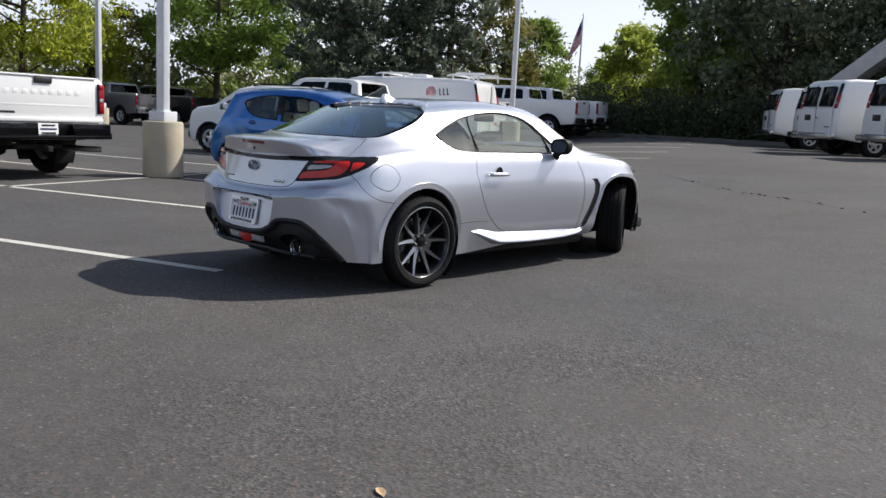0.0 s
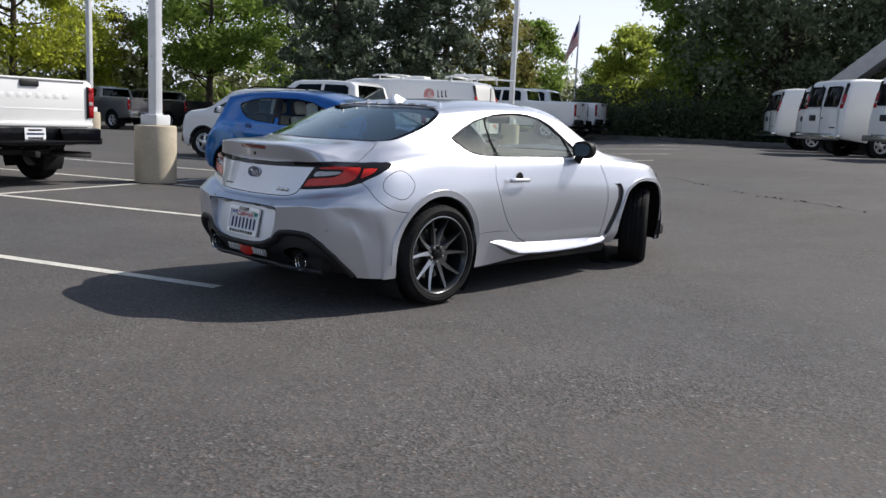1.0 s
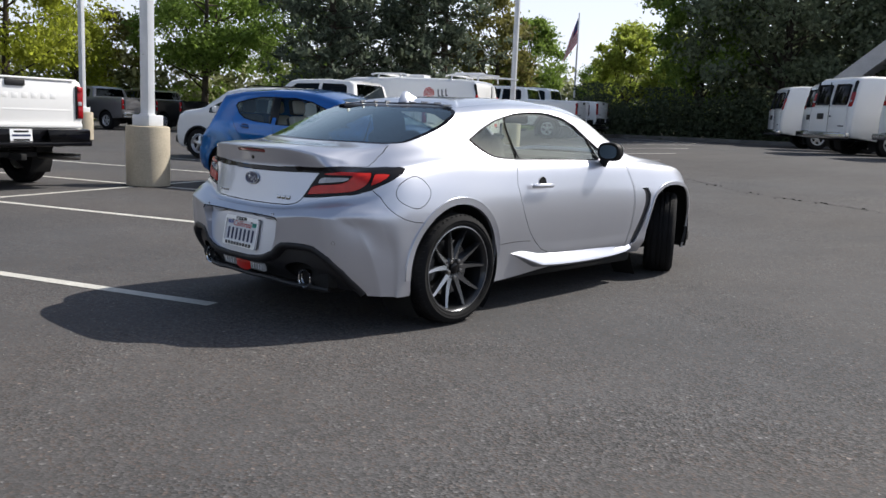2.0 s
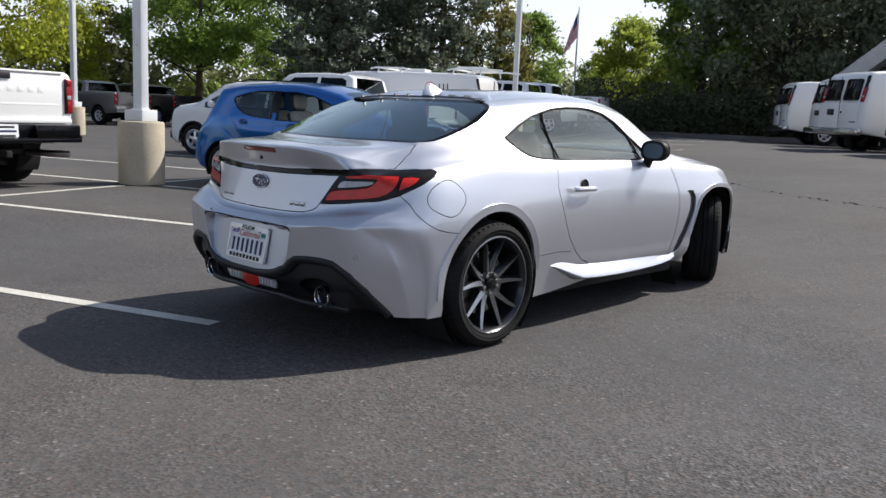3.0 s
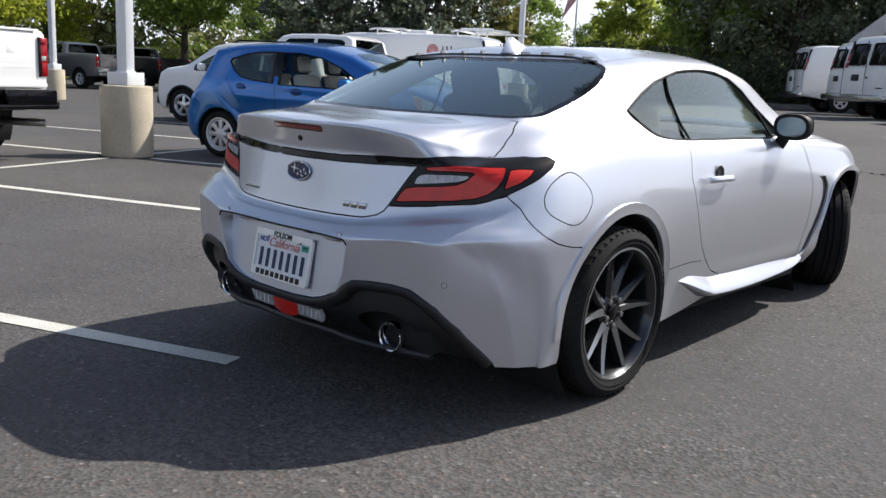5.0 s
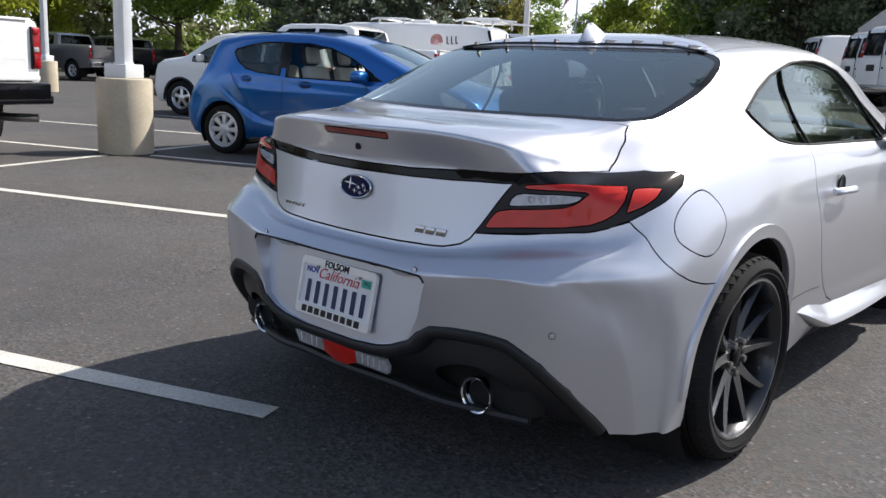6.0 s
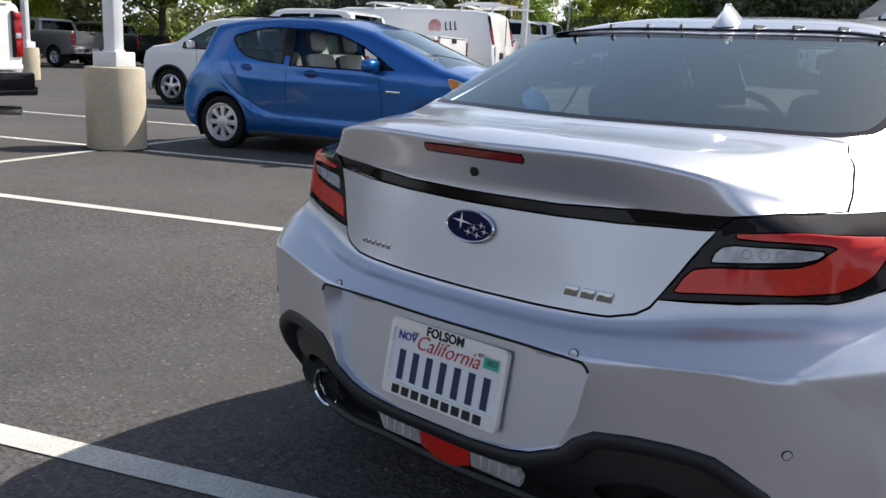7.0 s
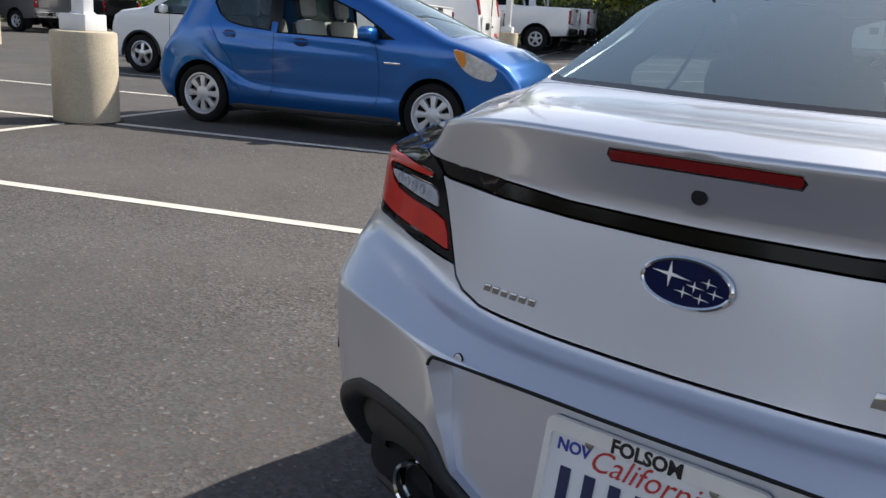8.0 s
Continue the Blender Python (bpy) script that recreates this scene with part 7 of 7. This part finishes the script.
def pine(seed, height, radius, label, count=15000):
    rng = np.random.default_rng(seed)
    root = empty_thing("pine_tree", label, "tree", group="trees round the lot")
    stem = [(0.15 * math.sin(s * 4), 0.1 * math.sin(s * 3), height * s) for s in np.linspace(0, 1, 9)]
    limbs = [tube(stem, [0.24 * (1 - 0.9 * s) + 0.02 for s in np.linspace(0, 1, 9)], 9)]
    cents, spread = [], []
    z = 0.7
    while z < height - 0.3:
        s = z / height
        reach = radius * (1 - s ** 2.2) ** 0.8 * (0.8 + 0.2 * math.sin(z * 2.1))
        for k in range(rng.integers(4, 7)):
            a = rng.uniform(0, 2 * math.pi)
            l = reach * rng.uniform(0.55, 1.1)
            tip = np.array([l * math.cos(a), l * math.sin(a), z + l * rng.uniform(-0.08, 0.22)])
            p0 = np.array([0, 0, z])
            midp = (p0 + tip) / 2 + (0, 0, -0.08 * l)
            limbs.append(tube([p0, midp, tip], [0.06 * (1 - s) + 0.015, 0.03, 0.008], 5))
            for w in np.linspace(0.35, 1.0, 5):
                c = p0 + (tip - p0) * w + (0, 0, -0.3 * l * w * (1 - w)) + rng.normal(size=3) * 0.10 * l
                cents.append(c)
                spread.append(rng.uniform(0.12, 0.24))
        z += rng.uniform(0.36, 0.60)
    part("trunk", join(*limbs), BARK, root)
    cents, spread = np.array(cents), np.array(spread)
    pick = rng.integers(0, len(cents), count)
    q = cents[pick] + rng.normal(size=(count, 3)) * spread[pick][:, None] * (1, 1, 0.7)
    p, f = leaves_at(q, 0.085, rng, long=1.9)
    fast_part("crown", p, f, NEEDLES, root)
    return root


def stand(ob, x, y, turn=0.0, size=1.0):
    ob.matrix_world = pose(x, y, ground_z(x, y) - 0.05, 0, 0, turn) @ Matrix.Scale(size, 4)
    return ob


def again(ob, x, y, turn=0.0, size=1.0):
    m = pose(x, y, ground_z(x, y) - 0.05, 0, 0, turn) @ Matrix.Scale(size / ob.scale.x, 4)
    return copy_thing(ob, m)


# bright young trees on the west side
_spring = stand(broadleaf(11, 12.0, 4.8, LEAF_SPRING, "spring broadleaf tree with yellow-green leaves", count=24000, size=0.078, tufts=80), -47.0, 14.4, 0, 1.18)
again(_spring, -54.5, 21.5, 130, 0.62)
again(_spring, -47.5, 7.0, 250, 1.2)
again(_spring, -46.0, -4.0, 30, 1.2)
_leafy = stand(broadleaf(12, 11.5, 3.9, LEAF_GREEN, "green broadleaf tree with a dark bare trunk", clear=2.2, count=17000, size=0.078), -49.5, 28.2, 0, 1.3)
again(_leafy, -44.5, 32.0, 100, 0.85)
again(_leafy, -55.0, 32.5, 200, 1.25)
_olive = stand(broadleaf(13, 7.6, 2.7, LEAF_OLIVE, "small olive-brown broadleaf tree", clear=1.0, count=6000, size=0.10), -56.5, 25.0)
again(_olive, -31.4, 37.3, 70, 1.05)
# pines behind the work vans
_pine = stand(pine(21, 14.0, 4.4, "dark pine with ragged branches and gaps", 13000), -31.2, 24.4)
_pine_b = stand(pine(22, 13.5, 4.0, "dark dense pine beside another"), -28.8, 30.1)
again(_pine, -35.5, 29.5, 140, 0.95)
again(_pine_b, -32.5, 31.0, 80, 0.85)
# lighter trees round the flag
_pale = stand(broadleaf(14, 7.0, 2.5, LEAF_GREEN, "pale green broadleaf tree with loose foliage", clear=0.8, count=12000, size=0.075, tufts=55), -31.2, 40.8)
again(_pale, -33.9, 52.0, 60, 0.7)
again(_pale, -28.0, 45.5, 160, 0.62)
_yellow = stand(broadleaf(15, 5.9, 2.3, LEAF_YELLOW, "yellow-green broadleaf tree in spring leaf", clear=0.6, count=9500, size=0.08, tufts=52), -22.3, 38.4)
again(_yellow, -20.6, 41.0, 90, 0.95)
_tall = stand(broadleaf(16, 12.5, 3.0, LEAF_GREEN, "tall green broadleaf tree at the edge of a grove", clear=0.5, count=20000, size=0.085, tufts=90), -15.9, 34.4)
# the dark grove on the north side
_dark = stand(broadleaf(17, 14.5, 5.2, LEAF_DARK, "tall dense dark green tree of the grove", clear=0.8, count=34000, size=0.085, tufts=150), -12.2, 35.0)
again(_dark, -10.8, 39.8, 75, 1.0)
again(_dark, -6.6, 41.5, 160, 1.05)
again(_dark, -1.5, 42.5, 250, 1.0)
again(_dark, 4.0, 41.0, 20, 1.0)


def shrub_belt(name, label, line, height, depth, count, mat, seed, size=0.10):
    """A long belt of bushes along a line, uneven in height."""
    rng = np.random.default_rng(seed)
    line = smooth_line(line, 12)
    k = rng.integers(0, len(line), count)
    base = line[k] + rng.normal(0, depth, (count, 2))
    lump = 0.62 + 0.38 * np.sin(k * 0.9) * np.cos(k * 0.37 + 1.0)
    h = height * lump * rng.uniform(0, 1, count) ** 0.8 + 0.05
    g = np.array([ground_z(a, b) for a, b in base])
    p, f = leaves_at(np.stack([base[:, 0], base[:, 1], g + h], 1), size, rng)
    ob = fast_part(name, p, f, mat, None)
    tagged(ob, label, "shrubs", kind="stuff")


shrub_belt("hedge", "dark clipped shrubs along the far kerb", [(-19.5, 29.5), (-16.5, 30.2), (-13.5, 31.6), (-10.4, 33.0), (-6.0, 34.5), (0.0, 36.0)], 2.4, 0.7, 34000, LEAF_HEDGE_SHADE, 31, 0.055)
shrub_belt("far_woods", "distant mixed woods behind the lot", [(-58.0, -8.0), (-61.0, 10.0), (-58.0, 22.0), (-53.0, 33.0), (-44.0, 44.0), (-36.0, 54.0), (-26.0, 58.0), (-14.0, 60.0)], 6.0, 1.8, 34000, LEAF_HAZE, 32, 0.17)
shrub_belt("grove_back", "deep dark foliage behind the grove", [(-18.6, 45.5), (-12.0, 46.5), (-4.0, 47.0), (7.0, 46.0)], 10.5, 1.6, 12000, LEAF_DARK, 35, 0.17)
# out of view: added to cover low sky in the coupe's reflections
shrub_belt("near_woods", "mixed woods on the far side of the lot", [(-58.0, -12.0), (-48.0, -36.0), (0.0, -40.0), (46.0, -32.0), (64.0, 0.0), (52.0, 46.0), (16.0, 62.0)], 6.5, 1.6, 30000, LEAF_OLIVE, 34, 0.42)
shrub_belt("west_shrubs", "sunlit shrubs under the western trees", [(-46.0, -6.0), (-51.5, 8.0), (-54.5, 18.0), (-54.5, 27.0), (-46.5, 33.0), (-36.0, 33.8), (-28.0, 38.5)], 3.0, 1.2, 34000, LEAF_GREEN, 33)


def kerb(line):
    v, f = [], []
    for i, p in enumerate(smooth_line(line, 8)):
        z = ground_z(*p)
        v += [(p[0] + 0.05, p[1] - 0.14, z - 0.05), (p[0] + 0.05, p[1] - 0.14, z + 0.13), (p[0] + 0.04, p[1] - 0.12, z + 0.15), (p[0] - 0.06, p[1] + 0.1, z + 0.15), (p[0] - 0.06, p[1] + 0.1, z - 0.05)]
        if i:
            a = 5 * i - 5
            f += [(a + j, a + j + 1, a + 6 + j, a + 5 + j) for j in range(4)]
    ob = part("kerb", (v, [tuple(reversed(q)) for q in f]), KERB_GREY)
    tagged(ob, "weathered dark concrete kerb before the shrubs", "kerb", kind="structure")


kerb([(-20.5, 28.0), (-16.3, 28.9), (-13.0, 30.2), (-9.5, 31.6), (-5.0, 33.0), (1.0, 34.4)])
kerb([(-44.5, -8.0), (-49.8, 8.0), (-52.6, 18.0), (-52.4, 26.0), (-45.5, 31.0), (-36.0, 31.8), (-27.5, 36.0)])


# ---- small things on the asphalt ----
def scuff(points, width, seed):
    """A pale scrape on the asphalt, broken and uneven."""
    rng = np.random.default_rng(seed)
    line = smooth_line(points, 14)
    v, f = [], []
    for i, p in enumerate(line):
        d = line[min(i + 1, len(line) - 1)] - line[max(i - 1, 0)]
        side = np.array([-d[1], d[0]]) / (np.linalg.norm(d) + 1e-9)
        c = p + side * rng.normal(0, 0.004)
        w = width * rng.uniform(0.3, 1.0)
        for k in (1, -1):
            q = c + side * w * k
            v.append((q[0], q[1], ground_z(*q) + 0.0015))
        if i and rng.uniform() > 0.22:
            f.append((2 * i - 2, 2 * i - 1, 2 * i + 1, 2 * i))
    ob = part("scrape_mark", (v, f), SCRAPE)
    tagged(ob, "thin pale scrape on the asphalt behind a tyre", "scrape", kind="structure")


SCRAPE = material("pale_scraped_asphalt", (0.115, 0.108, 0.10), rough=0.9, vary=0.2, vary_scale=30, fine=0.3, bump_scale=200)
scuff([(0.93, 0.36), (1.0, 0.27), (1.08, 0.16), (1.20, 0.06)], 0.006, 71)
scuff([(1.0, 0.27), (1.10, 0.13), (1.19, 0.01)], 0.005, 72)
scuff([(1.05, 0.23), (1.17, 0.14), (1.30, 0.05)], 0.004, 73)
scuff([(0.90, 0.33), (0.98, 0.22), (1.03, 0.08)], 0.004, 74)


def loose_stones():
    """Pale grit lying on the asphalt before the coupe."""
    rng = np.random.default_rng(61)
    pieces = []
    for _ in range(2000):
        x, y = rng.uniform(-3.5, 6.5), rng.uniform(-6.5, 2.5)
        if x < 1.0 and y > -1.2:
            continue
        r = min(0.0016 * math.exp(rng.normal(0.1, 0.45)), 0.008)
        z = ground_z(x, y)
        a = rng.uniform(0, 6.28, 4) * 0.25 + np.arange(4) * 1.57
        ring = [(x + r * math.cos(q) * rng.uniform(0.7, 1.2), y + r * math.sin(q) * rng.uniform(0.7, 1.2), z) for q in a]
        pieces.append((ring + [(x + r * 0.2, y, z + r * 0.9)], [(0, 1, 4), (1, 2, 4), (2, 3, 4), (3, 0, 4)]))
    ob = part("grit", join(*pieces), material("pale_grit", (0.20, 0.185, 0.17), rough=0.9, rand=0.55), sharp=10)
    tagged(ob, "pale loose grit scattered over the asphalt", "grit", kind="stuff")


def fallen_leaf(x, y, turn):
    leaf = [(0, -0.035), (0.012, -0.018), (0.017, 0.0), (0.012, 0.022), (0.0, 0.038), (-0.012, 0.022), (-0.016, 0.0), (-0.011, -0.018)]
    v = [(a, b, 0.004 + 0.3 * abs(a)) for a, b in leaf] + [(0, 0, 0.003)]
    f = [(i, (i + 1) % 8, 8) for i in range(8)]
    low = [(a, b, c - 0.0008) for a, b, c in v], [tuple(reversed(q)) for q in f]
    ob = part("fallen_leaf", join((v, f), low), material("dry_leaf", (0.48, 0.34, 0.20), rough=0.8, vary=0.2, vary_scale=60))
    ob.matrix_world = pose(x, y, ground_z(x, y) + 0.001, 0, 0, turn)
    part("stalk", tube([(0, -0.035, 0.004), (0.004, -0.055, 0.003)], 0.0012, 5), BARK, ob)
    tagged(ob, "small dry tan leaf lying on the asphalt", "leaf")


loose_stones()
fallen_leaf(3.11, -2.32, 65)
